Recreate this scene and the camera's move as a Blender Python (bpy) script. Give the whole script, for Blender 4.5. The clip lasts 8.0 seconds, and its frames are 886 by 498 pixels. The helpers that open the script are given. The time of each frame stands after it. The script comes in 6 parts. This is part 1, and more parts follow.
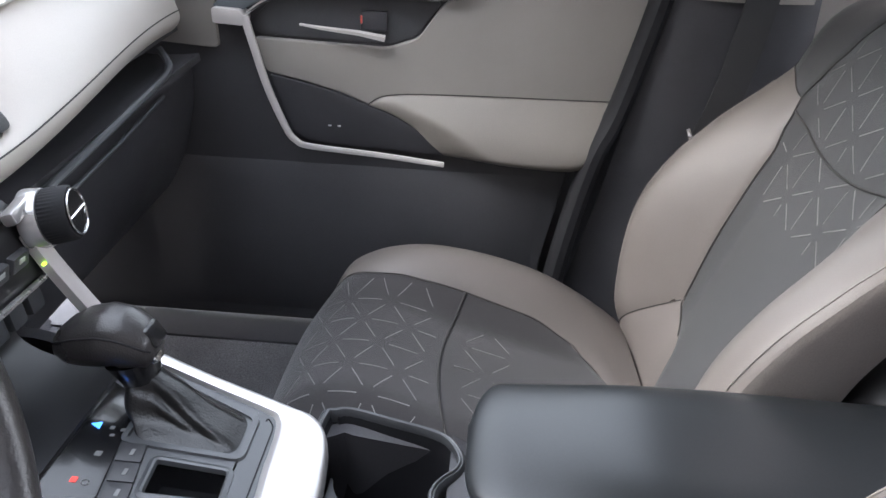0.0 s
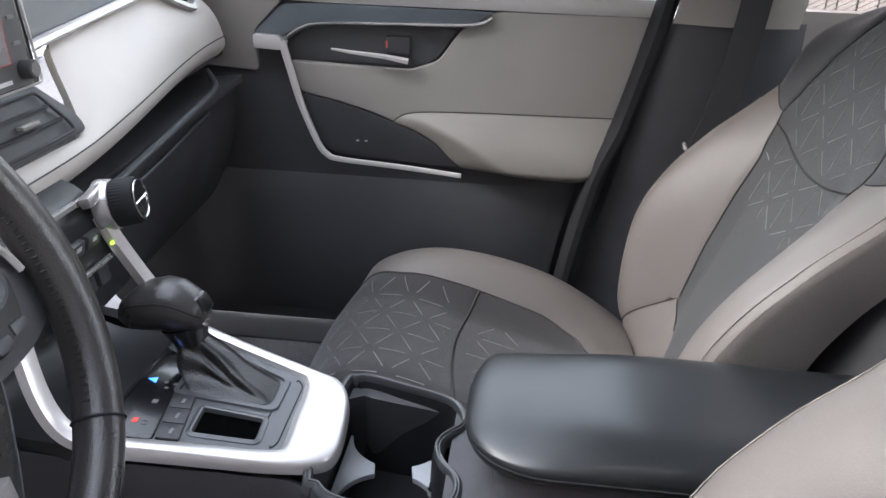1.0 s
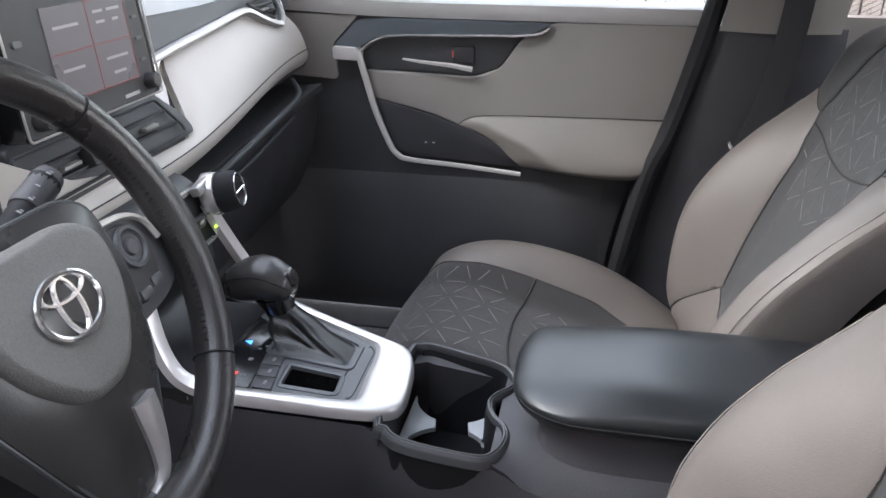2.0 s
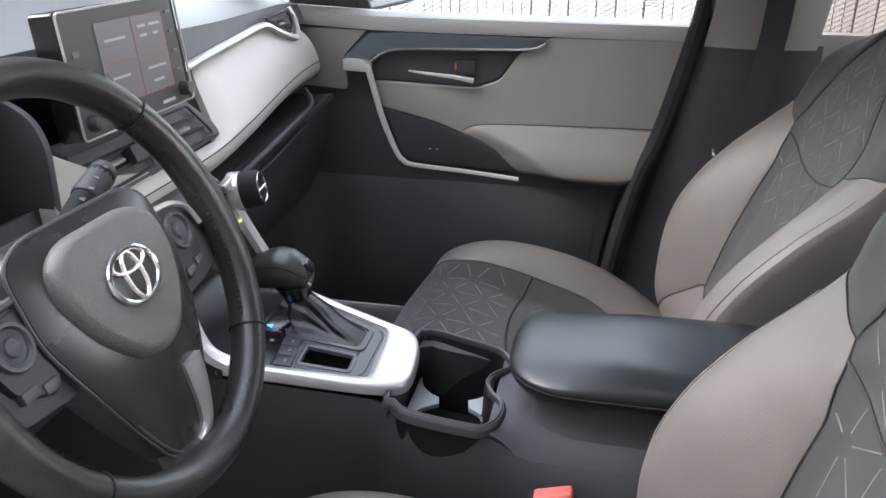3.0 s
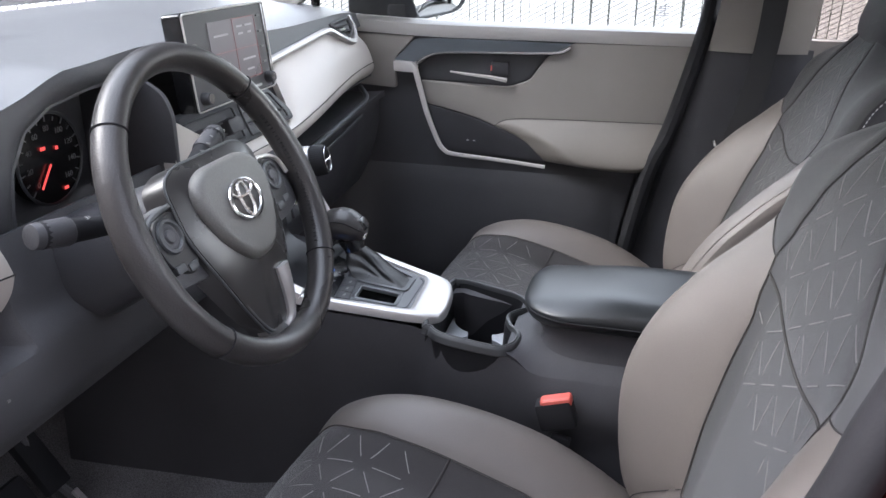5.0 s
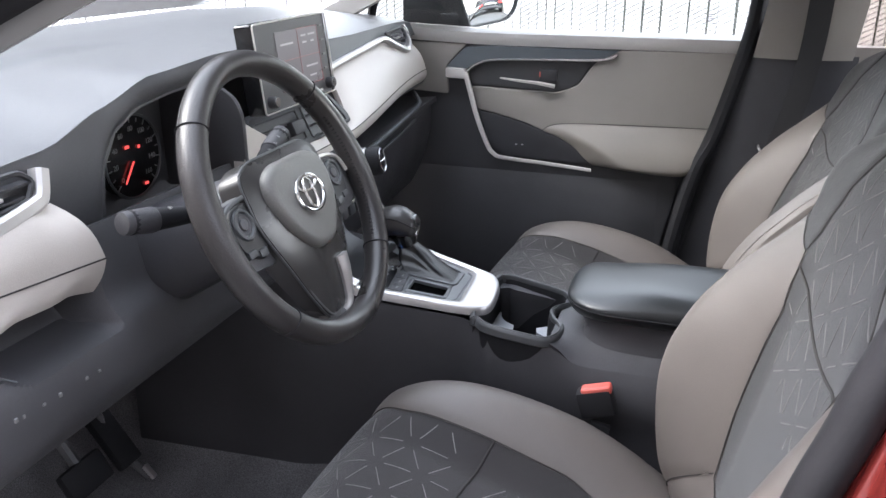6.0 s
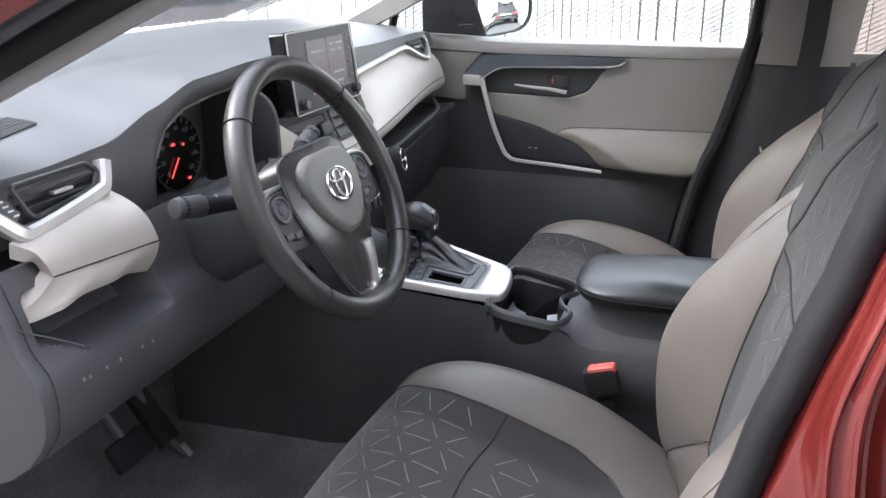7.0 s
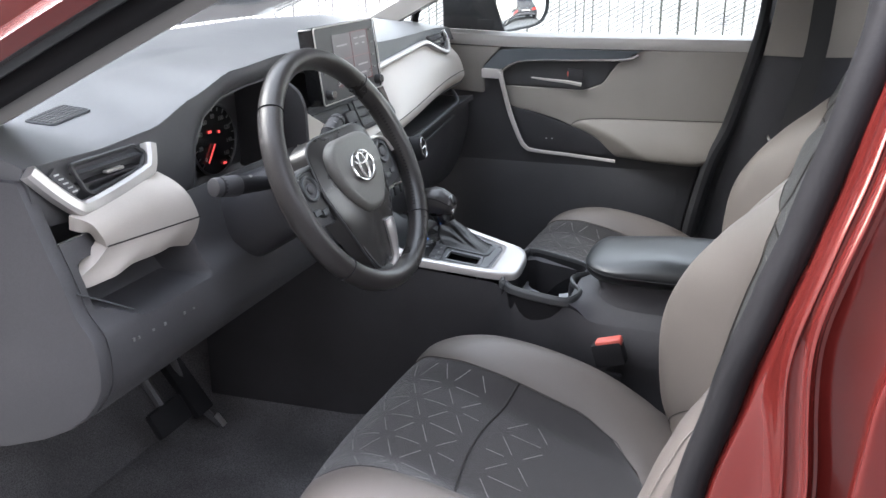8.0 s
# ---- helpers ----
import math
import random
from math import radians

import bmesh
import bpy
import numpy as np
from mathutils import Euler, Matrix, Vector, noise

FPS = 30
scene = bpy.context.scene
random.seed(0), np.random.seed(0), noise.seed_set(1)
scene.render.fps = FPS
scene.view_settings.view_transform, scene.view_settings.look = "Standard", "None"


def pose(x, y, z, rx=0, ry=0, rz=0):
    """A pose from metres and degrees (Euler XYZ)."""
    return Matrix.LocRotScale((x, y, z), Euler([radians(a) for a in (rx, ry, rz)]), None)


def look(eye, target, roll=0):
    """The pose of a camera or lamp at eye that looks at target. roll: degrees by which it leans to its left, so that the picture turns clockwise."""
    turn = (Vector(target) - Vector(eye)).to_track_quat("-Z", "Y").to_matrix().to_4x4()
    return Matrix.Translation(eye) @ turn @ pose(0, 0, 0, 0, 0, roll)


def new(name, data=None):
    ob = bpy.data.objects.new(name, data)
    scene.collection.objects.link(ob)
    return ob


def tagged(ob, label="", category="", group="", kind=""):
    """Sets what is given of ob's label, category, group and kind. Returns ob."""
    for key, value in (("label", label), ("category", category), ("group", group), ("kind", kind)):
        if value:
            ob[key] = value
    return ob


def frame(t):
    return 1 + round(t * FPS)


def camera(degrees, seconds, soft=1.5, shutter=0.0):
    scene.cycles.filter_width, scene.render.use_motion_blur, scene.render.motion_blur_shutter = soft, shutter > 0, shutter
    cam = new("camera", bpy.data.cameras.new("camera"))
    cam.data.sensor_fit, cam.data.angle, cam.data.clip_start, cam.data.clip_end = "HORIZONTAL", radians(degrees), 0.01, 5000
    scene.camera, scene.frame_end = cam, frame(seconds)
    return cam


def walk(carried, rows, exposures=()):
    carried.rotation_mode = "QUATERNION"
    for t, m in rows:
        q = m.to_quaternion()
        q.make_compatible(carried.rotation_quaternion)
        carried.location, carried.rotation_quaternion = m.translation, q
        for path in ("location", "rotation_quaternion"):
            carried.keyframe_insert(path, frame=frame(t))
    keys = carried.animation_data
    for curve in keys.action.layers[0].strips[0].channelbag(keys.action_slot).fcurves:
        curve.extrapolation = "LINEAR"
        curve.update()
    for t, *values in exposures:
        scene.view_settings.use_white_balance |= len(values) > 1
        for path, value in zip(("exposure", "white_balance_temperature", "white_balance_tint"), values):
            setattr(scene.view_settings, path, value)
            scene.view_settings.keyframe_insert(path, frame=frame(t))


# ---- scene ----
cam = camera(57.2, 8.0)
PATH = [
    (0, (0.016, -0.553, 1.246), (-0.086, 1.244, 0.373), 2.6),
    (0.5, (0.037, -0.616, 1.245), (-0.138, 1.193, 0.411), 1.9),
    (1, (0.051, -0.682, 1.252), (-0.131, 1.141, 0.45), 2.0),
    (1.5, (0.069, -0.741, 1.265), (-0.172, 1.078, 0.47), 1.2),
    (2, (0.088, -0.809, 1.278), (-0.27, 0.994, 0.489), 0.2),
    (3.5, (0.111, -0.972, 1.297), (-0.244, 0.851, 0.553), 1.0),
    (4, (0.121, -1.041, 1.296), (-0.224, 0.787, 0.561), 1.8),
    (4.5, (0.136, -1.095, 1.297), (-0.231, 0.728, 0.56), 1.7),
    (4.7, (0.159, -1.13, 1.3), (-0.263, 0.682, 0.567), 0.8),
    (5.8, (0.192, -1.214, 1.313), (-0.343, 0.575, 0.596), 0.5),
    (6, (0.199, -1.238, 1.314), (-0.385, 0.538, 0.603), -0.2),
    (6.5, (0.215, -1.292, 1.315), (-0.415, 0.474, 0.621), -0.7),
    (7, (0.235, -1.343, 1.318), (-0.393, 0.428, 0.634), -0.6),
    (7.5, (0.258, -1.388, 1.318), (-0.369, 0.381, 0.626), -0.6),
    (8, (0.28, -1.43, 1.32), (-0.404, 0.319, 0.632), -1.2),
]
walk(cam, [(t, look(eye, target, roll)) for t, eye, target, roll in PATH], [(0.0, 3.80, 6350, 17), (2.2, 3.58, 6350, 17), (4.5, 3.58, 6250, 18), (5.8, 3.78, 6350, 17), (8.0, 3.64, 6400, 15)])

# ---- world, sun and exposure ----
world = bpy.data.worlds.new("world")
scene.world = world
world.use_nodes = True
wn = world.node_tree.nodes
sky = wn.new("ShaderNodeTexSky")
sky.sky_type, sky.sun_disc = "NISHITA", False
sky.sun_elevation, sky.sun_rotation = radians(41), radians(258)
sky.air_density, sky.dust_density, sky.ozone_density = 1.6, 1.2, 0.4
wn["Background"].inputs[1].default_value = 0.15
cloud = wn.new("ShaderNodeHueSaturation")
cloud.inputs["Saturation"].default_value = 0.35
world.node_tree.links.new(sky.outputs[0], cloud.inputs["Color"])
world.node_tree.links.new(cloud.outputs[0], wn["Background"].inputs[0])
sun_data = bpy.data.lights.new("sun", "SUN")
sun_data.energy, sun_data.angle, sun_data.color = 0.24, radians(24), (1.0, 0.98, 0.95)
sun = new("sun", sun_data)
sun.matrix_world = look((-4.3, -0.9, 4.4), (0, 0, 0.6))


# ---- materials ----
def surface(name, color, rough=0.5, metal=0.0, grain=0.0, grain_scale=400.0, vary=0.12, vary_scale=7.0, coat=0.0,
            speck=0.0, emit=None, emit_strength=0.0, piece=0.0, sheen=0.0, uneven=0.08):
    """A surface with broad tonal wear, fine grain and relief."""
    m = bpy.data.materials.new(name)
    m.use_nodes = True
    n, l = m.node_tree.nodes, m.node_tree.links
    b = n["Principled BSDF"]
    co = n.new("ShaderNodeTexCoord")
    big = n.new("ShaderNodeTexNoise")
    big.inputs["Scale"].default_value, big.inputs["Detail"].default_value = vary_scale, 6
    fine = n.new("ShaderNodeTexNoise")
    fine.inputs["Scale"].default_value, fine.inputs["Detail"].default_value = grain_scale, 3
    l.new(co.outputs["Object"], big.inputs["Vector"])
    l.new(co.outputs["Object"], fine.inputs["Vector"])
    ramp = n.new("ShaderNodeMapRange")
    ramp.inputs[1].default_value, ramp.inputs[2].default_value = 0.3, 0.7
    ramp.inputs[3].default_value, ramp.inputs[4].default_value = 1 - vary, 1 + vary
    l.new(big.outputs[0], ramp.inputs[0])
    r2 = n.new("ShaderNodeMapRange")
    r2.inputs[1].default_value, r2.inputs[2].default_value = 0.3, 0.7
    r2.inputs[3].default_value, r2.inputs[4].default_value = 1 - speck, 1 + speck
    l.new(fine.outputs[0], r2.inputs[0])
    mul = n.new("ShaderNodeMath")
    mul.operation = "MULTIPLY"
    l.new(ramp.outputs[0], mul.inputs[0])
    l.new(r2.outputs[0], mul.inputs[1])
    last = mul.outputs[0]
    if piece:
        info = n.new("ShaderNodeObjectInfo")
        r3 = n.new("ShaderNodeMapRange")
        r3.inputs[3].default_value, r3.inputs[4].default_value = 1 - piece, 1 + piece
        l.new(info.outputs["Random"], r3.inputs[0])
        m3 = n.new("ShaderNodeMath")
        m3.operation = "MULTIPLY"
        l.new(last, m3.inputs[0])
        l.new(r3.outputs[0], m3.inputs[1])
        last = m3.outputs[0]
    tone = n.new("ShaderNodeVectorMath")
    tone.operation = "SCALE"
    tone.inputs[0].default_value = color
    l.new(last, tone.inputs["Scale"])
    l.new(tone.outputs[0], b.inputs["Base Color"])
    rr = n.new("ShaderNodeMapRange")
    rr.inputs[1].default_value, rr.inputs[2].default_value = 0.3, 0.7
    rr.inputs[3].default_value, rr.inputs[4].default_value = max(rough - uneven, 0.02), min(rough + uneven, 1)
    l.new(big.outputs[0], rr.inputs[0])
    l.new(rr.outputs[0], b.inputs["Roughness"])
    b.inputs["Metallic"].default_value = metal
    b.inputs["Coat Weight"].default_value = coat
    b.inputs["Coat Roughness"].default_value = 0.08
    b.inputs["Sheen Weight"].default_value = sheen
    if grain:
        bump = n.new("ShaderNodeBump")
        bump.inputs["Strength"].default_value, bump.inputs["Distance"].default_value = grain, 0.0012
        l.new(fine.outputs[0], bump.inputs["Height"])
        l.new(bump.outputs[0], b.inputs["Normal"])
    if emit:
        b.inputs["Emission Color"].default_value = (*emit, 1)
        b.inputs["Emission Strength"].default_value = emit_strength
    return m


def clear_glass(name, tint, gloss=0.05):
    m = bpy.data.materials.new(name)
    m.use_nodes = True
    n, l = m.node_tree.nodes, m.node_tree.links
    n.remove(n["Principled BSDF"])
    t, g, mix, f = n.new("ShaderNodeBsdfTransparent"), n.new("ShaderNodeBsdfGlossy"), n.new("ShaderNodeMixShader"), n.new("ShaderNodeFresnel")
    t.inputs[0].default_value = (*tint, 1)
    g.inputs["Roughness"].default_value = gloss
    f.inputs[0].default_value = 1.45
    l.new(f.outputs[0], mix.inputs[0])
    l.new(t.outputs[0], mix.inputs[1])
    l.new(g.outputs[0], mix.inputs[2])
    l.new(mix.outputs[0], n["Material Output"].inputs[0])
    return m


# Seat leather: base colour darkened for the shade low in the cabin.
BEIGE = surface("beige seat leather, shade included", (0.130, 0.113, 0.103), 0.5, grain=0.25, grain_scale=700, vary=0.07, speck=0.04)
# Dash panels: a lighter beige that takes in the daylight on them.
BEIGE_LIT = surface("beige dash skin, daylight included", (0.47, 0.435, 0.40), 0.45, grain=0.2, grain_scale=800, vary=0.05, speck=0.03)
# Armrest colour darkened to offset the extra light on its upward face.
ARM_DIMMED = surface("door armrest leather, darkened", (0.20, 0.181, 0.161), 0.5, grain=0.25, grain_scale=700, vary=0.05, speck=0.04)
# Backrest sides: one tone between the leather's lit and shaded looks.
SIDE_TONE = surface("seat side leather, partly shaded tone", (0.17, 0.152, 0.140), 0.5, grain=0.3, grain_scale=600, vary=0.12, speck=0.08)
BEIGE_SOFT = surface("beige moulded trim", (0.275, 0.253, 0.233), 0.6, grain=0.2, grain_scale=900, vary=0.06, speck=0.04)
# Near pillar trim: the pale trim darkened to give its haze-dulled contrast.
PILLAR_TONED = surface("pillar trim toned down for haze", (0.27, 0.265, 0.26), 0.5, grain=0.15, grain_scale=900, vary=0.05)
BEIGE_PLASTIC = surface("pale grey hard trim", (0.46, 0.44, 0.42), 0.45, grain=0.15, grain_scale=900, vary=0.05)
FABRIC = surface("dark woven fabric", (0.030, 0.0272, 0.0278), 0.9, grain=0.6, grain_scale=1400, vary=0.16, speck=0.22, sheen=0.25)
FABRIC_GREY = surface("grey smooth cloth", (0.035, 0.035, 0.036), 0.75, grain=0.4, grain_scale=1200, vary=0.1, speck=0.1, sheen=0.2)
HUB_GREY = surface("grey grained cover", (0.12, 0.117, 0.110), 0.40, grain=0.45, grain_scale=600, vary=0.1, speck=0.12)
THREAD = surface("pale embroidery thread", (0.185, 0.178, 0.174), 0.6, grain=0.3, grain_scale=1500, vary=0.3, vary_scale=30)
SEAM_PALE = surface("pale seam thread", (0.20, 0.183, 0.168), 0.8, vary=0.15)
FAINT = surface("dim printed mark", (0.17, 0.17, 0.17), 0.5, vary=0.1)
SEAM = surface("seam thread", (0.035, 0.032, 0.031), 0.8, vary=0.2)
# Three blacks for one plastic: the first two are lifted for lens haze.
BLACK = surface("black moulded plastic", (0.066, 0.066, 0.071), 0.48, grain=0.35, grain_scale=900, vary=0.18, speck=0.15)
HAZED_BLACK = surface("black lining lifted for haze", (0.058, 0.057, 0.062), 0.55, grain=0.35, grain_scale=900, vary=0.12, speck=0.15)
CONSOLE = surface("near black moulded trim", (0.042, 0.0415, 0.046), 0.5, grain=0.35, grain_scale=900, vary=0.2, speck=0.15)
BOOT = surface("soft black leather", (0.010, 0.0097, 0.010), 0.34, grain=0.5, grain_scale=420, vary=0.25, vary_scale=20, speck=0.1)
# Black dash skin lightened to carry sky reflection and haze.
BLACK_SOFT = surface("soft pad lightened for haze", (0.125, 0.127, 0.133), 0.42, grain=0.4, grain_scale=800, vary=0.03, vary_scale=3, speck=0.1, uneven=0.03)
BLACK_LEATHER = surface("black leather", (0.030, 0.0275, 0.0275), 0.31, grain=0.3, grain_scale=520, vary=0.2, speck=0.1)
LID_LEATHER = surface(uneven=0.02, name="worn black vinyl", color=(0.013, 0.0145, 0.016), rough=0.34, vary=0.12, vary_scale=5, speck=0.1)
GLOSS = surface("gloss black", (0.009, 0.009, 0.010), 0.22, vary=0.2, coat=0.25)
BEZEL = surface("grey screen bezel", (0.075, 0.075, 0.078), 0.4, vary=0.08)
DISPLAY = surface("dark display panel", (0.02, 0.02, 0.022), 0.42, vary=0.2)
GREY_SATIN = surface("satin dark grey", (0.07, 0.074, 0.078), 0.4, metal=0.3, grain=0.1, vary=0.1)
# Blade tone raised slightly to include haze over the door.
BLUE_GREY = surface("blue grey soft trim", (0.095, 0.109, 0.122), 0.42, grain=0.2, grain_scale=800, vary=0.1)
SILVER = surface("silver painted trim", (0.62, 0.60, 0.58), 0.32, metal=0.75, vary=0.03, vary_scale=3)
SILVER_BRIGHT = surface("bright silver trim", (0.50, 0.485, 0.48), 0.33, metal=0.7, vary=0.03, vary_scale=3)
# Lit copy of the silver: paler and less metallic where reflections stay dark.
LIGHTENED_SILVER = surface("silver trim lightened for highlights", (0.72, 0.68, 0.66), 0.34, metal=0.4, vary=0.03, vary_scale=3)
CHROME = surface("chrome", (0.72, 0.72, 0.72), 0.2, metal=1.0, vary=0.04, uneven=0.03)
RIM_GREY = surface("dark grey moulded rim", (0.042, 0.044, 0.047), 0.40, grain=0.2, grain_scale=900, vary=0.12, speck=0.1)
WELL = surface("black cup well", (0.012, 0.012, 0.014), 0.45, grain=0.2, grain_scale=900, vary=0.2)
# Bluish pale tone paints the sky's light onto the cup ledges.
LEDGE = surface("cup ledge paled by sky light", (0.24, 0.25, 0.265), 0.42, grain=0.15, grain_scale=900, vary=0.12, vary_scale=20)
PLATE = surface("satin grey plate", (0.078, 0.081, 0.086), 0.38, metal=0.2, grain=0.1, vary=0.08)
KEY_GREY = surface("dark grey key", (0.028, 0.028, 0.031), 0.42, vary=0.15)
HUB_DARK = surface("dark satin hub plastic", (0.030, 0.0285, 0.0285), 0.28, grain=0.12, grain_scale=900, vary=0.12)
# Carpet colour raised so the footwell reads as hazy.
CARPET = surface("dark carpet lightened for haze", (0.115, 0.112, 0.117), 0.95, grain=1.0, grain_scale=500, vary=0.3, speck=0.5)
RUBBER = surface("black rubber", (0.018, 0.018, 0.020), 0.62, grain=0.2, grain_scale=300, vary=0.2)
RED = surface("red metallic paint", (0.155, 0.020, 0.017), 0.20, metal=0.35, vary=0.08, coat=1.0)
SCREEN = surface("lit display", (0.03, 0.03, 0.033), 0.32, emit=(0.5, 0.48, 0.5), emit_strength=0.022)
SCREEN_RED = surface("red display lines", (0.08, 0.03, 0.03), 0.3, emit=(0.75, 0.16, 0.16), emit_strength=0.018)
SCREEN_PALE = surface("pale display text", (0.2, 0.2, 0.2), 0.4, emit=(0.8, 0.75, 0.8), emit_strength=0.02)
GLOW_RED = surface("red gauge light", (0.4, 0.02, 0.01), 0.4, emit=(1.0, 0.10, 0.09), emit_strength=0.10)
GLOW_BLUE = surface("blue lamp", (0.02, 0.1, 0.5), 0.4, emit=(0.05, 0.25, 1.0), emit_strength=0.35)
GLOW_GREEN = surface("green lamp", (0.1, 0.5, 0.02), 0.4, emit=(0.45, 1.0, 0.05), emit_strength=0.25)
MARK = surface("pale printed mark", (0.55, 0.55, 0.55), 0.5, vary=0.1)
ORANGE = surface("red orange release button", (0.60, 0.11, 0.085), 0.4, vary=0.1)
BELT = surface("black belt webbing", (0.03, 0.03, 0.032), 0.7, grain=0.6, grain_scale=900, vary=0.15)
SLAT = surface("white fence slat", (0.84, 0.83, 0.80), 0.5, vary=0.12, vary_scale=3, piece=0.1)
WIRE = surface("galvanised wire", (0.24, 0.24, 0.245), 0.5, metal=0.4, vary=0.2, vary_scale=30)
ASPHALT = surface("asphalt", (0.10, 0.10, 0.098), 0.9, grain=0.8, grain_scale=60, vary=0.25, vary_scale=0.8, speck=0.35)
STUCCO = surface("grey brown render", (0.17, 0.155, 0.145), 0.85, grain=0.6, grain_scale=80, vary=0.2, vary_scale=1.5, speck=0.15)
DARK_BACKING = surface("dark backing", (0.08, 0.085, 0.07), 0.95, vary=0.4, vary_scale=2, speck=0.5, grain_scale=20)
HEADLINER = surface("pale headliner cloth", (0.50, 0.48, 0.45), 0.9, grain=0.3, grain_scale=900, vary=0.05)
MIRROR = surface("mirror glass", (0.85, 0.87, 0.88), 0.02, metal=1.0, vary=0.0, uneven=0.0)
GLASS = clear_glass("window glass", (0.82, 0.84, 0.83))
SCREEN_GLASS = clear_glass("laminated windscreen glass", (0.86, 0.88, 0.87))
TINTED = clear_glass("tinted rear glass", (0.60, 0.56, 0.53))
DARK_PAINT = surface("dark blue black car paint", (0.02, 0.022, 0.028), 0.25, vary=0.1, coat=1.0)
for dull, level in ((RUBBER, 0.15), (WELL, 0.25), (CONSOLE, 0.4)):
    dull.node_tree.nodes["Principled BSDF"].inputs["Specular IOR Level"].default_value = level
TAIL = surface("red tail lamp lens", (0.5, 0.02, 0.02), 0.2, vary=0.1, emit=(1, 0.05, 0.03), emit_strength=0.3)


# ---- mesh tools ----
def interp(table, x):
    """Piecewise smooth value from ((x, v), ...)."""
    if x <= table[0][0]:
        return table[0][1]
    for (a, p), (b, q) in zip(table, table[1:]):
        if x <= b:
            k = (x - a) / (b - a)
            k = 0.5 * k + 0.5 * (k * k * (3 - 2 * k))
            return p + (q - p) * k
    return table[-1][1]


def smooth(a, b, x):
    k = min(max((x - a) / (b - a), 0), 1)
    return k * k * (3 - 2 * k)


def thing(name, label, category, at=(0, 0, 0), group="", kind=""):
    ob = new(name)
    ob.location = at
    ob.empty_display_size = 0.05
    return tagged(ob, label, category, group, kind)


def part(name, bm, material, parent=None, label="", sharp=35):
    me = bpy.data.meshes.new(name)
    bmesh.ops.recalc_face_normals(bm, faces=bm.faces)
    bm.to_mesh(me)
    bm.free()
    me.materials.append(material)
    me.shade_smooth()
    me.set_sharp_from_angle(angle=radians(sharp))
    ob = new(name, me)
    if parent:
        ob.parent = parent
        up, depth = parent, Vector((0, 0, 0))
        while up:
            depth += up.location
            up = up.parent
        ob.location = -depth
    if label:
        tagged(ob, label)
    return ob


def bevelled(bm, width, segments=2, angle=30):
    edges = [e for e in bm.edges if len(e.link_faces) == 2 and e.calc_face_angle(0) > radians(angle)]
    if edges and width:
        bmesh.ops.bevel(bm, geom=edges, offset=width, segments=segments, profile=0.6, affect="EDGES", clamp_overlap=True)
    return bm


def box(bm, centre, size, turn=None, bevel=0.0, segments=2):
    m = Matrix.Translation(centre) @ (turn.to_4x4() if turn else Matrix()) @ Matrix.Diagonal((*size, 1))
    tmp = bmesh.new()
    bmesh.ops.create_cube(tmp, size=1, matrix=m)
    bevelled(tmp, bevel, segments)
    return merge(bm, tmp)


def merge(bm, tmp):
    me = bpy.data.meshes.new("tmp")
    tmp.to_mesh(me)
    tmp.free()
    bm.from_mesh(me)
    bpy.data.meshes.remove(me)
    return bm


def euler(rx=0, ry=0, rz=0):
    return Euler((radians(rx), radians(ry), radians(rz))).to_matrix()


def poly(points, s):
    s = min(max(s, 0), 1) * (len(points) - 1)
    i = min(int(s), len(points) - 2)
    p = [points[min(max(k, 0), len(points) - 1)] for k in (i - 1, i, i + 1, i + 2)]
    t = s - i
    return [0.5 * (2 * p[1][a] + (p[2][a] - p[0][a]) * t + (2 * p[0][a] - 5 * p[1][a] + 4 * p[2][a] - p[3][a]) * t * t + (3 * p[1][a] - p[0][a] - 3 * p[2][a] + p[3][a]) * t ** 3) for a in (0, 1)]


def slab(bm, f, nu, nv, thick, puff=0.0, power=4):
    """A cushion-like sheet over f(u, v), u and v from 0 to 1, with thickness inwards; puff lifts its middle above the seams."""
    e = 1e-3
    top, low = [], []
    for i in range(nu + 1):
        for j in range(nv + 1):
            u, v = i / nu, j / nv
            du = Vector(f(min(u + e, 1), v)) - Vector(f(max(u - e, 0), v))
            dv = Vector(f(u, min(v + e, 1))) - Vector(f(u, max(v - e, 0)))
            n = du.cross(dv)
            n = n.normalized() if n.length > 1e-12 else Vector((0, 0, 1))
            lift = puff * (1 - abs(2 * u - 1) ** power) * (1 - abs(2 * v - 1) ** power)
            p = Vector(f(u, v))
            top.append(bm.verts.new(p + n * lift))
            low.append(bm.verts.new(p - n * thick))
    at = lambda i, j: i * (nv + 1) + j
    for i in range(nu):
        for j in range(nv):
            q = (at(i, j), at(i + 1, j), at(i + 1, j + 1), at(i, j + 1))
            bm.faces.new([top[k] for k in q])
            bm.faces.new([low[k] for k in reversed(q)])
    rim = [at(i, 0) for i in range(nu + 1)] + [at(nu, j) for j in range(1, nv + 1)]
    rim += [at(i, nv) for i in range(nu - 1, -1, -1)] + [at(0, j) for j in range(nv - 1, 0, -1)]
    for a, b in zip(rim, rim[1:] + rim[:1]):
        bm.faces.new((top[a], low[a], low[b], top[b]))
    return bm


def flipped(f):
    """The same sheet, facing the other way."""
    return lambda u, v: f(1 - u, v)


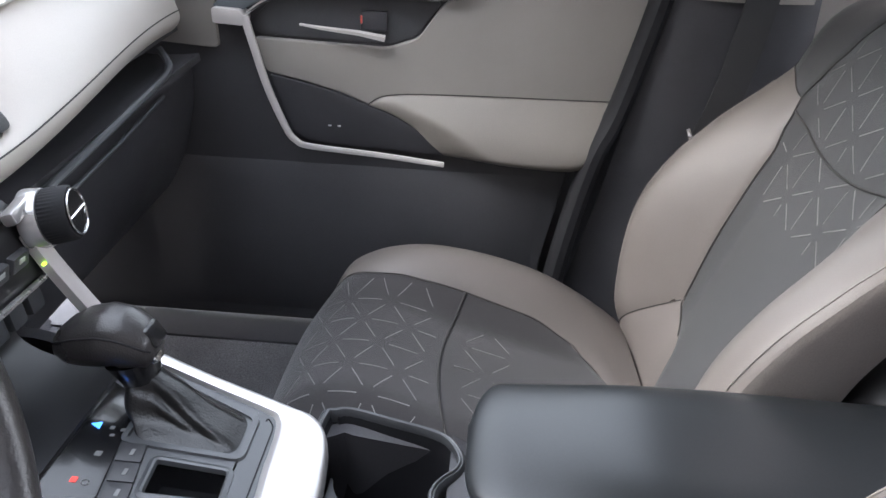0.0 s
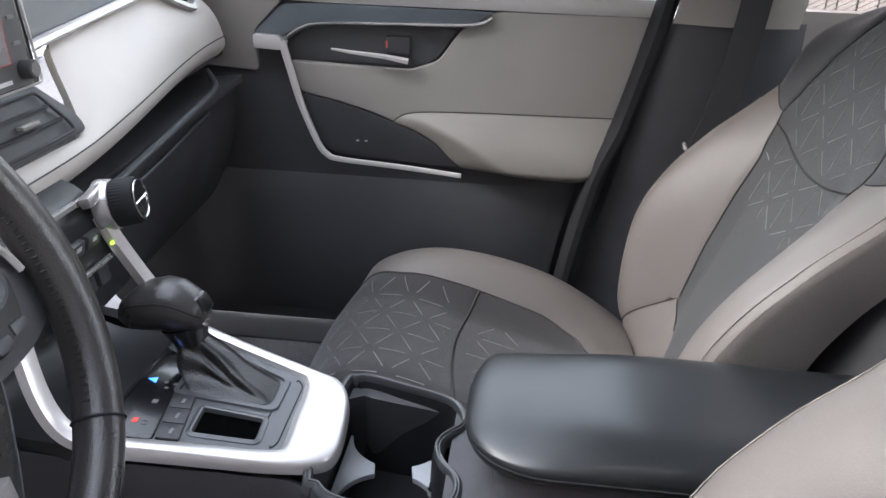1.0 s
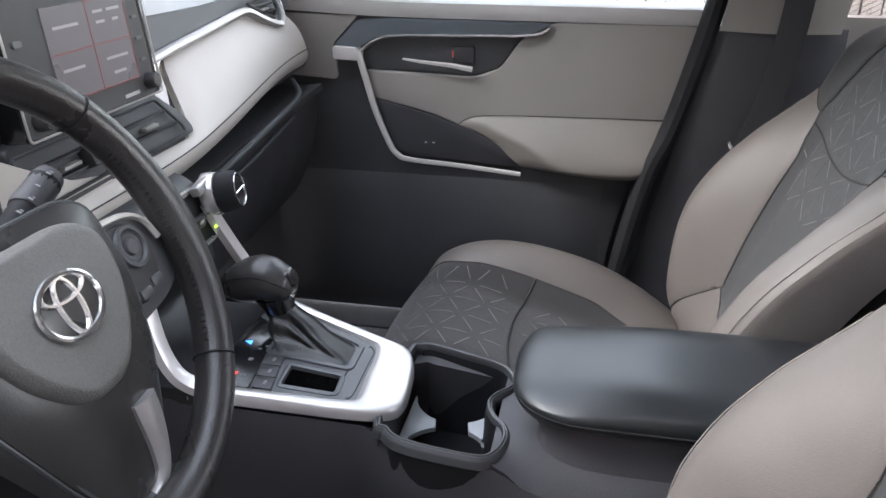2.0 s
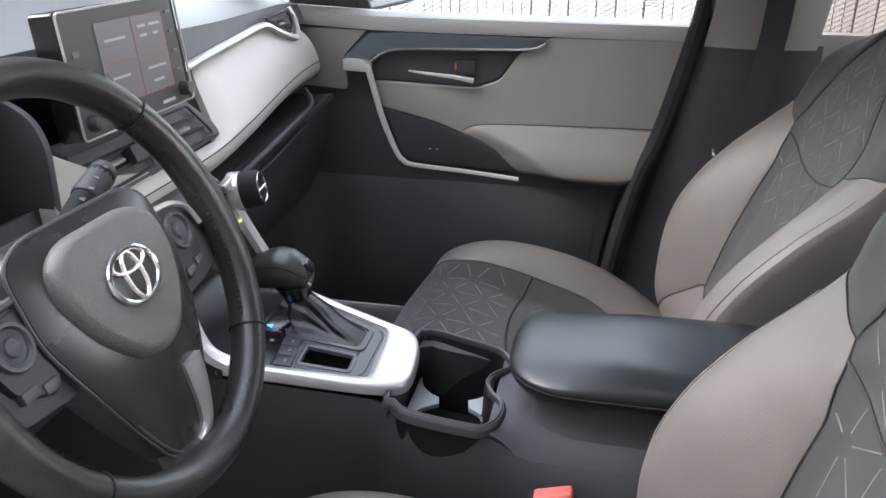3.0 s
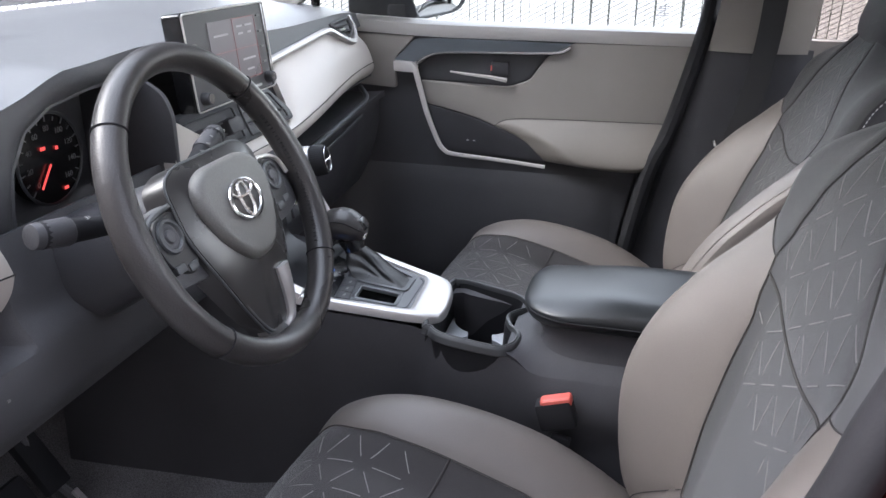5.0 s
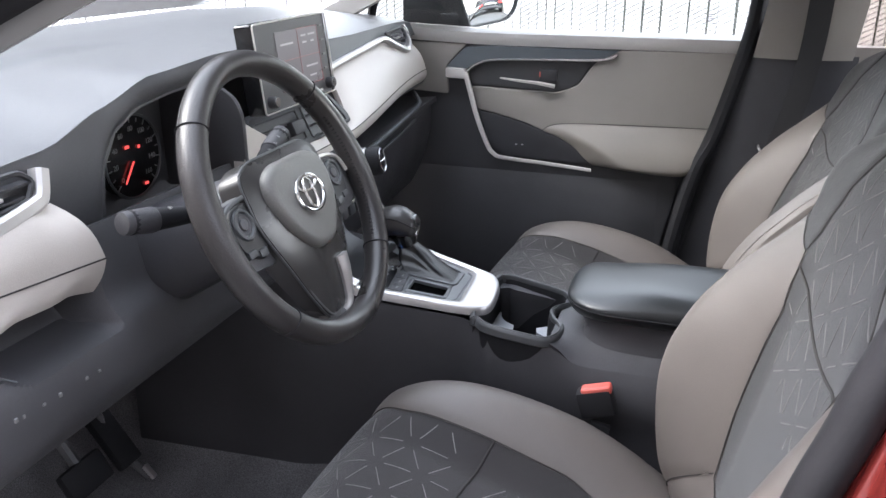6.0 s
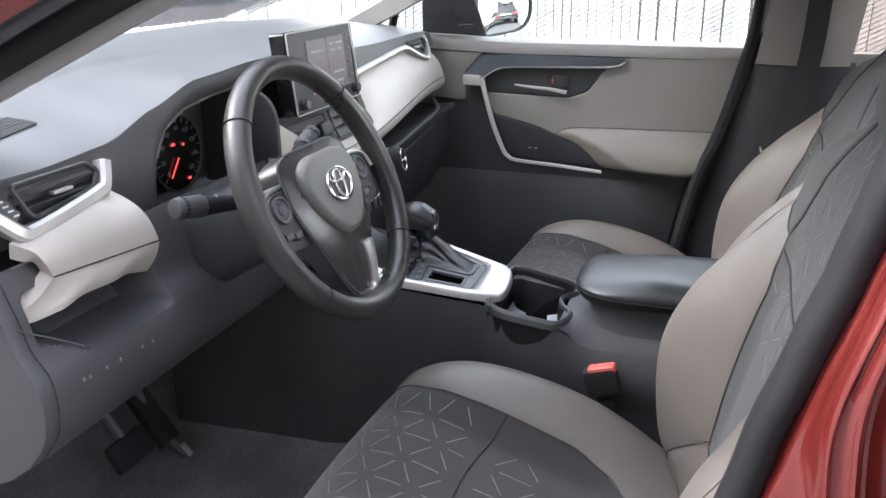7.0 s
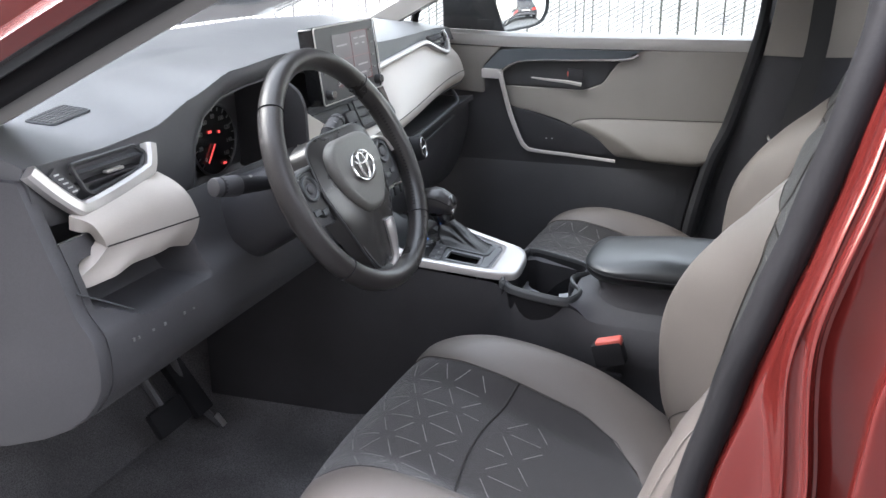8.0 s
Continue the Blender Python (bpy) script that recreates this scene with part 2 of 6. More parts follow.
def curve_points(points, n, closed=False):
    """Catmull-Rom through points."""
    ps = [Vector(p) for p in points]
    out, last = [], len(ps) - 1
    spans = len(ps) if closed else last
    for s in range(spans):
        idx = [s - 1, s, s + 1, s + 2]
        p = [ps[i % len(ps)] if closed else ps[min(max(i, 0), last)] for i in idx]
        for k in range(n):
            t = k / n
            out.append(0.5 * (2 * p[1] + (p[2] - p[0]) * t + (2 * p[0] - 5 * p[1] + 4 * p[2] - p[3]) * t * t + (3 * p[1] - p[0] - 3 * p[2] + p[3]) * t ** 3))
    if not closed:
        out.append(ps[-1])
    return out


def sweep(bm, path, profile, up=(0, 0, 1), closed=False, sizes=None):
    """A closed profile [(side, up), ...] carried along a path of points; sizes scale it point by point."""
    path = [Vector(p) for p in path]
    rings = []
    for i, p in enumerate(path):
        a = path[i - 1] if (i or closed) else p
        b = path[(i + 1) % len(path)] if (i + 1 < len(path) or closed) else p
        d = (b - a).normalized()
        u = Vector(up)
        side = d.cross(u)
        side = side.normalized() if side.length > 1e-6 else Vector((1, 0, 0))
        u = side.cross(d)
        k = sizes[i] if sizes else 1
        rings.append([bm.verts.new(p + (side * x + u * y) * k) for x, y in profile])
    n = len(profile)
    for r, s in zip(rings, rings[1:] + (rings[:1] if closed else [])):
        for k in range(n):
            bm.faces.new((r[k], r[(k + 1) % n], s[(k + 1) % n], s[k]))
    if not closed:
        bm.faces.new(rings[0])
        bm.faces.new(reversed(rings[-1]))
    return bm


def ring(r, n=10, sx=1.0, sy=1.0):
    return [(r * sx * math.cos(2 * math.pi * k / n), r * sy * math.sin(2 * math.pi * k / n)) for k in range(n)]


def loft(bm, sections):
    """Skin over closed rings of equal length, capped."""
    rings = [[bm.verts.new(p) for p in s] for s in sections]
    n = len(rings[0])
    for r, s in zip(rings, rings[1:]):
        for k in range(n):
            bm.faces.new((r[k], r[(k + 1) % n], s[(k + 1) % n], s[k]))
    bm.faces.new(reversed(rings[0]))
    bm.faces.new(rings[-1])
    return bm


def prism(bm, outline, to_world, depth, bevel=0.0, segments=2, holes=()):
    """A flat plate of an outline [(a, b), ...], to_world(a, b, c) placing it, c from 0 to depth."""
    tmp = bmesh.new()
    front = [tmp.verts.new(to_world(a, b, depth)) for a, b in outline]
    back = [tmp.verts.new(to_world(a, b, 0)) for a, b in outline]
    n = len(outline)
    tmp.faces.new(front)
    tmp.faces.new(reversed(back))
    for k in range(n):
        tmp.faces.new((front[k], back[k], back[(k + 1) % n], front[(k + 1) % n]))
    bmesh.ops.recalc_face_normals(tmp, faces=tmp.faces)
    bevelled(tmp, bevel, segments)
    return merge(bm, tmp)


def rounded(corners, r, n=4):
    """A polygon with each corner rounded by about r."""
    out, m = [], len(corners)
    for i, c in enumerate(corners):
        c = Vector(c)
        a, b = Vector(corners[i - 1]), Vector(corners[(i + 1) % m])
        ra = min(r, (a - c).length * 0.45)
        rb = min(r, (b - c).length * 0.45)
        p, q = c + (a - c).normalized() * ra, c + (b - c).normalized() * rb
        for k in range(n + 1):
            t = k / n
            out.append(tuple(p * (1 - t) ** 2 + c * 2 * t * (1 - t) + q * t * t))
    return out


def cylinder(bm, a, b, r1, r2=None, n=24, bevel=0.0):
    a, b = Vector(a), Vector(b)
    d = b - a
    tmp = bmesh.new()
    bmesh.ops.create_cone(tmp, cap_ends=True, segments=n, radius1=r1, radius2=r1 if r2 is None else r2, depth=d.length,
                          matrix=Matrix.Translation((a + b) / 2) @ d.to_track_quat("Z", "Y").to_matrix().to_4x4())
    bevelled(tmp, bevel, 2, 50)
    return merge(bm, tmp)


# ---- ground and yard ----
bm = bmesh.new()
bmesh.ops.create_grid(bm, x_segments=8, y_segments=8, size=60)
ground = tagged(part("ground", bm, ASPHALT), "grey worn asphalt of the parking lot", "ground", kind="structure")


# ---- car floor, walls and roof ----
def plate(name, material, corners, depth, label, category, kind="structure", bevel=0.004):
    """A wall piece from four or more corners in space, thickened along its own normal."""
    bm = bmesh.new()
    ps = [Vector(c) for c in corners]
    n = (ps[1] - ps[0]).cross(ps[2] - ps[0]).normalized() * depth
    a, b = [bm.verts.new(p) for p in ps], [bm.verts.new(p + n) for p in ps]
    bm.faces.new(a)
    bm.faces.new(reversed(b))
    for k in range(len(ps)):
        bm.faces.new((a[k], b[k], b[(k + 1) % len(ps)], a[(k + 1) % len(ps)]))
    bmesh.ops.recalc_face_normals(bm, faces=bm.faces)
    bevelled(bm, bevel)
    return tagged(part(name, bm, material), label, category, kind=kind)


def floor_shape(u, v):
    x, y = -1.02 + 1.75 * u, -0.74 + 1.48 * v
    tunnel = 0.11 * math.exp(-(y / 0.13) ** 4)
    return (x, y, 0.385 + tunnel + 0.30 * smooth(-0.80, -1.02, x) + 0.015 * smooth(0.6, 0.74, abs(y)))


bm = bmesh.new()
slab(bm, floor_shape, 40, 40, 0.03)
tagged(part("floor", bm, CARPET), "dark grey carpeted car floor with a raised tunnel", "floor", kind="structure")
plate("wall_front", BLACK, [(-1.04, -0.76, 0.40), (-1.04, 0.76, 0.40), (-1.04, 0.76, 1.10), (-1.04, -0.76, 1.10)], -0.03, "black firewall behind the footwells", "wall")
plate("wall_rear", BLACK, [(0.98, -0.76, 0.36), (0.98, 0.76, 0.36), (0.98, 0.70, 1.10), (0.98, -0.70, 1.10)], 0.03, "plain black trim behind the front cabin", "wall")
plate("sill_trim", BLACK, [(-0.80, -0.735, 0.37), (0.42, -0.735, 0.37), (0.42, -0.80, 0.40), (-0.80, -0.80, 0.40)], -0.04, "black plastic sill trim of the open doorway", "trim")


def roof_shape(u, v):
    x, y = -0.06 + 1.10 * u, -0.60 + 1.20 * v
    return (x, y, 1.50 + 0.05 * math.sin(math.pi * u) - 0.05 * abs(2 * v - 1) ** 3)


bm = bmesh.new()
slab(bm, roof_shape, 10, 10, 0.03)
tagged(part("ceiling", bm, HEADLINER), "pale grey cloth headliner", "ceiling", kind="structure")


def pillar(name, path, material, profile, label, parent=None, up=(0, 0, 1)):
    bm = bmesh.new()
    sweep(bm, curve_points(path, 8), profile, up)
    ob = part(name, bm, material, parent, label if parent else "")
    return ob if parent else tagged(ob, label, "pillar", kind="structure")


# windscreen pillar beside the open door: pale trim toned down, black seal, red paint
a_line = [(-0.78, -0.735, 1.04), (-0.565, -0.72, 1.133), (-0.24, -0.70, 1.279), (0.02, -0.64, 1.39), (0.16, -0.60, 1.46)]
pillar("pillar_trim", a_line, PILLAR_TONED, [(0.0, 0.0), (0.015, -0.002), (0.018, 0.03), (-0.02, 0.034), (-0.05, 0.02)], "pale grey windscreen pillar trim")
shift = lambda line, dx, dy, dz: [(x + dx, y + dy, z + dz) for x, y, z in line]
pillar("door_seal", shift(a_line, 0.0, -0.03, 0.028), RUBBER, ring(0.016, 12, 0.8, 1.0), "black rubber door seal along the windscreen pillar")
pillar("pillar_edge", shift(a_line, -0.005, -0.045, 0.044), GREY_SATIN, ring(0.010, 10, 0.8, 1.0), "grey flange beside the door seal")
pillar("body_pillar", shift(a_line, -0.01, -0.070, 0.062), RED, [(0.03, -0.03), (0.036, -0.015), (0.02, 0.0), (0.022, 0.02), (0.0, 0.034), (-0.04, 0.03), (-0.05, 0.0), (-0.02, -0.02)],
       "red painted windscreen pillar of the car body")
# the pillar on the far side
far_a = [(-0.86, 0.74, 1.08), (-0.70, 0.735, 1.155), (-0.40, 0.71, 1.30), (-0.05, 0.65, 1.45), (0.05, 0.60, 1.50)]
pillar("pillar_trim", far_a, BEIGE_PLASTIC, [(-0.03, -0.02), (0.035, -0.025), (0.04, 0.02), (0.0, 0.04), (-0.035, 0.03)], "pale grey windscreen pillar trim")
# roof rails close the top of both sides
pillar("roof_rail", [(0.02, -0.64, 1.42), (0.4, -0.63, 1.50), (0.8, -0.62, 1.51), (1.0, -0.62, 1.50)], RED, ring(0.05, 10), "red roof side rail above the open doorway")
pillar("roof_rail", [(-0.06, 0.65, 1.44), (0.4, 0.64, 1.50), (0.8, 0.64, 1.51), (1.0, 0.64, 1.50)], BEIGE_PLASTIC, ring(0.05, 10), "pale trim of the roof side rail")

# windscreen and side glass
bm = bmesh.new()
slab(bm, lambda u, v: (-1.10 + 1.06 * v - 0.05 * (1 - (2 * u - 1) ** 2) * (1 - v), -0.76 + 0.10 * v + (1.52 - 0.2 * v) * u, 1.155 + 0.36 * v), 10, 8, 0.004)
tagged(part("window_1", bm, SCREEN_GLASS), "clear sloping windscreen glass", "window", kind="structure")
bm = bmesh.new()
slab(bm, lambda u, v: (-0.78 + 1.08 * u + 0.06 * v, 0.845 - 0.17 * v, 1.07 + 0.40 * v), 8, 6, 0.004)
side_glass = tagged(part("window_2", bm, GLASS), "clear raised side window of the far front door", "window", kind="structure")
for k, z in enumerate((1.152, 1.147, 1.142, 1.137, 1.132)):
    bm = bmesh.new()
    box(bm, (0.178 + 0.002 * (k % 2), 0.803 - 0.0, z), (0.028 - 0.006 * (k % 2), 0.001, 0.0016))
    part("print_bar", bm, GREY_SATIN, side_glass)


# ---- far front door ----
def on_door(y0):
    return lambda a, b, c: (a, y0 - c, b)


door = thing("door_1", "closed front door with pale leather panel and silver trim", "car door", (0, 0.80, 0.4), kind="structure")
bm = bmesh.new()
prism(bm, rounded([(-0.86, 1.08), (0.262, 1.085), (0.20, 0.88), (0.155, 0.78), (0.12, 0.60), (0.10, 0.42), (-0.80, 0.42)], 0.03), on_door(0.86), 0.068, 0.006)
part("door_panel", bm, HAZED_BLACK, door, "black lower door lining")


def pocket(u, v):
    x = -0.60 + 0.70 * u
    return (x, 0.7915 - 0.018 * math.sin(math.pi * min(max(v, 0), 1)) ** 0.6 * smooth(0, 0.15, u) * smooth(1, 0.9, u), 0.745 - 0.30 * v)


bm = bmesh.new()
slab(bm, flipped(pocket), 20, 14, 0.01)
part("map_pocket", bm, HAZED_BLACK, door, "black moulded door pocket")


def rail(u, v):
    x = -0.80 + 1.062 * u
    z0 = 1.068 + 0.012 * smooth(-0.3, -0.7, x)
    a = v * 2.4
    if v < 0.35:
        return (x, 0.778 - 0.003 * math.sin(v / 0.35 * math.pi), z0 + 0.030 * v / 0.35)
    k = (v - 0.35) / 0.65
    return (x, 0.778 + 0.072 * k, z0 + 0.030 + 0.007 * math.sin(k * math.pi / 2) - 0.004 * k)


bm = bmesh.new()
slab(bm, rail, 24, 12, 0.012)
# The paler trim colour stands in for window light on the sill.
part("sill_rail", bm, BEIGE_PLASTIC, door, "moulded window sill, paler for window light")

panel_outline = [(-0.392, 0.963), (-0.168, 0.956), (-0.115, 0.975), (-0.078, 1.030), (-0.015, 1.066), (0.252, 1.069), (0.205, 0.885), (0.172, 0.80),
                 (-0.066, 0.781), (-0.117, 0.827), (-0.157, 0.848), (-0.200, 0.862), (-0.242, 0.878), (-0.30, 0.893), (-0.37, 0.907)]
bm = bmesh.new()
prism(bm, rounded(panel_outline, 0.012), on_door(0.80), 0.022, 0.005, 3)
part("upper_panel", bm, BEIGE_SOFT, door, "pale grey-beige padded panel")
bm = bmesh.new()
prism(bm, rounded([(-0.80, 1.072), (-0.40, 1.069), (-0.455, 1.012), (-0.452, 0.985), (-0.449, 0.940), (-0.56, 0.947), (-0.80, 0.965)], 0.01), on_door(0.80), 0.018, 0.004)
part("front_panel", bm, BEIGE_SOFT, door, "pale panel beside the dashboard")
# blue-grey blade above the handle
bm = bmesh.new()
prism(bm, rounded([(-0.452, 1.010), (-0.398, 1.062), (-0.33, 1.067), (-0.018, 1.065), (-0.052, 1.046), (-0.33, 1.036), (-0.366, 1.028), (-0.402, 1.006)], 0.006), on_door(0.80), 0.030, 0.004, 3)
part("trim_blade", bm, BLUE_GREY, door, "blue-grey soft trim blade")
bm = bmesh.new()
sweep(bm, curve_points([(-0.395, 0.770, 1.002), (-0.362, 0.769, 1.024), (-0.32, 0.769, 1.033), (-0.18, 0.769, 1.038), (-0.055, 0.769, 1.043), (-0.022, 0.771, 1.056)], 6), ring(0.0034, 8, 0.6, 1))
part("trim_strip", bm, CHROME, door, "thin bright strip")
# silver strip that frames the handle and switches
bm = bmesh.new()
prism(bm, rounded([(-0.449, 1.011), (-0.402, 1.009), (-0.393, 0.996), (-0.398, 0.984), (-0.448, 0.986)], 0.005), on_door(0.79), 0.034, 0.004, 3)
part("trim_block", bm, LIGHTENED_SILVER, door, "silver end piece")
bm = bmesh.new()
sweep(bm, curve_points([(-0.396, 0.760, 1.000), (-0.384, 0.760, 0.955), (-0.364, 0.760, 0.885), (-0.335, 0.757, 0.818), (-0.318, 0.755, 0.797), (-0.292, 0.752, 0.789), (-0.18, 0.745, 0.784), (-0.062, 0.730, 0.779)], 6),
      [(-0.008, -0.0055), (0.008, -0.0055), (0.008, 0.004), (0.004, 0.0055), (-0.004, 0.0055), (-0.008, 0.004)], up=(0, -1, 0),
      sizes=[0.80 - 0.32 * k / 42 for k in range(43)])
part("trim_strip", bm, LIGHTENED_SILVER, door, "silver trim strip round the door pull")
# handle bowl, handle and lock
bm = bmesh.new()
prism(bm, rounded([(-0.398, 0.985), (-0.357, 1.024), (-0.325, 1.030), (-0.078, 1.034), (-0.117, 0.979), (-0.164, 0.962), (-0.384, 0.967)], 0.01), on_door(0.80), 0.012, 0.003)
part("handle_bowl", bm, BLACK, door, "black handle recess")
bm = bmesh.new()
sweep(bm, [(-0.310, 0.778, 0.988), (-0.27, 0.766, 0.986), (-0.21, 0.763, 0.982), (-0.168, 0.766, 0.975)], [(-0.006, -0.0030), (0.006, -0.0045), (0.007, 0.002), (-0.004, 0.0045)], up=(0, 0, 1), sizes=[0.35, 0.6, 0.8, 1.0])
part("door_handle", bm, LIGHTENED_SILVER, door, "silver inside door handle")
bm = bmesh.new()
box(bm, (-0.188, 0.784, 0.999), (0.044, 0.014, 0.032), None, 0.004)
part("lock_button", bm, CONSOLE, door, "black lock toggle")
bm = bmesh.new()
box(bm, (-0.2085, 0.781, 1.001), (0.004, 0.010, 0.013), None, 0.0015)
part("lock_flag", bm, ORANGE, door, "red lock flag")
# switch panel
bm = bmesh.new()
prism(bm, rounded([(-0.366, 0.905), (-0.30, 0.892), (-0.242, 0.877), (-0.200, 0.861), (-0.157, 0.847), (-0.117, 0.826), (-0.066, 0.780), (-0.18, 0.786), (-0.295, 0.791), (-0.325, 0.805)], 0.01), on_door(0.80), 0.028, 0.004)
part("switch_panel", bm, CONSOLE, door, "black switch panel")
for k in range(2):
    bm = bmesh.new()
    box(bm, (-0.262 + 0.016 * k, 0.771, 0.822), (0.005, 0.003, 0.002))
    part("switch_mark", bm, MARK, door)


ARM_TOP = ((-0.197, 0.860), (-0.182, 0.871), (-0.160, 0.878), (-0.120, 0.882), (-0.030, 0.885), (0.090, 0.887), (0.208, 0.889))
ARM_LEFT = ((-0.197, 0.860), (-0.157, 0.848), (-0.117, 0.828), (-0.089, 0.803), (-0.064, 0.783))
ARM_LOW = ((-0.064, 0.783), (0.030, 0.780), (0.110, 0.776), (0.150, 0.777), (0.168, 0.782))


def arm(u, v):
    t, b, l = poly(ARM_TOP, u), poly(ARM_LOW, u), poly(ARM_LEFT, v)
    r = [0.208 - 0.040 * v, 0.889 - 0.107 * v]
    p = [(1 - v) * t[i] + v * b[i] + (1 - u) * l[i] + u * r[i] - ((1 - u) * (1 - v) * ARM_TOP[0][i] + u * (1 - v) * ARM_TOP[-1][i] + (1 - u) * v * ARM_LOW[0][i] + u * v * ARM_LOW[-1][i]) for i in (0, 1)]
    full = 0.35 + 0.65 * smooth(0, 0.3, u)
    reach = 0.043 * math.sin(min(v / 0.92, 1) * math.pi / 2) ** 1.15 - 0.006 * smooth(0.9, 1.0, v)
    return (p[0], 0.7785 - reach * full, p[1])


bm = bmesh.new()
slab(bm, flipped(arm), 44, 30, 0.02, 0.003, 8)
part("armrest", bm, ARM_DIMMED, door, "pale leather armrest")
bm = bmesh.new()
sweep(bm, [Vector((*arm(k / 40, 0), 0)[:3]) + Vector((0, -0.001, 0.001)) for k in range(41)], ring(0.0008, 6))
part("armrest_seam", bm, SEAM, door)
# black rubber edge behind the door
pillar("door_seal", [(0.285, 0.77, 1.22), (0.272, 0.775, 1.10), (0.222, 0.77, 0.89), (0.183, 0.755, 0.79), (0.145, 0.75, 0.60), (0.125, 0.74, 0.42)], RUBBER, ring(0.019, 10, 1.0, 1.6), "black rubber seal down the door's rear edge", None, (0, 1, 0))
pillar("window_channel", [(-0.66, 0.80, 1.10), (-0.655, 0.79, 1.16), (-0.55, 0.73, 1.33)], RUBBER, ring(0.012, 8), "black quarter window bar", None, (0, 1, 0))
pillar("window_channel", [(0.294, 0.815, 1.09), (0.324, 0.775, 1.21), (0.366, 0.70, 1.40)], RUBBER, ring(0.009, 8), "black window channel with a thin red outer edge", None, (0, 1, 0))
pillar("body_pillar", [(0.262, 0.876, 1.07), (0.290, 0.872, 1.13), (0.318, 0.862, 1.18), (0.36, 0.80, 1.32), (0.40, 0.75, 1.43)], RED, ring(0.011, 8), "red painted outer window pillar", None, (0, 1, 0))

# pillar behind the far door: pale above, black below
bm = bmesh.new()
slab(bm, lambda u, v: (0.282 + 0.055 * v + (0.205 - 0.02 * v) * u, 0.755 - 0.02 * math.sin(math.pi * u) - 0.10 * v, 1.064 + 0.42 * v), 10, 6, 0.02)
tagged(part("pillar_upper", bm, BEIGE_SOFT), "pale upper trim of the centre pillar", "pillar", kind="structure")
bm = bmesh.new()
slab(bm, lambda u, v: (0.11 + 0.165 * v ** 0.8 + (0.39 - 0.165 * v ** 0.8) * u, 0.761 - 0.020 * math.sin(math.pi * u) ** 0.7, 0.40 + 0.672 * v), 12, 10, 0.02)
tagged(part("pillar_lower", bm, CONSOLE), "black lower trim of the centre pillar", "pillar", kind="structure")
belt = thing("seat_belt", "black seat belt hanging on the centre pillar", "seat belt", (0.39, 0.70, 0.9))
bm = bmesh.new()
sweep(bm, curve_points([(0.412, 0.640, 1.46), (0.402, 0.682, 1.25), (0.396, 0.704, 1.08), (0.37, 0.700, 0.93), (0.33, 0.69, 0.80), (0.30, 0.69, 0.60)], 5), [(-0.024, -0.001), (0.024, -0.001), (0.024, 0.001), (-0.024, 0.001)], up=(0, 1, 0))
part("webbing", bm, BELT, belt)
bm = bmesh.new()
sweep(bm, curve_points([(0.312, 0.668, 0.885), (0.318, 0.664, 0.872), (0.330, 0.664, 0.866), (0.326, 0.664, 0.850)], 4), ring(0.004, 8))
part("tongue", bm, CHROME, belt, "bright metal belt tongue")

plate("wall_side", BLACK, [(0.04, 0.845, 0.34), (0.62, 0.845, 0.34), (0.62, 0.845, 1.05), (0.24, 0.845, 1.05), (0.04, 0.845, 0.60)], -0.02, "plain black body side behind the far door", "wall")
plate("sill_far", CONSOLE, [(-0.98, 0.86, 0.30), (0.98, 0.86, 0.30), (0.98, 0.86, 0.404), (-0.98, 0.86, 0.404)], 0.13, "black sill under the far door", "trim")

# rear door, seen past the seat
rear_door = thing("door_2", "closed rear door with pale panel", "car door", (0.7, 0.78, 0.4), kind="structure")
bm = bmesh.new()
slab(bm, lambda u, v: (0.488 + 0.5 * u, 0.765 + 0.02 * v, 0.40 + 0.69 * v), 4, 8, 0.05)
part("door_panel", bm, BEIGE_SOFT, rear_door)
bm = bmesh.new()
slab(bm, lambda u, v: (0.488 + 0.5 * u, 0.845 - 0.17 * v, 1.07 + 0.40 * v), 4, 6, 0.004)
rear_glass = part("window_pane", bm, TINTED, rear_door, "clear rear side glass")
rear_glass.visible_shadow = False

# centre pillar of the open doorway: seal, then stepped red paint
b_line = ((0.36, 0.24), (0.60, 0.205), (0.83, 0.243), (0.95, 0.264), (1.05, 0.294), (1.11, 0.314), (1.21, 0.341), (1.27, 0.354), (1.40, 0.372), (1.50, 0.38))
# lines down the pressed pillar: (height, x) tables with their depth
RED_START = ((0.36, 0.235), (0.60, 0.228), (0.844, 0.273), (0.977, 0.304), (1.031, 0.317), (1.079, 0.331), (1.159, 0.349), (1.27, 0.374), (1.50, 0.40))
BEAD_1 = ((0.36, 0.345), (0.70, 0.340), (0.884, 0.333), (0.948, 0.328), (0.985, 0.324), (1.015, 0.325), (1.042, 0.330), (1.072, 0.338), (1.115, 0.348), (1.169, 0.362), (1.30, 0.392), (1.50, 0.42))
BEAD_2 = ((0.36, 0.365), (0.70, 0.360), (0.895, 0.351), (0.991, 0.341), (1.020, 0.339), (1.042, 0.341), (1.067, 0.346), (1.104, 0.355), (1.154, 0.368), (1.30, 0.402), (1.50, 0.43))


def eased(table, z):
    """A table read with its corners softened."""
    return sum(interp(table, z + d) for d in (-0.02, -0.01, 0.0, 0.01, 0.02)) / 5


def jamb_point(z, x, y):
    k = smooth(1.10, 1.50, z)
    return (x, y + 0.17 * k * k, z)


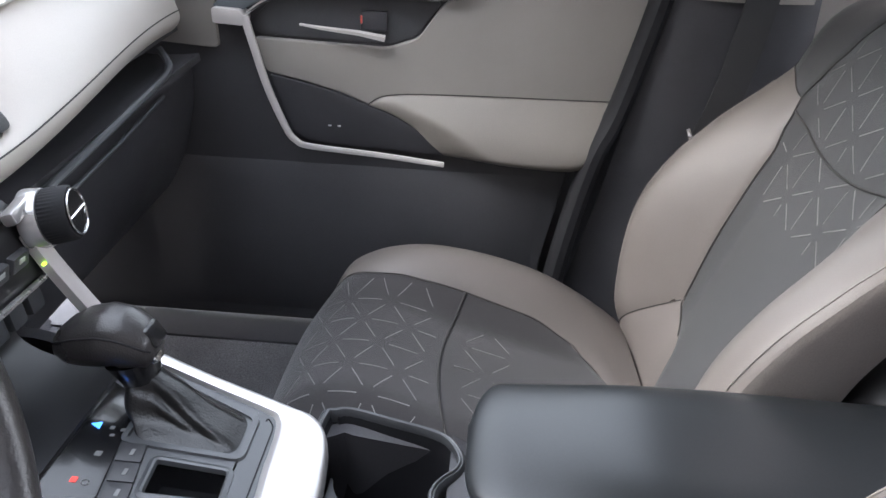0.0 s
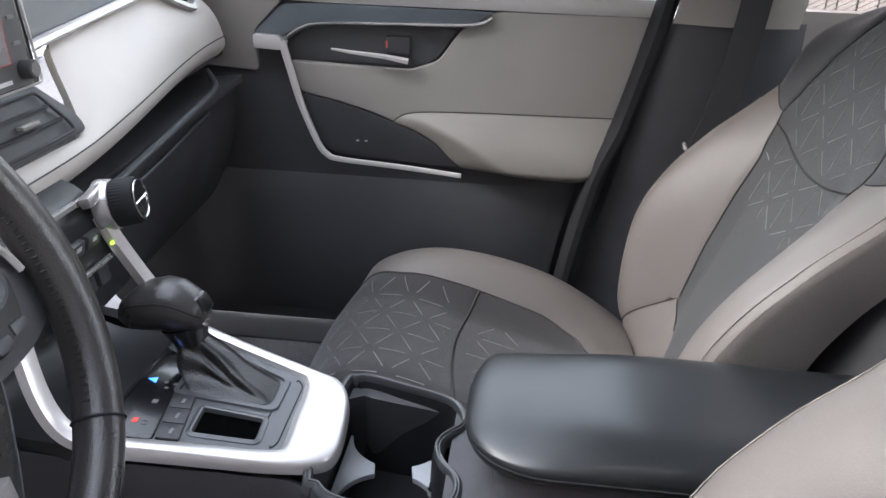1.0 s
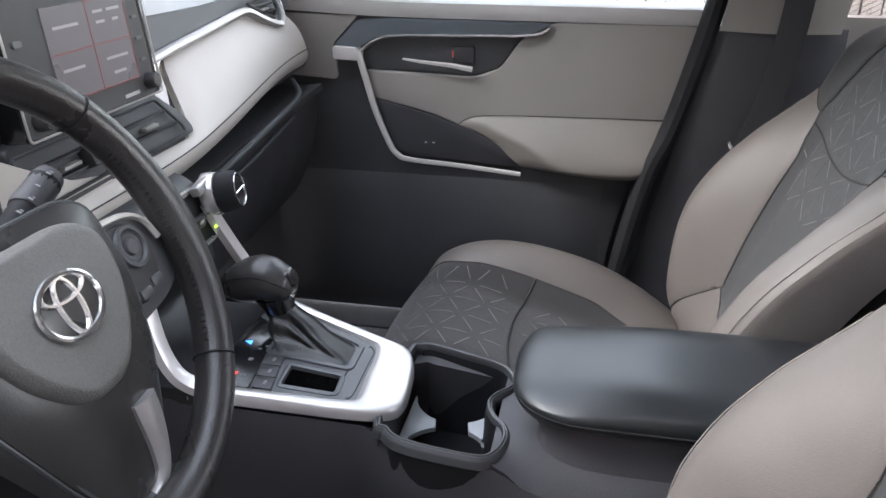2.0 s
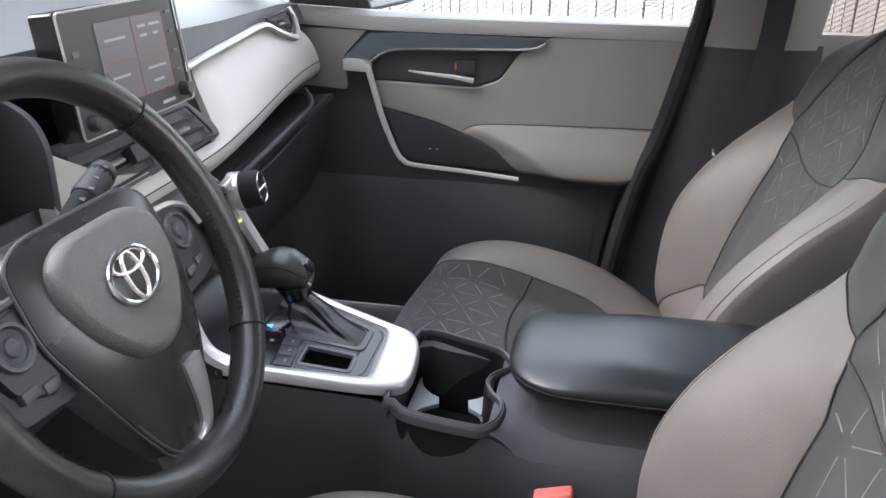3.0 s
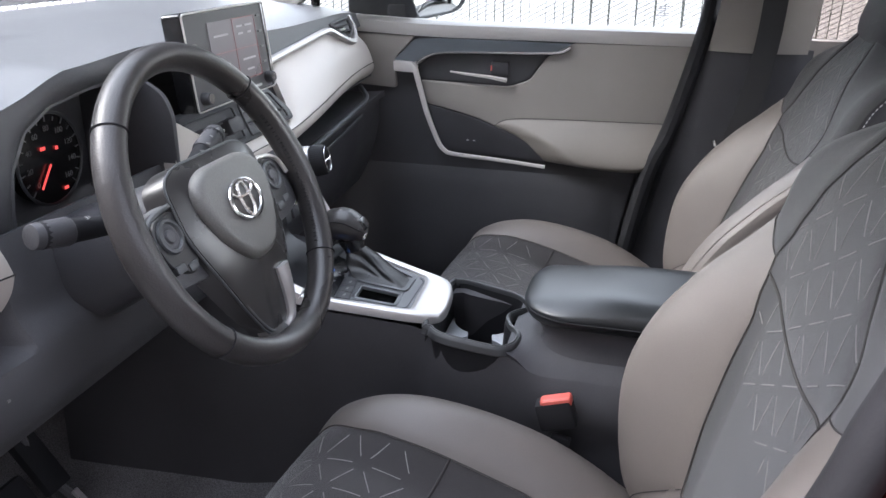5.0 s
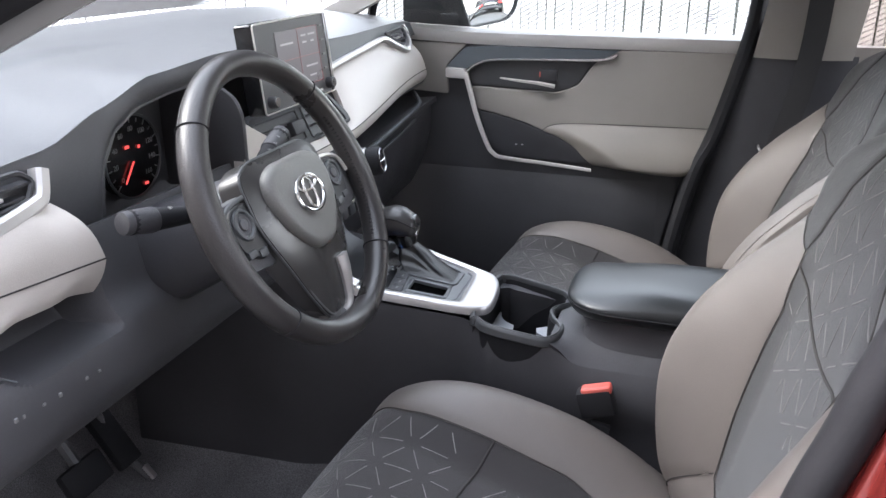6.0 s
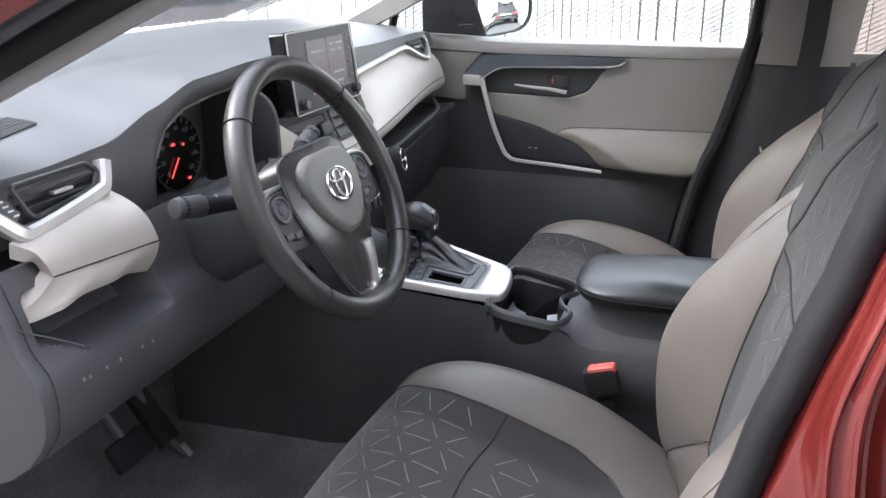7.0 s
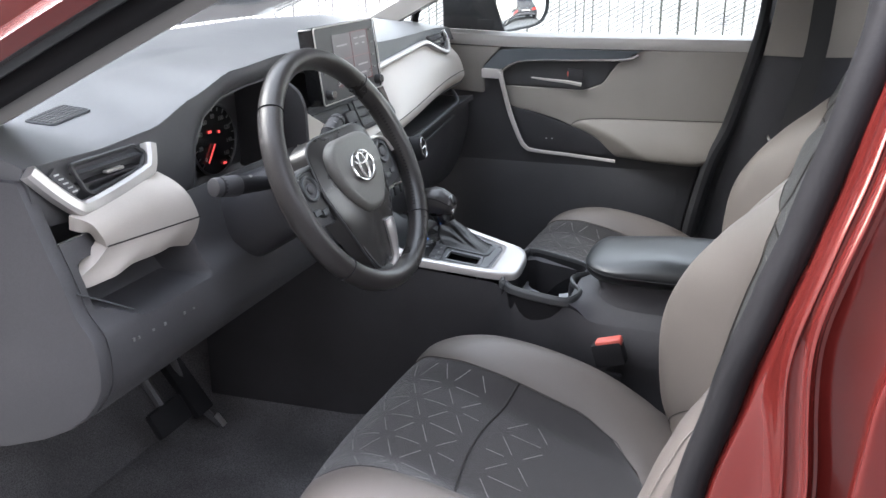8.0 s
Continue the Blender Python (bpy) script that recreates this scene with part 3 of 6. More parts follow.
def jamb_line(z):
    r, b1, b2 = eased(RED_START, z), eased(BEAD_1, z), eased(BEAD_2, z)
    return [(r - 0.006, -0.748), (r, -0.762), (r + 0.003, -0.7695), (r + 0.006, -0.7715), (r + (b1 - r) * 0.5, -0.779), (b1 - 0.006, -0.789), (b1 - 0.002, -0.799),
            (b1 + 0.001, -0.8015), (b1 + 0.004, -0.7985), (b2 - 0.005, -0.8005), (b2 - 0.002, -0.8085), (b2 + 0.001, -0.8105), (b2 + 0.004, -0.805), (b2 + 0.007, -0.799),
            (b2 + 0.020, -0.796), (b2 + 0.050, -0.804), (b2 + 0.085, -0.834), (b2 + 0.11, -0.840)]


def red_jamb(u, v):
    z = 0.36 + 1.14 * v
    row = jamb_line(z)
    t = u * (len(row) - 1)
    i = min(int(t), len(row) - 2)
    f = t - i
    return jamb_point(z, row[i][0] + (row[i + 1][0] - row[i][0]) * f, row[i][1] + (row[i + 1][1] - row[i][1]) * f)


bm = bmesh.new()
slab(bm, red_jamb, 17, 90, 0.012)
centre_pillar = tagged(part("body_pillar", bm, RED, sharp=70), "glossy red stepped centre pillar of the car body", "pillar", kind="structure")
zs = [0.38 + 0.0225 * k for k in range(50)]
pillar("door_seal", [jamb_point(z, (interp(b_line, z) + eased(RED_START, z)) / 2 + 0.001, -0.752) for z in zs], RUBBER, ring(0.0150, 16, 1.0, 1.25), "thick black rubber door seal down the centre pillar", None, (0, 1, 0))
pillar("pillar_trim", [jamb_point(z, interp(b_line, z) + 0.075, -0.70) for z in zs], BLACK, ring(0.03, 12, 1.2, 1.3), "black inner trim of the centre pillar", None, (0, 1, 0))
bm = bmesh.new()
slab(bm, lambda u, v: (0.425 + 0.06 * smooth(0.75, 0, v) + 0.55 * u, -0.868 + 0.02 * smooth(0.7, 1, v) * v - 0.01 * math.sin(3 * v), 0.36 + 0.72 * v), 8, 24, 0.02)
tagged(part("rear_body_side", bm, RED), "glossy red shut rear door skin", "car body", kind="structure")
bm = bmesh.new()
prism(bm, rounded([(0.366, 0.70), (0.372, 0.86), (0.376, 0.944), (0.379, 1.013), (0.388, 1.058), (0.55, 1.06), (0.55, 0.70)], 0.016), lambda a, b, c: (a, -0.835 - c, b), 0.026, 0.007, 4)
part("door_edge", bm, RED, centre_pillar, "raised red edge of the shut rear door")
bm = bmesh.new()
prism(bm, rounded([(0.392, 0.70), (0.396, 0.86), (0.400, 0.944), (0.404, 0.985), (0.412, 1.010), (0.55, 1.012), (0.55, 0.70)], 0.012), lambda a, b, c: (a, -0.856 - c, b), 0.012, 0.004, 3)
part("door_step", bm, RED, centre_pillar, "second pressed step of the rear door edge")


# ---- unseen plain wall added beside the open doorway to block low sky light ----
plate("shade_wall", STUCCO, [(-9.0, -3.0, 0.0), (9.0, -3.0, 0.0), (9.0, -3.0, 3.6), (-9.0, -3.0, 3.6)], 0.2, "unseen grey brown wall added to cut side light", "wall")


# ---- wing mirror outside the far window ----
mirror = thing("wing_mirror", "black wing mirror outside the far window", "wing mirror", (-0.44, 0.95, 1.15))
bm = bmesh.new()
prism(bm, rounded([(-0.60, 1.085), (-0.402, 1.085), (-0.415, 1.105), (-0.462, 1.24), (-0.60, 1.24)], 0.01), on_door(0.872), 0.014, 0.004)
part("mirror_base", bm, RUBBER, mirror, "black triangular mirror foot")
bm = bmesh.new()
box(bm, (-0.47, 0.90, 1.115), (0.06, 0.09, 0.05), None, 0.015, 3)
part("mirror_arm", bm, RUBBER, mirror)


# ---- mirror housing: oval shell open to the rear, with the glass set in ----
def mirror_section(x, scale):
    oval = rounded([(0.985 - 0.098, 1.088), (0.985 + 0.06, 1.103), (0.985 + 0.095, 1.15), (0.985 + 0.088, 1.250), (0.985 - 0.085, 1.255), (0.985 - 0.10, 1.18)], 0.035, 6)
    return [(x + scale * (0.60 * (y - 0.985) - 0.062 * (z - 1.172)), 0.985 + (y - 0.985) * scale, 1.172 + (z - 1.172) * scale) for y, z in oval]


bm = bmesh.new()
loft(bm, [mirror_section(-0.402, 0.86), mirror_section(-0.393, 0.915), mirror_section(-0.392, 0.97), mirror_section(-0.40, 1.0), mirror_section(-0.45, 1.0), mirror_section(-0.50, 0.88), mirror_section(-0.53, 0.6)])
part("mirror_shell", bm, WELL, mirror, "dark mirror shell")
bm = bmesh.new()
loft(bm, [mirror_section(-0.3975 + 0.0034 * (1 - (f / 0.90) ** 2), f) for f in (0.90, 0.85, 0.78, 0.7, 0.6, 0.5, 0.4, 0.3, 0.2, 0.1, 0.02)])
part("mirror_glass", bm, MIRROR, mirror, "mirror glass")


# ---- seats ----
CENTRE = ((-0.288, 0.43), (-0.300, 0.50), (-0.292, 0.560), (-0.263, 0.604), (-0.217, 0.631), (-0.160, 0.634), (-0.095, 0.618), (-0.020, 0.596), (0.060, 0.574), (0.140, 0.553), (0.235, 0.530))
CREST = ((-0.232, 0.43), (-0.252, 0.50), (-0.256, 0.575), (-0.236, 0.632), (-0.196, 0.660), (-0.142, 0.675), (-0.085, 0.677), (-0.010, 0.666), (0.070, 0.643), (0.140, 0.608), (0.215, 0.560))


def cushion_at(y, s):
    """The cushion's skin: y across from the middle, s from the front's foot to the rear."""
    t = abs(y)
    c, e = poly(CENTRE, s), poly(CREST, s)
    k = smooth(0.10, 0.215, t)
    x, z = c[0] + (e[0] - c[0]) * (0.35 * (t / 0.215) ** 2 + 0.65 * k if t < 0.215 else 1), c[1] + (e[1] - c[1]) * k
    if t > 0.215:
        q = min((t - 0.215) / 0.060, 1)
        z -= 0.055 * (1 - math.sqrt(max(1 - q * q, 0)))
        x += 0.02 * q * q * smooth(0.5, 0.25, s)
    return (x, y, z)


def cushion_border(s):
    return interp(((0.2, 0.185), (0.34, 0.182), (0.46, 0.165), (0.57, 0.160), (0.80, 0.152), (0.88, 0.138), (0.925, 0.105), (0.955, 0.03), (1.0, 0.01)), s)


BOLSTER = ((0.48, 0.0), (0.53, -0.012), (0.60, -0.062), (0.69, -0.092), (0.76, -0.108), (0.82, -0.102), (0.87, -0.082), (0.93, -0.045), (0.984, 0.003), (1.02, 0.003), (1.06, 0.0), (1.085, 0.010), (1.112, 0.035), (1.14, 0.075), (1.2, 0.12))
WIDTH = ((0.48, 0.255), (0.60, 0.272), (0.76, 0.278), (0.88, 0.278), (0.97, 0.272), (1.06, 0.265), (1.10, 0.248), (1.13, 0.21), (1.155, 0.16), (1.17, 0.12))


def back_at(a, z):
    """The backrest's skin: a from 0 in the middle to 1 at the outer edge and 1.3 round the side."""
    t, side = abs(a), (1 if a >= 0 else -1)
    w = sum(interp(WIDTH, z + 0.012 * k) for k in range(-2, 3)) / 5
    line = 0.245 + 0.306 * (z - 0.69) + 0.022 * smooth(1.06, 1.17, z)
    d = sum(interp(BOLSTER, z + 0.011 * k) for k in range(-3, 4)) / 7
    x = line + d * smooth(0.42, 0.90, t) + 0.012 * (1 - t * t if t < 1 else 0)
    y = w * min(t, 1) * (0.94 if t < 0.9 else 0.94 + 0.06 * math.sin(min((t - 0.9) / 0.1, 1) * math.pi / 2))
    if t > 0.90:
        q = (t - 0.90) / 0.40
        x += 0.13 * q ** 1.6
    if t > 1.0:
        y -= 0.025 * ((t - 1.0) / 0.3) ** 2
    return (x, side * y, z)


def back_border(z):
    """Where the side bolster meets the insert, as a share of the width."""
    return interp(((0.48, 0.30), (0.60, 0.36), (0.66, 0.52), (0.76, 0.535), (0.90, 0.545), (0.945, 0.60), (0.975, 0.66), (1.01, 0.62), (1.05, 0.52), (1.09, 0.42), (1.13, 0.36), (1.17, 0.34)), z)


def notch(a):
    return 0.970 + 0.028 * smooth(0.62, 1.05, abs(a))


def strokes(parent, skin, within, edge, step, width=0.0015, share=0.62, angles=(0, 60, 120), turned=False):
    """Embroidered strokes: the shortened edges of a triangle lattice, laid on a skin(p, q); edge(p, q) tells how near the seams lie; turned swaps its two axes."""
    place = (lambda p, q: skin(q, p)) if turned else skin
    inside = (lambda p, q: within(q, p)) if turned else within
    near = (lambda p, q: edge(q, p)) if turned else edge
    tall = 0.866
    rows = int(0.7 / (step * tall))
    for r in range(-rows, rows):
        for c in range(-rows, rows):
            p0 = Vector(((c + 0.5 * (r % 2)) * step, r * step * tall))
            for ang in angles:
                d = Vector((math.cos(radians(ang)), math.sin(radians(ang)))) * step
                e0, e1 = p0 + d * (0.5 - share / 2), p0 + d * (0.5 + share / 2)
                kept = [k for k in range(11) if inside(*(e0 + (e1 - e0) * k / 10))]
                if len(kept) < 5 or kept[-1] - kept[0] != len(kept) - 1:
                    continue
                e0, e1 = e0 + (e1 - e0) * kept[0] / 10, e0 + (e1 - e0) * kept[-1] / 10
                e, pts = 0.002, []
                for k in range(4):
                    m = e0 + (e1 - e0) * k / 3
                    n = (Vector(place(m[0], m[1] + e)) - Vector(place(m[0], m[1] - e))).cross(Vector(place(m[0] + e, m[1])) - Vector(place(m[0] - e, m[1]))).normalized() * (-1 if turned else 1)
                    su, sv = near(*m)
                    pts.append(Vector(place(*m)) + n * (0.0004 + 0.004 * (1 - min(su, 1) ** 10) * (1 - min(sv, 1) ** 10)))
                bm = bmesh.new()
                sweep(bm, pts, [(-width / 2, -0.004), (width / 2, -0.004), (width / 2.4, 0.0002), (-width / 2.4, 0.0002)], up=n)
                part("stitched_stroke", bm, THREAD, parent)


def seat(name, label, y0, cushion_dx, back_dx, lean_back, inboard=0.0, worn=0.0):
    ob = thing(name, label, "car seat", (0, y0, 0.40), "front seats")
    C = lambda y, s: (cushion_at(y, s)[0] + cushion_dx, y0 + y, cushion_at(y, s)[2] - inboard * smooth(-0.10, -0.20, y))
    B = lambda a, z: (back_at(a, z)[0] + back_dx + lean_back * (z - 0.8) - worn * interp(BOLSTER, z) * smooth(0.42, 0.90, -a) * smooth(1.0, 0.96, z) * smooth(0.60, 0.80, z), y0 + back_at(a, z)[1], back_at(a, z)[2])
    # cushion
    S1 = lambda k: 0.664 - 0.030 * (1 - (2 * k - 1) ** 2)
    bm = bmesh.new()
    slab(bm, lambda u, v: C((1 - 2 * u) * cushion_border(v * S1(u)), v * S1(u)), 24, 34, 0.03, 0.004, 10)
    insert = part("cushion_insert", bm, FABRIC, ob, "dark woven fabric seat centre")
    bm = bmesh.new()
    slab(bm, lambda u, v: C((1 - 2 * u) * cushion_border(S1(u) + v * (1 - S1(u))), S1(u) + v * (1 - S1(u))), 24, 16, 0.03, 0.004, 10)
    rear_insert = part("cushion_rear_insert", bm, FABRIC, ob, "dark woven fabric seat centre, rear piece")
    for side in (1, -1):
        def edge(u, v, side=side):
            b = cushion_border(v)
            if u < 0.75:
                return C(side * (b + (0.275 - b) * u / 0.75), v)
            x, y, z = C(side * 0.275, v)
            k = (u - 0.75) / 0.25
            return (x + 0.01 * k, y + side * 0.006 * math.sin(k * math.pi), z - (z - 0.42) * k)
        bm = bmesh.new()
        slab(bm, (lambda u, v: edge(1 - u, v)) if side > 0 else (lambda u, v: edge(u, v)), 22, 40, 0.02, 0.004, 10)
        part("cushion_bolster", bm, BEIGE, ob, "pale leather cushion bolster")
    xs = lambda q: 0.40 + q / 0.62
    across = lambda p, s: p / cushion_border(s)
    fore_edge = lambda p, q: (abs(across(p, xs(q))), abs(2 * xs(q) / S1(0.5 + across(p, xs(q)) / 2) - 1))
    rear_edge = lambda p, q: (abs(across(p, xs(q))), abs(2 * (xs(q) - S1(0.5 + across(p, xs(q)) / 2)) / (1 - S1(0.5 + across(p, xs(q)) / 2)) - 1))
    strokes(insert, lambda p, q: C(p, xs(q)), lambda p, q: abs(p) < cushion_border(xs(q)) - 0.008 and 0.30 < xs(q) < 0.62, fore_edge, 0.066, share=0.58, turned=True)
    strokes(rear_insert, lambda p, q: C(p, xs(q)), lambda p, q: abs(p) < 0.11 and 0.655 < xs(q) < 0.76, rear_edge, 0.066, share=0.58, turned=True)
    # backrest
    ZU = lambda a: 0.926 + 0.028 * a * a
    bm = bmesh.new()
    slab(bm, lambda u, v: B((1 - 2 * u) * back_border(0.50 + v * (ZU(2 * u - 1) - 0.50)), 0.50 + v * (ZU(2 * u - 1) - 0.50)), 24, 26, 0.03, 0.004, 10)
    lower = part("back_lower_insert", bm, FABRIC_GREY, ob, "dark fabric lower backrest centre")
    bm = bmesh.new()
    slab(bm, lambda u, v: B((1 - 2 * u) * back_border(ZU(2 * u - 1) + v * (1.145 - ZU(2 * u - 1))), ZU(2 * u - 1) + v * (1.145 - ZU(2 * u - 1))), 24, 26, 0.03, 0.004, 10)
    upper = part("back_upper_insert", bm, FABRIC_GREY, ob, "dark woven upper backrest centre")
    skin, border = (lambda p, q: B(p / 0.26, q + 0.9)), (lambda p, q: abs(p / 0.26) < back_border(q + 0.9) - 0.022)
    part_of = lambda p, q: p / 0.26 / back_border(q + 0.9)
    upper_edge = lambda p, q: (abs(part_of(p, q)), abs(2 * (q + 0.9 - ZU(part_of(p, q))) / (1.145 - ZU(part_of(p, q))) - 1))
    lower_edge = lambda p, q: (abs(part_of(p, q)), abs(2 * (q + 0.4) / (ZU(part_of(p, q)) - 0.50) - 1))
    strokes(upper, skin, lambda p, q: border(p, q) and 0.935 + 0.028 * (p / 0.14) ** 2 < q + 0.9 < 1.140, upper_edge, 0.066, 0.0016, 0.64, turned=True)
    strokes(lower, skin, lambda p, q: border(p, q) and 0.835 < q + 0.9 < 0.928 + 0.02 * (p / 0.14) ** 2, lower_edge, 0.066, 0.0016, 0.64, turned=True)
    for side in (1, -1):
        flip = flipped if side > 0 else (lambda f: f)
        zl = lambda a: max(0.672 - 0.27 * max(a - 0.50, 0), 0.50)

        def low(u, v, side=side):
            a = 0.5 + 0.8 * u
            z = 0.47 + v * (zl(a) - 0.47)
            b = back_border(z)
            a = b + (1.3 - b) * u
            return B(side * a, 0.47 + v * (zl(a) - 0.47))

        def main(u, v, side=side):
            a = 0.5 + 0.8 * u
            z0, z1 = zl(a), notch(a)
            z = z0 + v * (z1 - z0)
            b = back_border(z)
            a = b + (1.0 - b) * u
            z = zl(a) + v * (notch(a) - zl(a))
            return B(side * a, z)

        def shoulder(u, v, side=side):
            a = 0.66 + 0.34 * u
            for _ in range(3):
                z = notch(a) + v * (1.165 - notch(a))
                b = back_border(z)
                a = b + (1.0 - b) * u
            return B(side * a, z)

        def flank(u, v, side=side):
            return B(side * (1.0 + 0.3 * u), 0.50 + (notch(1.0) - 0.50) * v)

        def shoulder_flank(u, v, side=side):
            return B(side * (1.0 + 0.3 * u), notch(1.0) + (1.165 - notch(1.0)) * v)

        bm = bmesh.new()
        slab(bm, flip(low), 20, 10, 0.02, 0.003, 10)
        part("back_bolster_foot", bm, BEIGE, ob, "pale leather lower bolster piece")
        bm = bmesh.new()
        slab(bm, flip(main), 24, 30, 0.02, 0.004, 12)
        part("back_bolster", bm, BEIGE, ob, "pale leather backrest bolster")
        bm = bmesh.new()
        slab(bm, flip(shoulder), 20, 20, 0.02, 0.003, 12)
        part("shoulder_panel", bm, FABRIC_GREY, ob, "smooth grey shoulder panel")
        bm = bmesh.new()
        slab(bm, flip(flank), 10, 40, 0.015, 0.002, 10)
        part("back_side", bm, SIDE_TONE, ob, "brown grey backrest side, shade mixed into its tone")
        bm = bmesh.new()
        slab(bm, flip(shoulder_flank), 10, 16, 0.015, 0.002, 10)
        part("shoulder_side", bm, FABRIC_GREY if side > 0 else CONSOLE, ob, "grey cloth shoulder side" if side > 0 else "black vinyl shoulder side")
        bm = bmesh.new()
        for k in range(22):
            a, b = Vector(B(side * 1.03, 1.0 + 0.006 * k)), Vector(B(side * 1.03, 1.0035 + 0.006 * k))
            out = Vector((-0.002, side * 0.0025, 0))
            sweep(bm, [a + out, b + out], ring(0.0007, 4), up=(1, 0, 0))
        part("shoulder_stitches", bm, MARK, ob, "pale shoulder stitches")
        bm = bmesh.new()
        sweep(bm, [Vector(B(side * 0.97, 0.62 + 0.35 * k / 24)) + Vector((-0.0045, side * 0.002, 0)) for k in range(25)], ring(0.0007, 6), up=(1, 0, 0))
        part("stitching", bm, SEAM_PALE, ob)
    # seams
    def seam(points, owner, r=0.0008, material=SEAM):
        bm = bmesh.new()
        sweep(bm, points, ring(r, 6), up=(0.3, 0.1, 1))
        part("seam", bm, material, owner)
    up = Vector((0, 0, 0.003))
    fore = Vector((-0.003, 0, 0.001))
    seam([Vector(C((2 * k / 24 - 1) * cushion_border(S1(k / 24)), S1(k / 24))) + up * 0.5 for k in range(25)], insert, 0.0018)
    seam([Vector(B((2 * k / 24 - 1) * back_border(ZU(2 * k / 24 - 1)), ZU(2 * k / 24 - 1))) + fore * 0.5 for k in range(25)], lower, 0.0016)
    for side in (1, -1):
        seam([Vector(C(side * cushion_border(0.22 + 0.70 * k / 40), 0.22 + 0.70 * k / 40)) + up * 0.6 for k in range(41)], insert)
        seam([Vector(B(side * back_border(0.62 + 0.52 * k / 40), 0.62 + 0.52 * k / 40)) + fore * 0.6 for k in range(41)], upper)
        seam([Vector(B(side * (0.66 + 0.5 * k / 16), notch(0.66 + 0.5 * k / 16))) + fore * 0.5 for k in range(17)], upper)
        seam([Vector(B(side * (0.53 + 0.5 * k / 12), max(0.672 - 0.27 * max(0.03 + 0.5 * k / 12, 0), 0.50))) + fore * 0.5 for k in range(13)], lower, 0.0008)
    # back shell and headrest
    bm = bmesh.new()
    sections = []
    for k in range(12):
        z = 0.47 + 0.70 * k / 11
        w = interp(WIDTH, z) * 0.95
        x0 = 0.30 + 0.306 * (z - 0.69) + back_dx + lean_back * (z - 0.8)
        sections.append([(x0 + 0.04 + 0.05 * math.cos(t) - 0.01, y0 + w * math.sin(t), z) for t in [2 * math.pi * q / 20 for q in range(20)]])
    loft(bm, sections)
    part("back_shell", bm, BLACK, ob, "black backrest shell")
    bm = bmesh.new()
    sections = []
    for k in range(15):
        t = k / 14
        z = 1.120 + 0.20 * t
        x0 = 0.245 + 0.306 * (z - 0.69) + back_dx + lean_back * (z - 0.8) + 0.015
        g = max(1 - abs(2 * t - 1) ** 4, 0.02) ** 0.5
        sections.append([(x0 + 0.05 - 0.055 * g * math.copysign(abs(math.cos(q)) ** 0.7, math.cos(q)), y0 + 0.138 * (0.60 + 0.40 * g) * math.copysign(abs(math.sin(q)) ** 0.7, math.sin(q)), z) for q in [2 * math.pi * i / 28 for i in range(28)]])
    loft(bm, sections)
    part("headrest", bm, FABRIC_GREY, ob, "grey cloth headrest")
    for s in (-1, 1):
        bm = bmesh.new()
        cylinder(bm, (0.445 + back_dx + 0.3 * lean_back, y0 + 0.06 * s, 1.11), (0.462 + back_dx + 0.35 * lean_back, y0 + 0.06 * s, 1.20), 0.006, n=12)
        part("headrest_post", bm, CHROME, ob)
    bm = bmesh.new()
    box(bm, (0.0 + cushion_dx, y0, 0.47), (0.42, 0.40, 0.10), None, 0.02)
    part("seat_base", bm, BLACK, ob, "black seat frame")
    for s in (-1, 1):
        bm = bmesh.new()
        box(bm, (0.0 + cushion_dx, y0 + 0.19 * s, 0.41), (0.46, 0.03, 0.05), None, 0.005)
        part("seat_rail", bm, GREY_SATIN, ob)
    return ob


seat("front_seat", "grey fabric driver's seat with pale leather bolsters", -0.425, 0.0, 0.011, -0.09, worn=0.33)
seat("front_seat", "grey fabric passenger seat with pale leather bolsters", 0.392, 0.035, 0.088, 0.06, 0.085)

buckle = thing("belt_buckle", "black seat belt buckle with red button", "belt buckle", (0.10, -0.145, 0.50))
tilt = euler(0, -17, 0)
bm = bmesh.new()
box(bm, (0.085, -0.145, 0.657), (0.054, 0.029, 0.044), tilt, 0.006)
part("buckle_case", bm, RUBBER, buckle)
bm = bmesh.new()
box(bm, (0.084, -0.147, 0.678), (0.046, 0.021, 0.014), tilt, 0.005, 3)
part("release_button", bm, ORANGE, buckle, "red release button")
bm = bmesh.new()
box(bm, (0.082, -0.145, 0.55), (0.03, 0.012, 0.14), euler(0, 10, 0), 0.003)
part("buckle_stalk", bm, RUBBER, buckle)


# ---- dashboard ----
dash = thing("dashboard", "charcoal dashboard with pale leather panels and silver trim", "dashboard", (-0.6, 0, 0.9))
CREASE_Z = ((-0.76, 1.094), (-0.64, 1.091), (-0.534, 1.097), (-0.44, 1.125), (-0.343, 1.150), (-0.185, 1.157), (0.0, 1.152), (0.15, 1.132), (0.40, 1.126), (0.66, 1.128), (0.77, 1.118))
CREASE_X = ((-0.76, -0.500), (-0.30, -0.498), (0.0, -0.515), (0.2, -0.54), (0.77, -0.545))


def pad(u, v):
    y = -0.757 + 1.52 * u
    x0, z0 = interp(CREASE_X, y), interp(CREASE_Z, y)
    x = x0 - (1.06 + x0) * v
    top = 1.168 - 0.012 * smooth(0.5, 1.0, v) - 0.02 * smooth(0.55, 0.76, abs(y))
    ridge = 0.007 * smooth(0.30, 0.36, v) * smooth(0.9, 0.5, v) * smooth(-0.12, -0.30, y)
    return (x, y, z0 + (top - z0) * math.sin(min(v * 1.6, 1) * math.pi / 2) ** 0.85 + ridge)


bm = bmesh.new()
slab(bm, pad, 70, 60, 0.03)
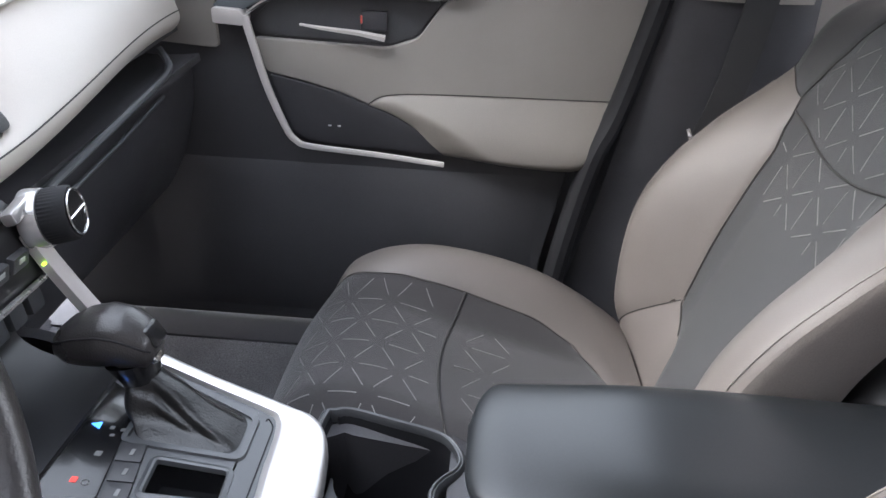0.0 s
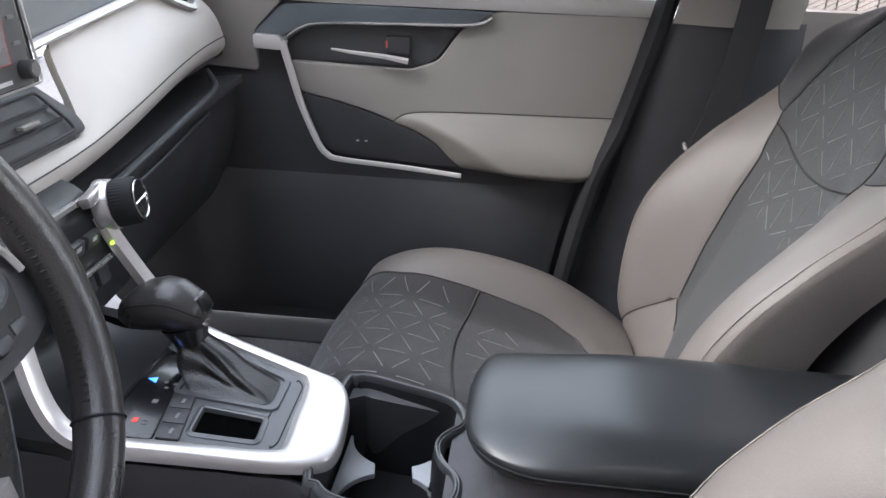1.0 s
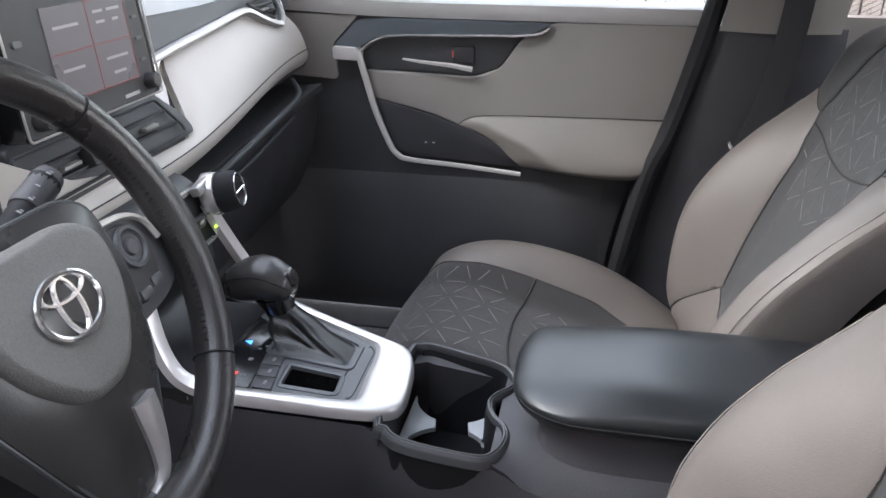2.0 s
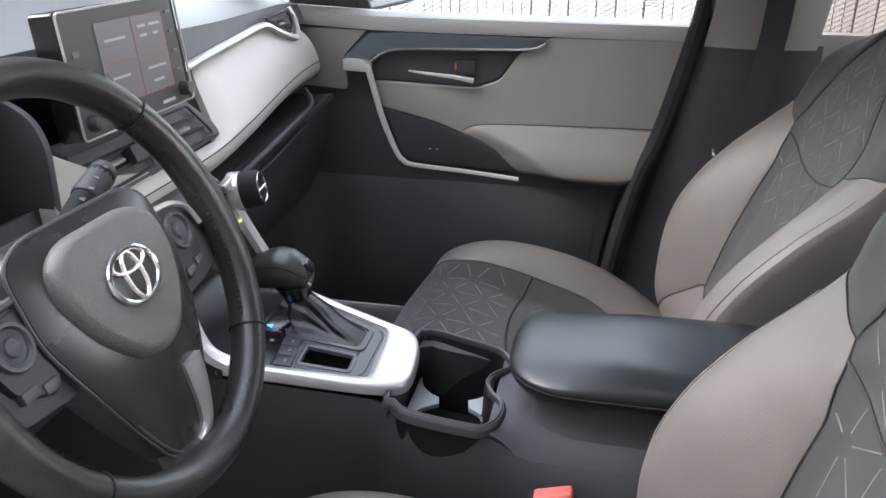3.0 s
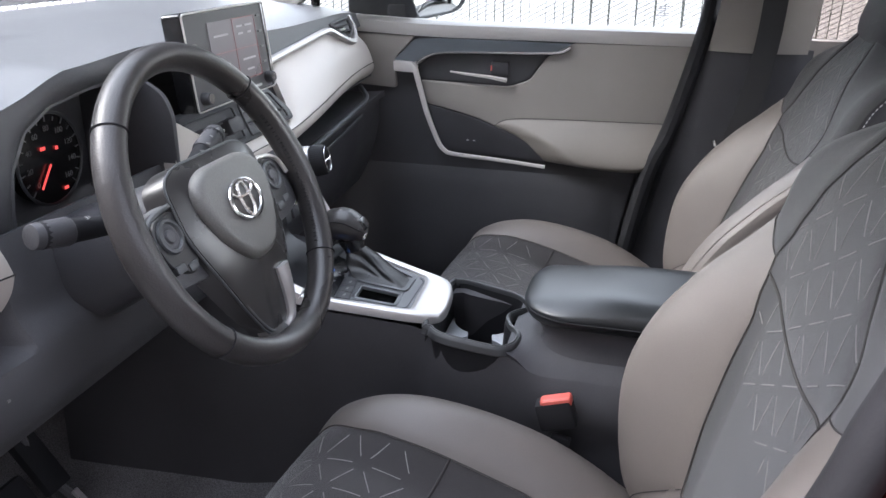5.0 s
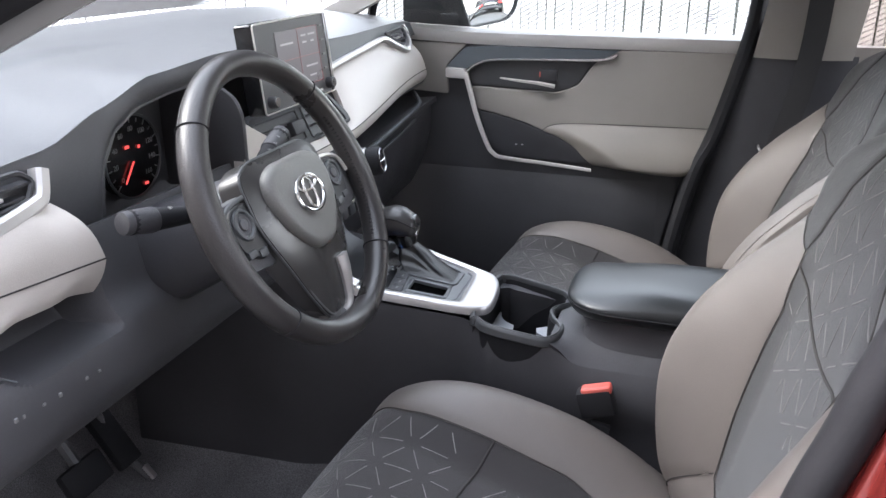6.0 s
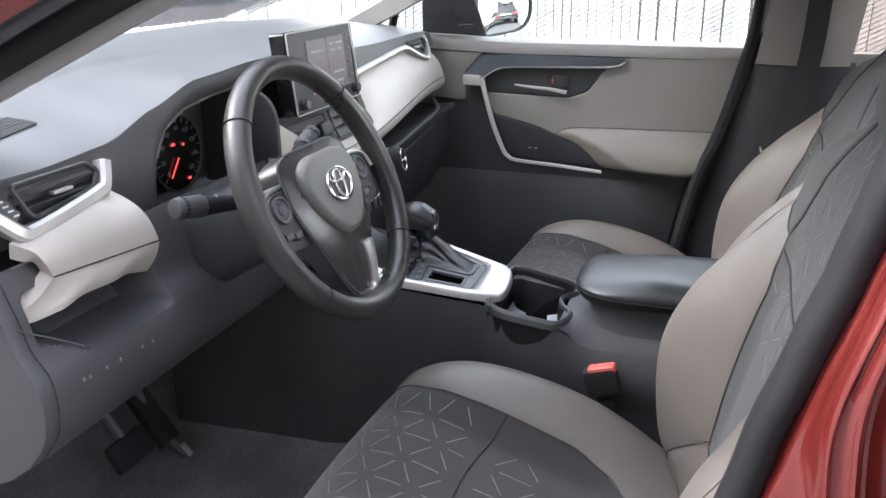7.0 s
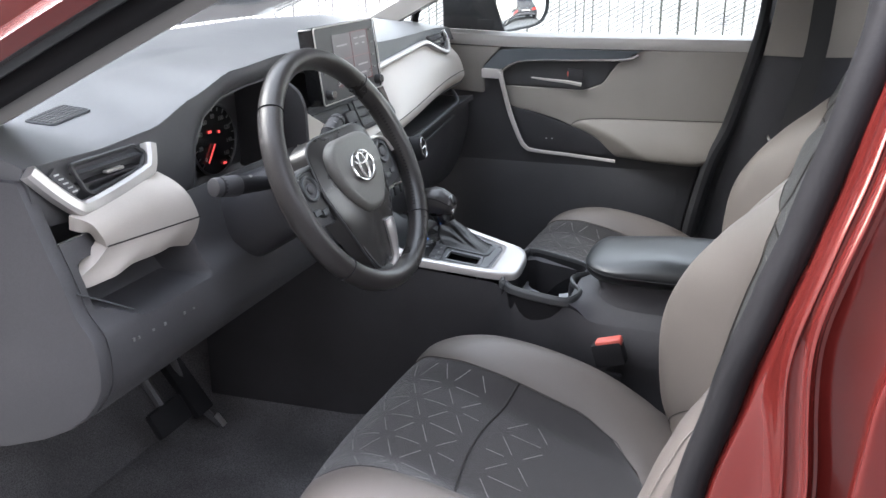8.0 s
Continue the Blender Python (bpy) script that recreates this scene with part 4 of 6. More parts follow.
top_pad = part("dash_pad", bm, BLACK_SOFT, dash, "grained dash top, lightened for haze")
# demister grille on the pad, a dark plate painting the shade inside it


def on_pad(x, y, lift):
    x0 = interp(CREASE_X, y)
    return Vector((x, y, pad((y + 0.757) / 1.52, (x0 - x) / (1.06 + x0))[2] + lift))


GRILLE = ((-0.570, -0.636), (-0.599, -0.654), (-0.606, -0.582), (-0.574, -0.564))
bm = bmesh.new()
prism(bm, rounded(list(GRILLE), 0.006), lambda a, b, c: on_pad(a, b, c + 0.0005), 0.0012)
part("grille_slot", bm, DISPLAY, top_pad, "dark plate for the demister opening's shade")
for k in range(7):
    t = (k + 0.6) / 7.2
    a, b = Vector(GRILLE[0]).lerp(Vector(GRILLE[1]), t), Vector(GRILLE[3]).lerp(Vector(GRILLE[2]), t)
    bm = bmesh.new()
    sweep(bm, [on_pad(*a.lerp(b, 0.05 + 0.09 * q), 0.0022) for q in range(11)], [(-0.0008, -0.001), (0.0008, -0.001), (0.0008, 0.0008), (-0.0008, 0.0008)])
    part("grille_slat", bm, BLACK_SOFT, top_pad)
bm = bmesh.new()
sweep(bm, [on_pad(a, b, 0.001) for a, b in rounded(list(GRILLE), 0.006)], ring(0.0018, 6), closed=True)
part("grille_rim", bm, GREY_SATIN, top_pad, "thin demister rim")

FASCIA_LOW = ((-0.76, 1.02), (-0.56, 1.00), (-0.463, 0.985), (-0.455, 1.03), (-0.443, 1.066), (-0.415, 1.097), (-0.37, 1.116), (-0.30, 1.124), (-0.20, 1.128), (-0.07, 1.122), (-0.04, 1.09), (-0.03, 1.04))


def fascia(u, v):
    y = -0.757 + 0.757 * u
    x0, z0 = interp(CREASE_X, y), interp(CREASE_Z, y)
    return (x0 + 0.010 * math.sin(v * math.pi / 2) - 0.012 * v * v, y, z0 - 0.001 + (interp(FASCIA_LOW, y) - z0) * v)


bm = bmesh.new()
slab(bm, flipped(fascia), 90, 10, 0.02)
# A darker black than the pad puts the fascia's shade into its colour.
part("fascia", bm, BLACK, dash, "fascia and instrument hood, darker for shade")


def fascia_right(u, v):
    y = 0.0 + 0.763 * u
    return (interp(CREASE_X, y) + 0.012 * v, y, interp(CREASE_Z, y) - 0.001 - (interp(CREASE_Z, y) - interp(((0, 1.06), (0.3, 1.075), (0.76, 1.09)), y)) * v)


bm = bmesh.new()
slab(bm, flipped(fascia_right), 30, 6, 0.02)
part("fascia_right", bm, BLACK_SOFT, dash)


# pale leather panels
def beige_right(u, v):
    y = 0.715 * u - 0.16 * (1 - u)
    k = smooth(0.16, 0.26, y)
    top_z = (0.985 + (interp(((0.2, 1.075), (0.5, 1.096), (0.72, 1.075)), y) - 0.985) * k)
    top_x = -0.452 + (-0.528 + 0.452) * k
    seam_x, seam_z = -0.438 - 0.048 * smooth(0.1, 0.72, y), 0.972 + 0.038 * smooth(0.0, 0.72, y)
    if v < 0.7:
        t = v / 0.7
        return (top_x + (seam_x - top_x) * t + 0.006 * math.sin(math.pi * t) * k, y, top_z + (seam_z - top_z) * t + 0.006 * math.sin(math.pi * t) * k)
    t = (v - 0.7) / 0.3
    return (seam_x + 0.004 * math.sin(math.pi * t) - 0.02 * t * t, y, seam_z - 0.036 * t)


bm = bmesh.new()
slab(bm, flipped(beige_right), 60, 24, 0.02)
right_panel = part("passenger_panel", bm, BEIGE_LIT, dash, "pale leather passenger panel")
bm = bmesh.new()
sweep(bm, [Vector(beige_right(k / 40, 0.695)) + Vector((0.002, 0, 0.001)) for k in range(1, 41)], ring(0.0009, 6))
part("stitching", bm, SEAM, right_panel)


def beige_left(u, v):
    y0 = interp(((0, -0.724), (0.35, -0.711), (0.62, -0.699), (0.75, -0.710), (1, -0.748)), v)
    y = y0 + (-0.540 - y0) * u
    bend = smooth(0.6, 1.0, u)
    if v < 0.62:
        t = v / 0.62
        a = Vector((-0.478, y - 0.022 * bend, 1.030 + 0.030 * u - 0.015 * bend))
        b = Vector((-0.452 + 0.018 * u, y, 0.984 - 0.008 * u))
        p = a.lerp(b, t)
        return (p.x + 0.012 * math.sin(math.pi * t), p.y, p.z + 0.008 * math.sin(math.pi * t))
    t = (v - 0.62) / 0.38
    drop = interp(((0, 0.043), (0.12, 0.047), (0.25, 0.040), (0.42, 0.031), (0.75, 0.031), (1, 0.044)), u)
    return (-0.452 + 0.018 * u + 0.004 * math.sin(math.pi * t) - (0.006 + 0.026 * smooth(0.3, 0.0, u)) * t - 0.02 * bend * t, y, 0.984 - 0.008 * u - drop * t)


bm = bmesh.new()
slab(bm, flipped(beige_left), 30, 24, 0.02)
left_panel = part("driver_panel", bm, BEIGE_LIT, dash, "pale leather driver's end panel")
bm = bmesh.new()
sweep(bm, [Vector(beige_left(k / 30, 0.615)) + Vector((0.002, 0, 0.001)) for k in range(31)], ring(0.0010, 6))
part("stitching", bm, SEAM, left_panel)

# pale end piece between the cluster and the centre vents
bm = bmesh.new()
prism(bm, rounded([(-0.200, 1.066), (-0.165, 1.046), (-0.125, 1.024), (-0.085, 1.005), (-0.02, 0.992), (-0.02, 0.962), (-0.205, 0.962)], 0.006), lambda a, b, c: (-0.474 + c - 0.12 * (b - 1.0), a, b), 0.022, 0.004, 3)
part("centre_panel", bm, BEIGE_LIT, dash, "pale leather wedge beside the cluster")

# silver trim, left vent
bm = bmesh.new()
sweep(bm, curve_points([(-0.490, -0.758, 1.092), (-0.482, -0.735, 1.062), (-0.474, -0.712, 1.038), (-0.474, -0.695, 1.034), (-0.474, -0.64, 1.041), (-0.476, -0.588, 1.050), (-0.478, -0.573, 1.057), (-0.486, -0.560, 1.082)], 5),
      [(-0.009, -0.008), (0.009, -0.008), (0.009, 0.004), (0.005, 0.008), (-0.005, 0.008), (-0.009, 0.004)], up=(1, 0, 0.2))
part("vent_trim", bm, SILVER_BRIGHT, dash, "silver vent surround")


def vent(parent, outline, at, slats, depth=0.035, rim=0.0034):
    """A louvred air vent: dark frame ring, back, blades and a bright tab; at(y, z, c) places it."""
    ob = part("air_vent", prism(bmesh.new(), rounded(outline, 0.006), lambda a, b, c: at(a, b, c - depth), 0.006, 0.001), GLOSS, parent, "black air vent")
    bm = bmesh.new()
    ring_pts = [at(a, b, 0.002) for a, b in rounded(outline, 0.006)]
    sweep(bm, ring_pts, ring(rim, 6), up=(1, 0, 0.1), closed=True)
    part("vent_rim", bm, KEY_GREY, ob)
    ys, zs = [p[0] for p in outline], [p[1] for p in outline]
    for k in range(slats):
        z = min(zs) + (max(zs) - min(zs)) * (k + 1) / (slats + 1)
        cross = []
        for (y1, z1), (y2, z2) in zip(outline, outline[1:] + outline[:1]):
            if (z1 - z) * (z2 - z) < 0:
                cross.append(y1 + (y2 - y1) * (z - z1) / (z2 - z1))
        if len(cross) < 2:
            continue
        bm = bmesh.new()
        sweep(bm, [at(min(cross) + 0.003, z, -0.008), at(max(cross) - 0.003, z, -0.008)], [(-0.011, -0.0012), (0.011, -0.0012), (0.011, 0.0012), (-0.011, 0.0012)])
        part("vent_blade", bm, CONSOLE, ob)
    mid = ((min(ys) + max(ys)) / 2, (min(zs) + max(zs)) / 2)
    bm = bmesh.new()
    box(bm, at(mid[0], mid[1], 0.004), (0.008, 0.03, 0.004), None, 0.001)
    part("vent_tab", bm, SILVER, ob, "silver vent tab")
    return ob


vent(dash, [(-0.702, 1.086), (-0.590, 1.086), (-0.575, 1.074), (-0.590, 1.056), (-0.682, 1.047), (-0.690, 1.052)], lambda a, b, c: (-0.482 + c - 0.25 * (b - 1.06), a, b), 2)
bm = bmesh.new()
sweep(bm, [(-0.490, -0.728, 1.084), (-0.482, -0.704, 1.052)], [(-0.006, -0.003), (0.006, -0.003), (0.006, 0.003), (-0.006, 0.003)], up=(1, 0, 0))
wheel_ridge = part("vent_wheel", bm, BLACK, dash, "ridged vent thumb wheel")
for k in range(5):
    bm = bmesh.new()
    box(bm, (-0.483 - 0.0015 * k + 0.002, -0.706 - 0.0045 * k, 1.056 + 0.006 * k), (0.004, 0.007, 0.002))
    part("ridge", bm, MARK, wheel_ridge)
# right vent and its silver line
bm = bmesh.new()
sweep(bm, curve_points([(-0.512, 0.10, 1.064), (-0.520, 0.22, 1.078), (-0.524, 0.40, 1.093), (-0.524, 0.50, 1.102), (-0.520, 0.535, 1.102), (-0.512, 0.575, 1.086), (-0.506, 0.625, 1.070), (-0.505, 0.645, 1.072), (-0.515, 0.664, 1.095), (-0.528, 0.662, 1.122)], 5),
      [(-0.006, -0.006), (0.006, -0.006), (0.006, 0.003), (0.003, 0.006), (-0.003, 0.006), (-0.006, 0.003)], up=(1, 0, 0.3))
part("vent_trim", bm, SILVER_BRIGHT, dash, "silver line that runs round the far vent")
vent(dash, [(0.540, 1.115), (0.652, 1.118), (0.656, 1.092), (0.635, 1.080), (0.595, 1.090)], lambda a, b, c: (-0.518 + c - 0.3 * (b - 1.09), a, b), 2)

# instrument cluster
cluster = thing("instrument_cluster", "black instrument cluster with lit red speedometer needle", "instrument cluster", (-0.57, -0.23, 1.05))
bm = bmesh.new()
prism(bm, rounded([(-0.46, 0.965), (-0.455, 1.05), (-0.41, 1.10), (-0.30, 1.13), (-0.10, 1.13), (-0.02, 1.10), (-0.015, 0.965)], 0.02), lambda a, b, c: (-0.600 + c, a, b), 0.006)
part("cluster_plate", bm, BLACK, cluster)
arch = [(-0.460, 0.955), (-0.459, 1.01), (-0.450, 1.053), (-0.42, 1.095), (-0.37, 1.117), (-0.30, 1.125), (-0.20, 1.129), (-0.08, 1.12), (-0.045, 1.09), (-0.035, 1.04), (-0.035, 0.955)]
bm = bmesh.new()


def hood(u, v):
    t = u * (len(arch) - 1)
    i = min(int(t), len(arch) - 2)
    a, b = arch[i], arch[i + 1]
    y, z = a[0] + (b[0] - a[0]) * (t - i), a[1] + (b[1] - a[1]) * (t - i)
    return (-0.502 - 0.092 * v, y + (0.02 * v * (1 if y < -0.23 else -1)), z - 0.012 * v)


slab(bm, hood, 40, 6, 0.006)
part("cluster_hood", bm, BLACK, cluster, "black hood round the dials")
bm = bmesh.new()
prism(bm, rounded([(-0.452, 0.965), (-0.452, 1.070), (-0.463, 1.098), (-0.490, 1.116), (-0.60, 1.126), (-0.60, 0.955)], 0.012), lambda a, b, c: (a, -0.203 + c, b), 0.010, 0.003)
part("hood_cheek", bm, HAZED_BLACK, cluster, "dark inner cheek of the instrument hood")
GC = Vector((-0.574, -0.302, 1.027))
bm = bmesh.new()
cylinder(bm, GC + Vector((-0.018, 0, 0)), GC, 0.058, n=48)
dial = part("speedometer", bm, GLOSS, cluster, "black speedometer dial")
bm = bmesh.new()
sweep(bm, [GC + Vector((0.002, 0.060 * math.cos(t), 0.060 * math.sin(t))) for t in [2 * math.pi * k / 48 for k in range(48)]], ring(0.0022, 6), up=(1, 0, 0), closed=True)
part("dial_ring", bm, GREY_SATIN, dial)
for k in range(17):
    t = radians(225 - 270 * k / 16)
    bm = bmesh.new()
    d = Vector((0, math.cos(t), math.sin(t)))
    sweep(bm, [GC + d * 0.049 + Vector((0.0015, 0, 0)), GC + d * (0.055 if k % 2 else 0.057) + Vector((0.0015, 0, 0))], [(-0.0007, -0.0005), (0.0007, -0.0005), (0.0007, 0.0005), (-0.0007, 0.0005)], up=(1, 0, 0))
    part("dial_mark", bm, FAINT, dial)


def words(name, text, size, place, material, parent):
    """Built-in lettering turned into a mesh; place(a, b, c) puts it."""
    c = bpy.data.curves.new("text", "FONT")
    c.body, c.size, c.align_x, c.align_y, c.extrude = text, size, "CENTER", "CENTER", 0.0003
    tmp = new("text", c)
    me = bpy.data.meshes.new_from_object(tmp.evaluated_get(bpy.context.evaluated_depsgraph_get()))
    bpy.data.objects.remove(tmp)
    bm = bmesh.new()
    bm.from_mesh(me)
    bpy.data.meshes.remove(me)
    for v in bm.verts:
        v.co = place(*v.co)
    return part(name, bm, material, parent)


for k, text in enumerate(("0", "20", "40", "60", "80", "100", "120", "140", "160")):
    t = radians(225 - 270 * k / 8)
    cy, cz = GC.y + 0.040 * math.cos(t), GC.z + 0.040 * math.sin(t)
    words("dial_number", text, 0.0105, lambda a, b, c, cy=cy, cz=cz: (GC.x + 0.0015 + c, cy + a, cz + b), FAINT, dial)
bm = bmesh.new()
sweep(bm, [GC + Vector((0.004, -0.004, -0.006)), GC + Vector((0.004, -0.026, -0.034))], [(-0.0012, -0.0006), (0.0012, -0.0006), (0.0012, 0.0006), (-0.0012, 0.0006)], up=(1, 0, 0))
part("needle", bm, GLOW_RED, dial, "red lit needle")
for y, z in ((GC.y - 0.012, GC.z + 0.016), (GC.y + 0.013, GC.z + 0.012)):
    bm = bmesh.new()
    box(bm, (GC.x + 0.002, y, z), (0.001, 0.009 if y < GC.y else 0.005, 0.0045), None, 0.0004)
    part("warning_lamp", bm, GLOW_RED, dial)
bm = bmesh.new()
box(bm, (GC.x + 0.002, GC.y + 0.02, GC.z - 0.044), (0.001, 0.008, 0.004), None, 0.0004)
part("warning_lamp", bm, GLOW_RED, dial)

# display above the centre
display = thing("touchscreen", "upright touchscreen in a gloss black housing", "touchscreen", (-0.45, -0.045, 1.12))
lean = euler(0, -6, 0)
SC = Vector((-0.448, -0.034, 1.131))
scr = lambda a, b, c: SC + lean @ Vector((c, a, b))
bm = bmesh.new()
prism(bm, rounded([(-0.122, -0.068), (0.124, -0.068), (0.120, 0.068), (-0.122, 0.068)], 0.006), lambda a, b, c: scr(a, b, c - 0.03), 0.030, 0.004, 3)
housing = part("screen_housing", bm, GLOSS, display, "gloss black screen housing")
bm = bmesh.new()
prism(bm, rounded([(-0.119, -0.065), (0.110, -0.065), (0.108, 0.065), (-0.119, 0.065)], 0.005), lambda a, b, c: scr(a, b, c + 0.0005), 0.002)
part("bezel", bm, BEZEL, display, "grey screen bezel")
bm = bmesh.new()
sweep(bm, [scr(a, b, 0.0022) for a, b in rounded([(-0.121, -0.067), (0.123, -0.067), (0.119, 0.067), (-0.121, 0.067)], 0.006)], ring(0.0014, 6), up=(1, 0, 0), closed=True)
part("edge_line", bm, SILVER, display, "thin bright edge line")
bm = bmesh.new()
prism(bm, [(-0.062, -0.042), (0.080, -0.042), (0.080, 0.050), (-0.062, 0.050)], lambda a, b, c: scr(a, b, c + 0.003), 0.001)
lit = part("screen", bm, SCREEN, display, "lit dim screen")
for a, b, w, h in ((-0.062, 0.004, 0.142, 0.0012), (0.009, -0.042, 0.0012, 0.092), (-0.062, -0.042, 0.142, 0.0012), (0.009, 0.0488, 0.071, 0.0012), (0.0788, -0.042, 0.0012, 0.092)):
    bm = bmesh.new()
    prism(bm, [(a, b), (a + w, b), (a + w, b + h), (a, b + h)], lambda x, y, c: scr(x, y, c + 0.0042), 0.0004)
    part("screen_line", bm, SCREEN_RED, lit)
for a, b, w in ((0.020, 0.036, 0.018), (0.045, 0.036, 0.025), (0.022, 0.025, 0.016), (0.052, 0.025, 0.012), (0.025, -0.014, 0.042), (0.033, -0.030, 0.024), (-0.050, -0.014, 0.036), (-0.050, 0.028, 0.042)):
    bm = bmesh.new()
    prism(bm, [(a, b), (a + w, b), (a + w, b + 0.003), (a, b + 0.003)], lambda x, y, c: scr(x, y, c + 0.0042), 0.0004)
    part("text_bar", bm, SCREEN_PALE, lit)
for k in range(4):
    bm = bmesh.new()
    prism(bm, rounded([(0.090, 0.046 - 0.024 * k), (0.101, 0.046 - 0.024 * k), (0.101, 0.0495 - 0.024 * k), (0.090, 0.0495 - 0.024 * k)], 0.0015), lambda x, y, c: scr(x, y, c + 0.0025), 0.002)
    part("side_button", bm, FAINT, display, "pale side button")
for k in range(2):
    bm = bmesh.new()
    prism(bm, rounded([(-0.110, 0.020 - 0.035 * k), (-0.098, 0.020 - 0.035 * k), (-0.098, 0.026 - 0.035 * k), (-0.110, 0.026 - 0.035 * k)], 0.002), lambda x, y, c: scr(x, y, c + 0.0025), 0.002)
    part("side_button", bm, FAINT, display)
for a in (0.097, -0.103):
    bm = bmesh.new()
    cylinder(bm, scr(a, -0.050, 0.002), scr(a, -0.050, 0.015), 0.0098, 0.0090, bevel=0.0015)
    k = part("volume_knob", bm, CONSOLE, display, "black rotary knob")
    bm = bmesh.new()
    cylinder(bm, scr(a, -0.050, 0.0145), scr(a, -0.050, 0.0160), 0.0072)
    part("knob_cap", bm, CHROME, k)
bm = bmesh.new()
prism(bm, [(0.045, -0.060), (0.075, -0.060), (0.075, -0.056), (0.045, -0.056)], lambda x, y, c: scr(x, y, c + 0.0026), 0.0004)
part("text_bar", bm, MARK, display)

# centre vents under the screen
bm = bmesh.new()
prism(bm, rounded([(-0.15, 1.052), (0.125, 1.056), (0.175, 1.010), (0.180, 0.990), (-0.15, 0.985)], 0.012), lambda a, b, c: (-0.475 + c - 0.45 * (b - 1.0), a, b), 0.020, 0.004)
part("vent_surround", bm, CONSOLE, dash, "black centre vent surround")
for y0, y1 in ((0.01, 0.150), (-0.15, -0.01)):
    slope = 0.03 if y0 > 0 else 0.0
    vent(dash, [(y0, 1.045), (y1 - slope, 1.045), (y1, 1.005), (y1, 0.997), (y0, 0.995)], lambda a, b, c: (-0.452 + c - 0.45 * (b - 1.0), a, b), 2, 0.02, 0.0022)
bm = bmesh.new()
box(bm, (-0.456, -0.035, 1.02), (0.018, 0.040, 0.024), euler(0, -24, 0), 0.005)
part("hazard_button", bm, CONSOLE, dash, "black hazard switch")

# lower driver's side: knee panel, switches, pocket
KNEE = ((-0.480, 1.00), (-0.462, 0.95), (-0.452, 0.915), (-0.432, 0.885), (-0.430, 0.84), (-0.445, 0.80), (-0.50, 0.75), (-0.62, 0.70), (-0.80, 0.66))


def knee(u, v):
    """Knee panel with a storage pocket pressed in under the pale end panel."""
    x, z = poly(KNEE, v)
    y = -0.10 - 0.645 * u
    floor_line = 0.884 + 0.030 * smooth(-0.66, -0.73, y)
    inside = smooth(-0.735, -0.715, y) * smooth(-0.530, -0.548, y) * smooth(floor_line, floor_line + 0.008, z) * smooth(0.975, 0.955, z)
    return (x - 0.075 * inside, y, z)


bm = bmesh.new()
slab(bm, knee, 110, 90, 0.02)
part("knee_panel", bm, HAZED_BLACK, dash, "black knee panel with a storage pocket")
for k, y in enumerate((-0.705, -0.695, -0.668, -0.645, -0.605, -0.585)):
    bm = bmesh.new()
    box(bm, (-0.4285, y, 0.864 - 0.0015 * k), (0.003, 0.0042 if k != 1 else 0.003, 0.0052 - 0.001 * (k % 3)), None, 0.001)
    part("switch_mark", bm, FAINT, dash)
bm = bmesh.new()
prism(bm, [poly(KNEE, k / 16) for k in range(17)] + [(-0.80, 0.37), (-1.02, 0.37), (-1.02, 1.08), (-0.505, 1.08)], lambda a, b, c: (a, -0.744 - c, b), 0.022, 0.006)
part("end_cap", bm, HAZED_BLACK, dash, "black dashboard end cap")

# Grey rod that draws the highlight on the pocket's lip.
bm = bmesh.new()
sweep(bm, curve_points([(-0.458, -0.752, 0.942), (-0.446, -0.722, 0.922), (-0.434, -0.690, 0.899)], 5), ring(0.0012, 6))
part("lip_highlight", bm, GREY_SATIN, dash, "thin grey rod drawn as the pocket lip's highlight")

# lower passenger side: open shelf and glovebox
bm = bmesh.new()
slab(bm, lambda u, v: poly(((-0.50, 0.94), (-0.60, 0.935), (-0.60, 0.905), (-0.52, 0.90), (-0.468, 0.905)), v)[:1] + [0.10 + 0.64 * u] + [poly(((-0.50, 0.94), (-0.60, 0.935), (-0.60, 0.905), (-0.52, 0.90), (-0.468, 0.905)), v)[1] + 0.035 * u], 12, 24, -0.012)
part("open_shelf", bm, HAZED_BLACK, dash, "black open shelf")
# Shelf lip in grey, so its edge highlight is in the colour.
bm = bmesh.new()
sweep(bm, curve_points([(-0.450, 0.13, 0.903), (-0.456, 0.27, 0.911), (-0.463, 0.50, 0.930), (-0.472, 0.62, 0.941), (-0.50, 0.66, 0.962)], 6), ring(0.006, 8, 1, 0.8))
part("shelf_lip", bm, GREY_SATIN, dash, "shelf lip, grey for its highlight")
GLOVE = ((-0.465, 0.895), (-0.462, 0.87), (-0.468, 0.82), (-0.50, 0.73), (-0.56, 0.67), (-0.75, 0.63))
bm = bmesh.new()
slab(bm, lambda u, v: (poly(GLOVE, v)[0] - 0.02 * (1 - u), 0.74 - 0.63 * u, poly(GLOVE, v)[1] + 0.035 * (1 - u) * (1 - v)), 14, 24, 0.02)
part("glovebox", bm, CONSOLE, dash, "black glovebox door")
# Thin grey rod painted in as the glint on the glovebox edge.
bm = bmesh.new()
sweep(bm, [(-0.455, 0.14, 0.872), (-0.462, 0.40, 0.893), (-0.468, 0.58, 0.911)], ring(0.003, 6))
part("glovebox_glint", bm, GREY_SATIN, dash)

# centre stack: climate panel, knob, silver legs
stack = thing("climate_panel", "gloss black climate panel with silver-collared knob", "control panel", (-0.41, 0, 0.85))
STK = ((-0.455, 0.965), (-0.425, 0.955), (-0.408, 0.935), (-0.398, 0.90), (-0.400, 0.865), (-0.43, 0.84), (-0.44, 0.80), (-0.40, 0.775), (-0.335, 0.775))
bm = bmesh.new()
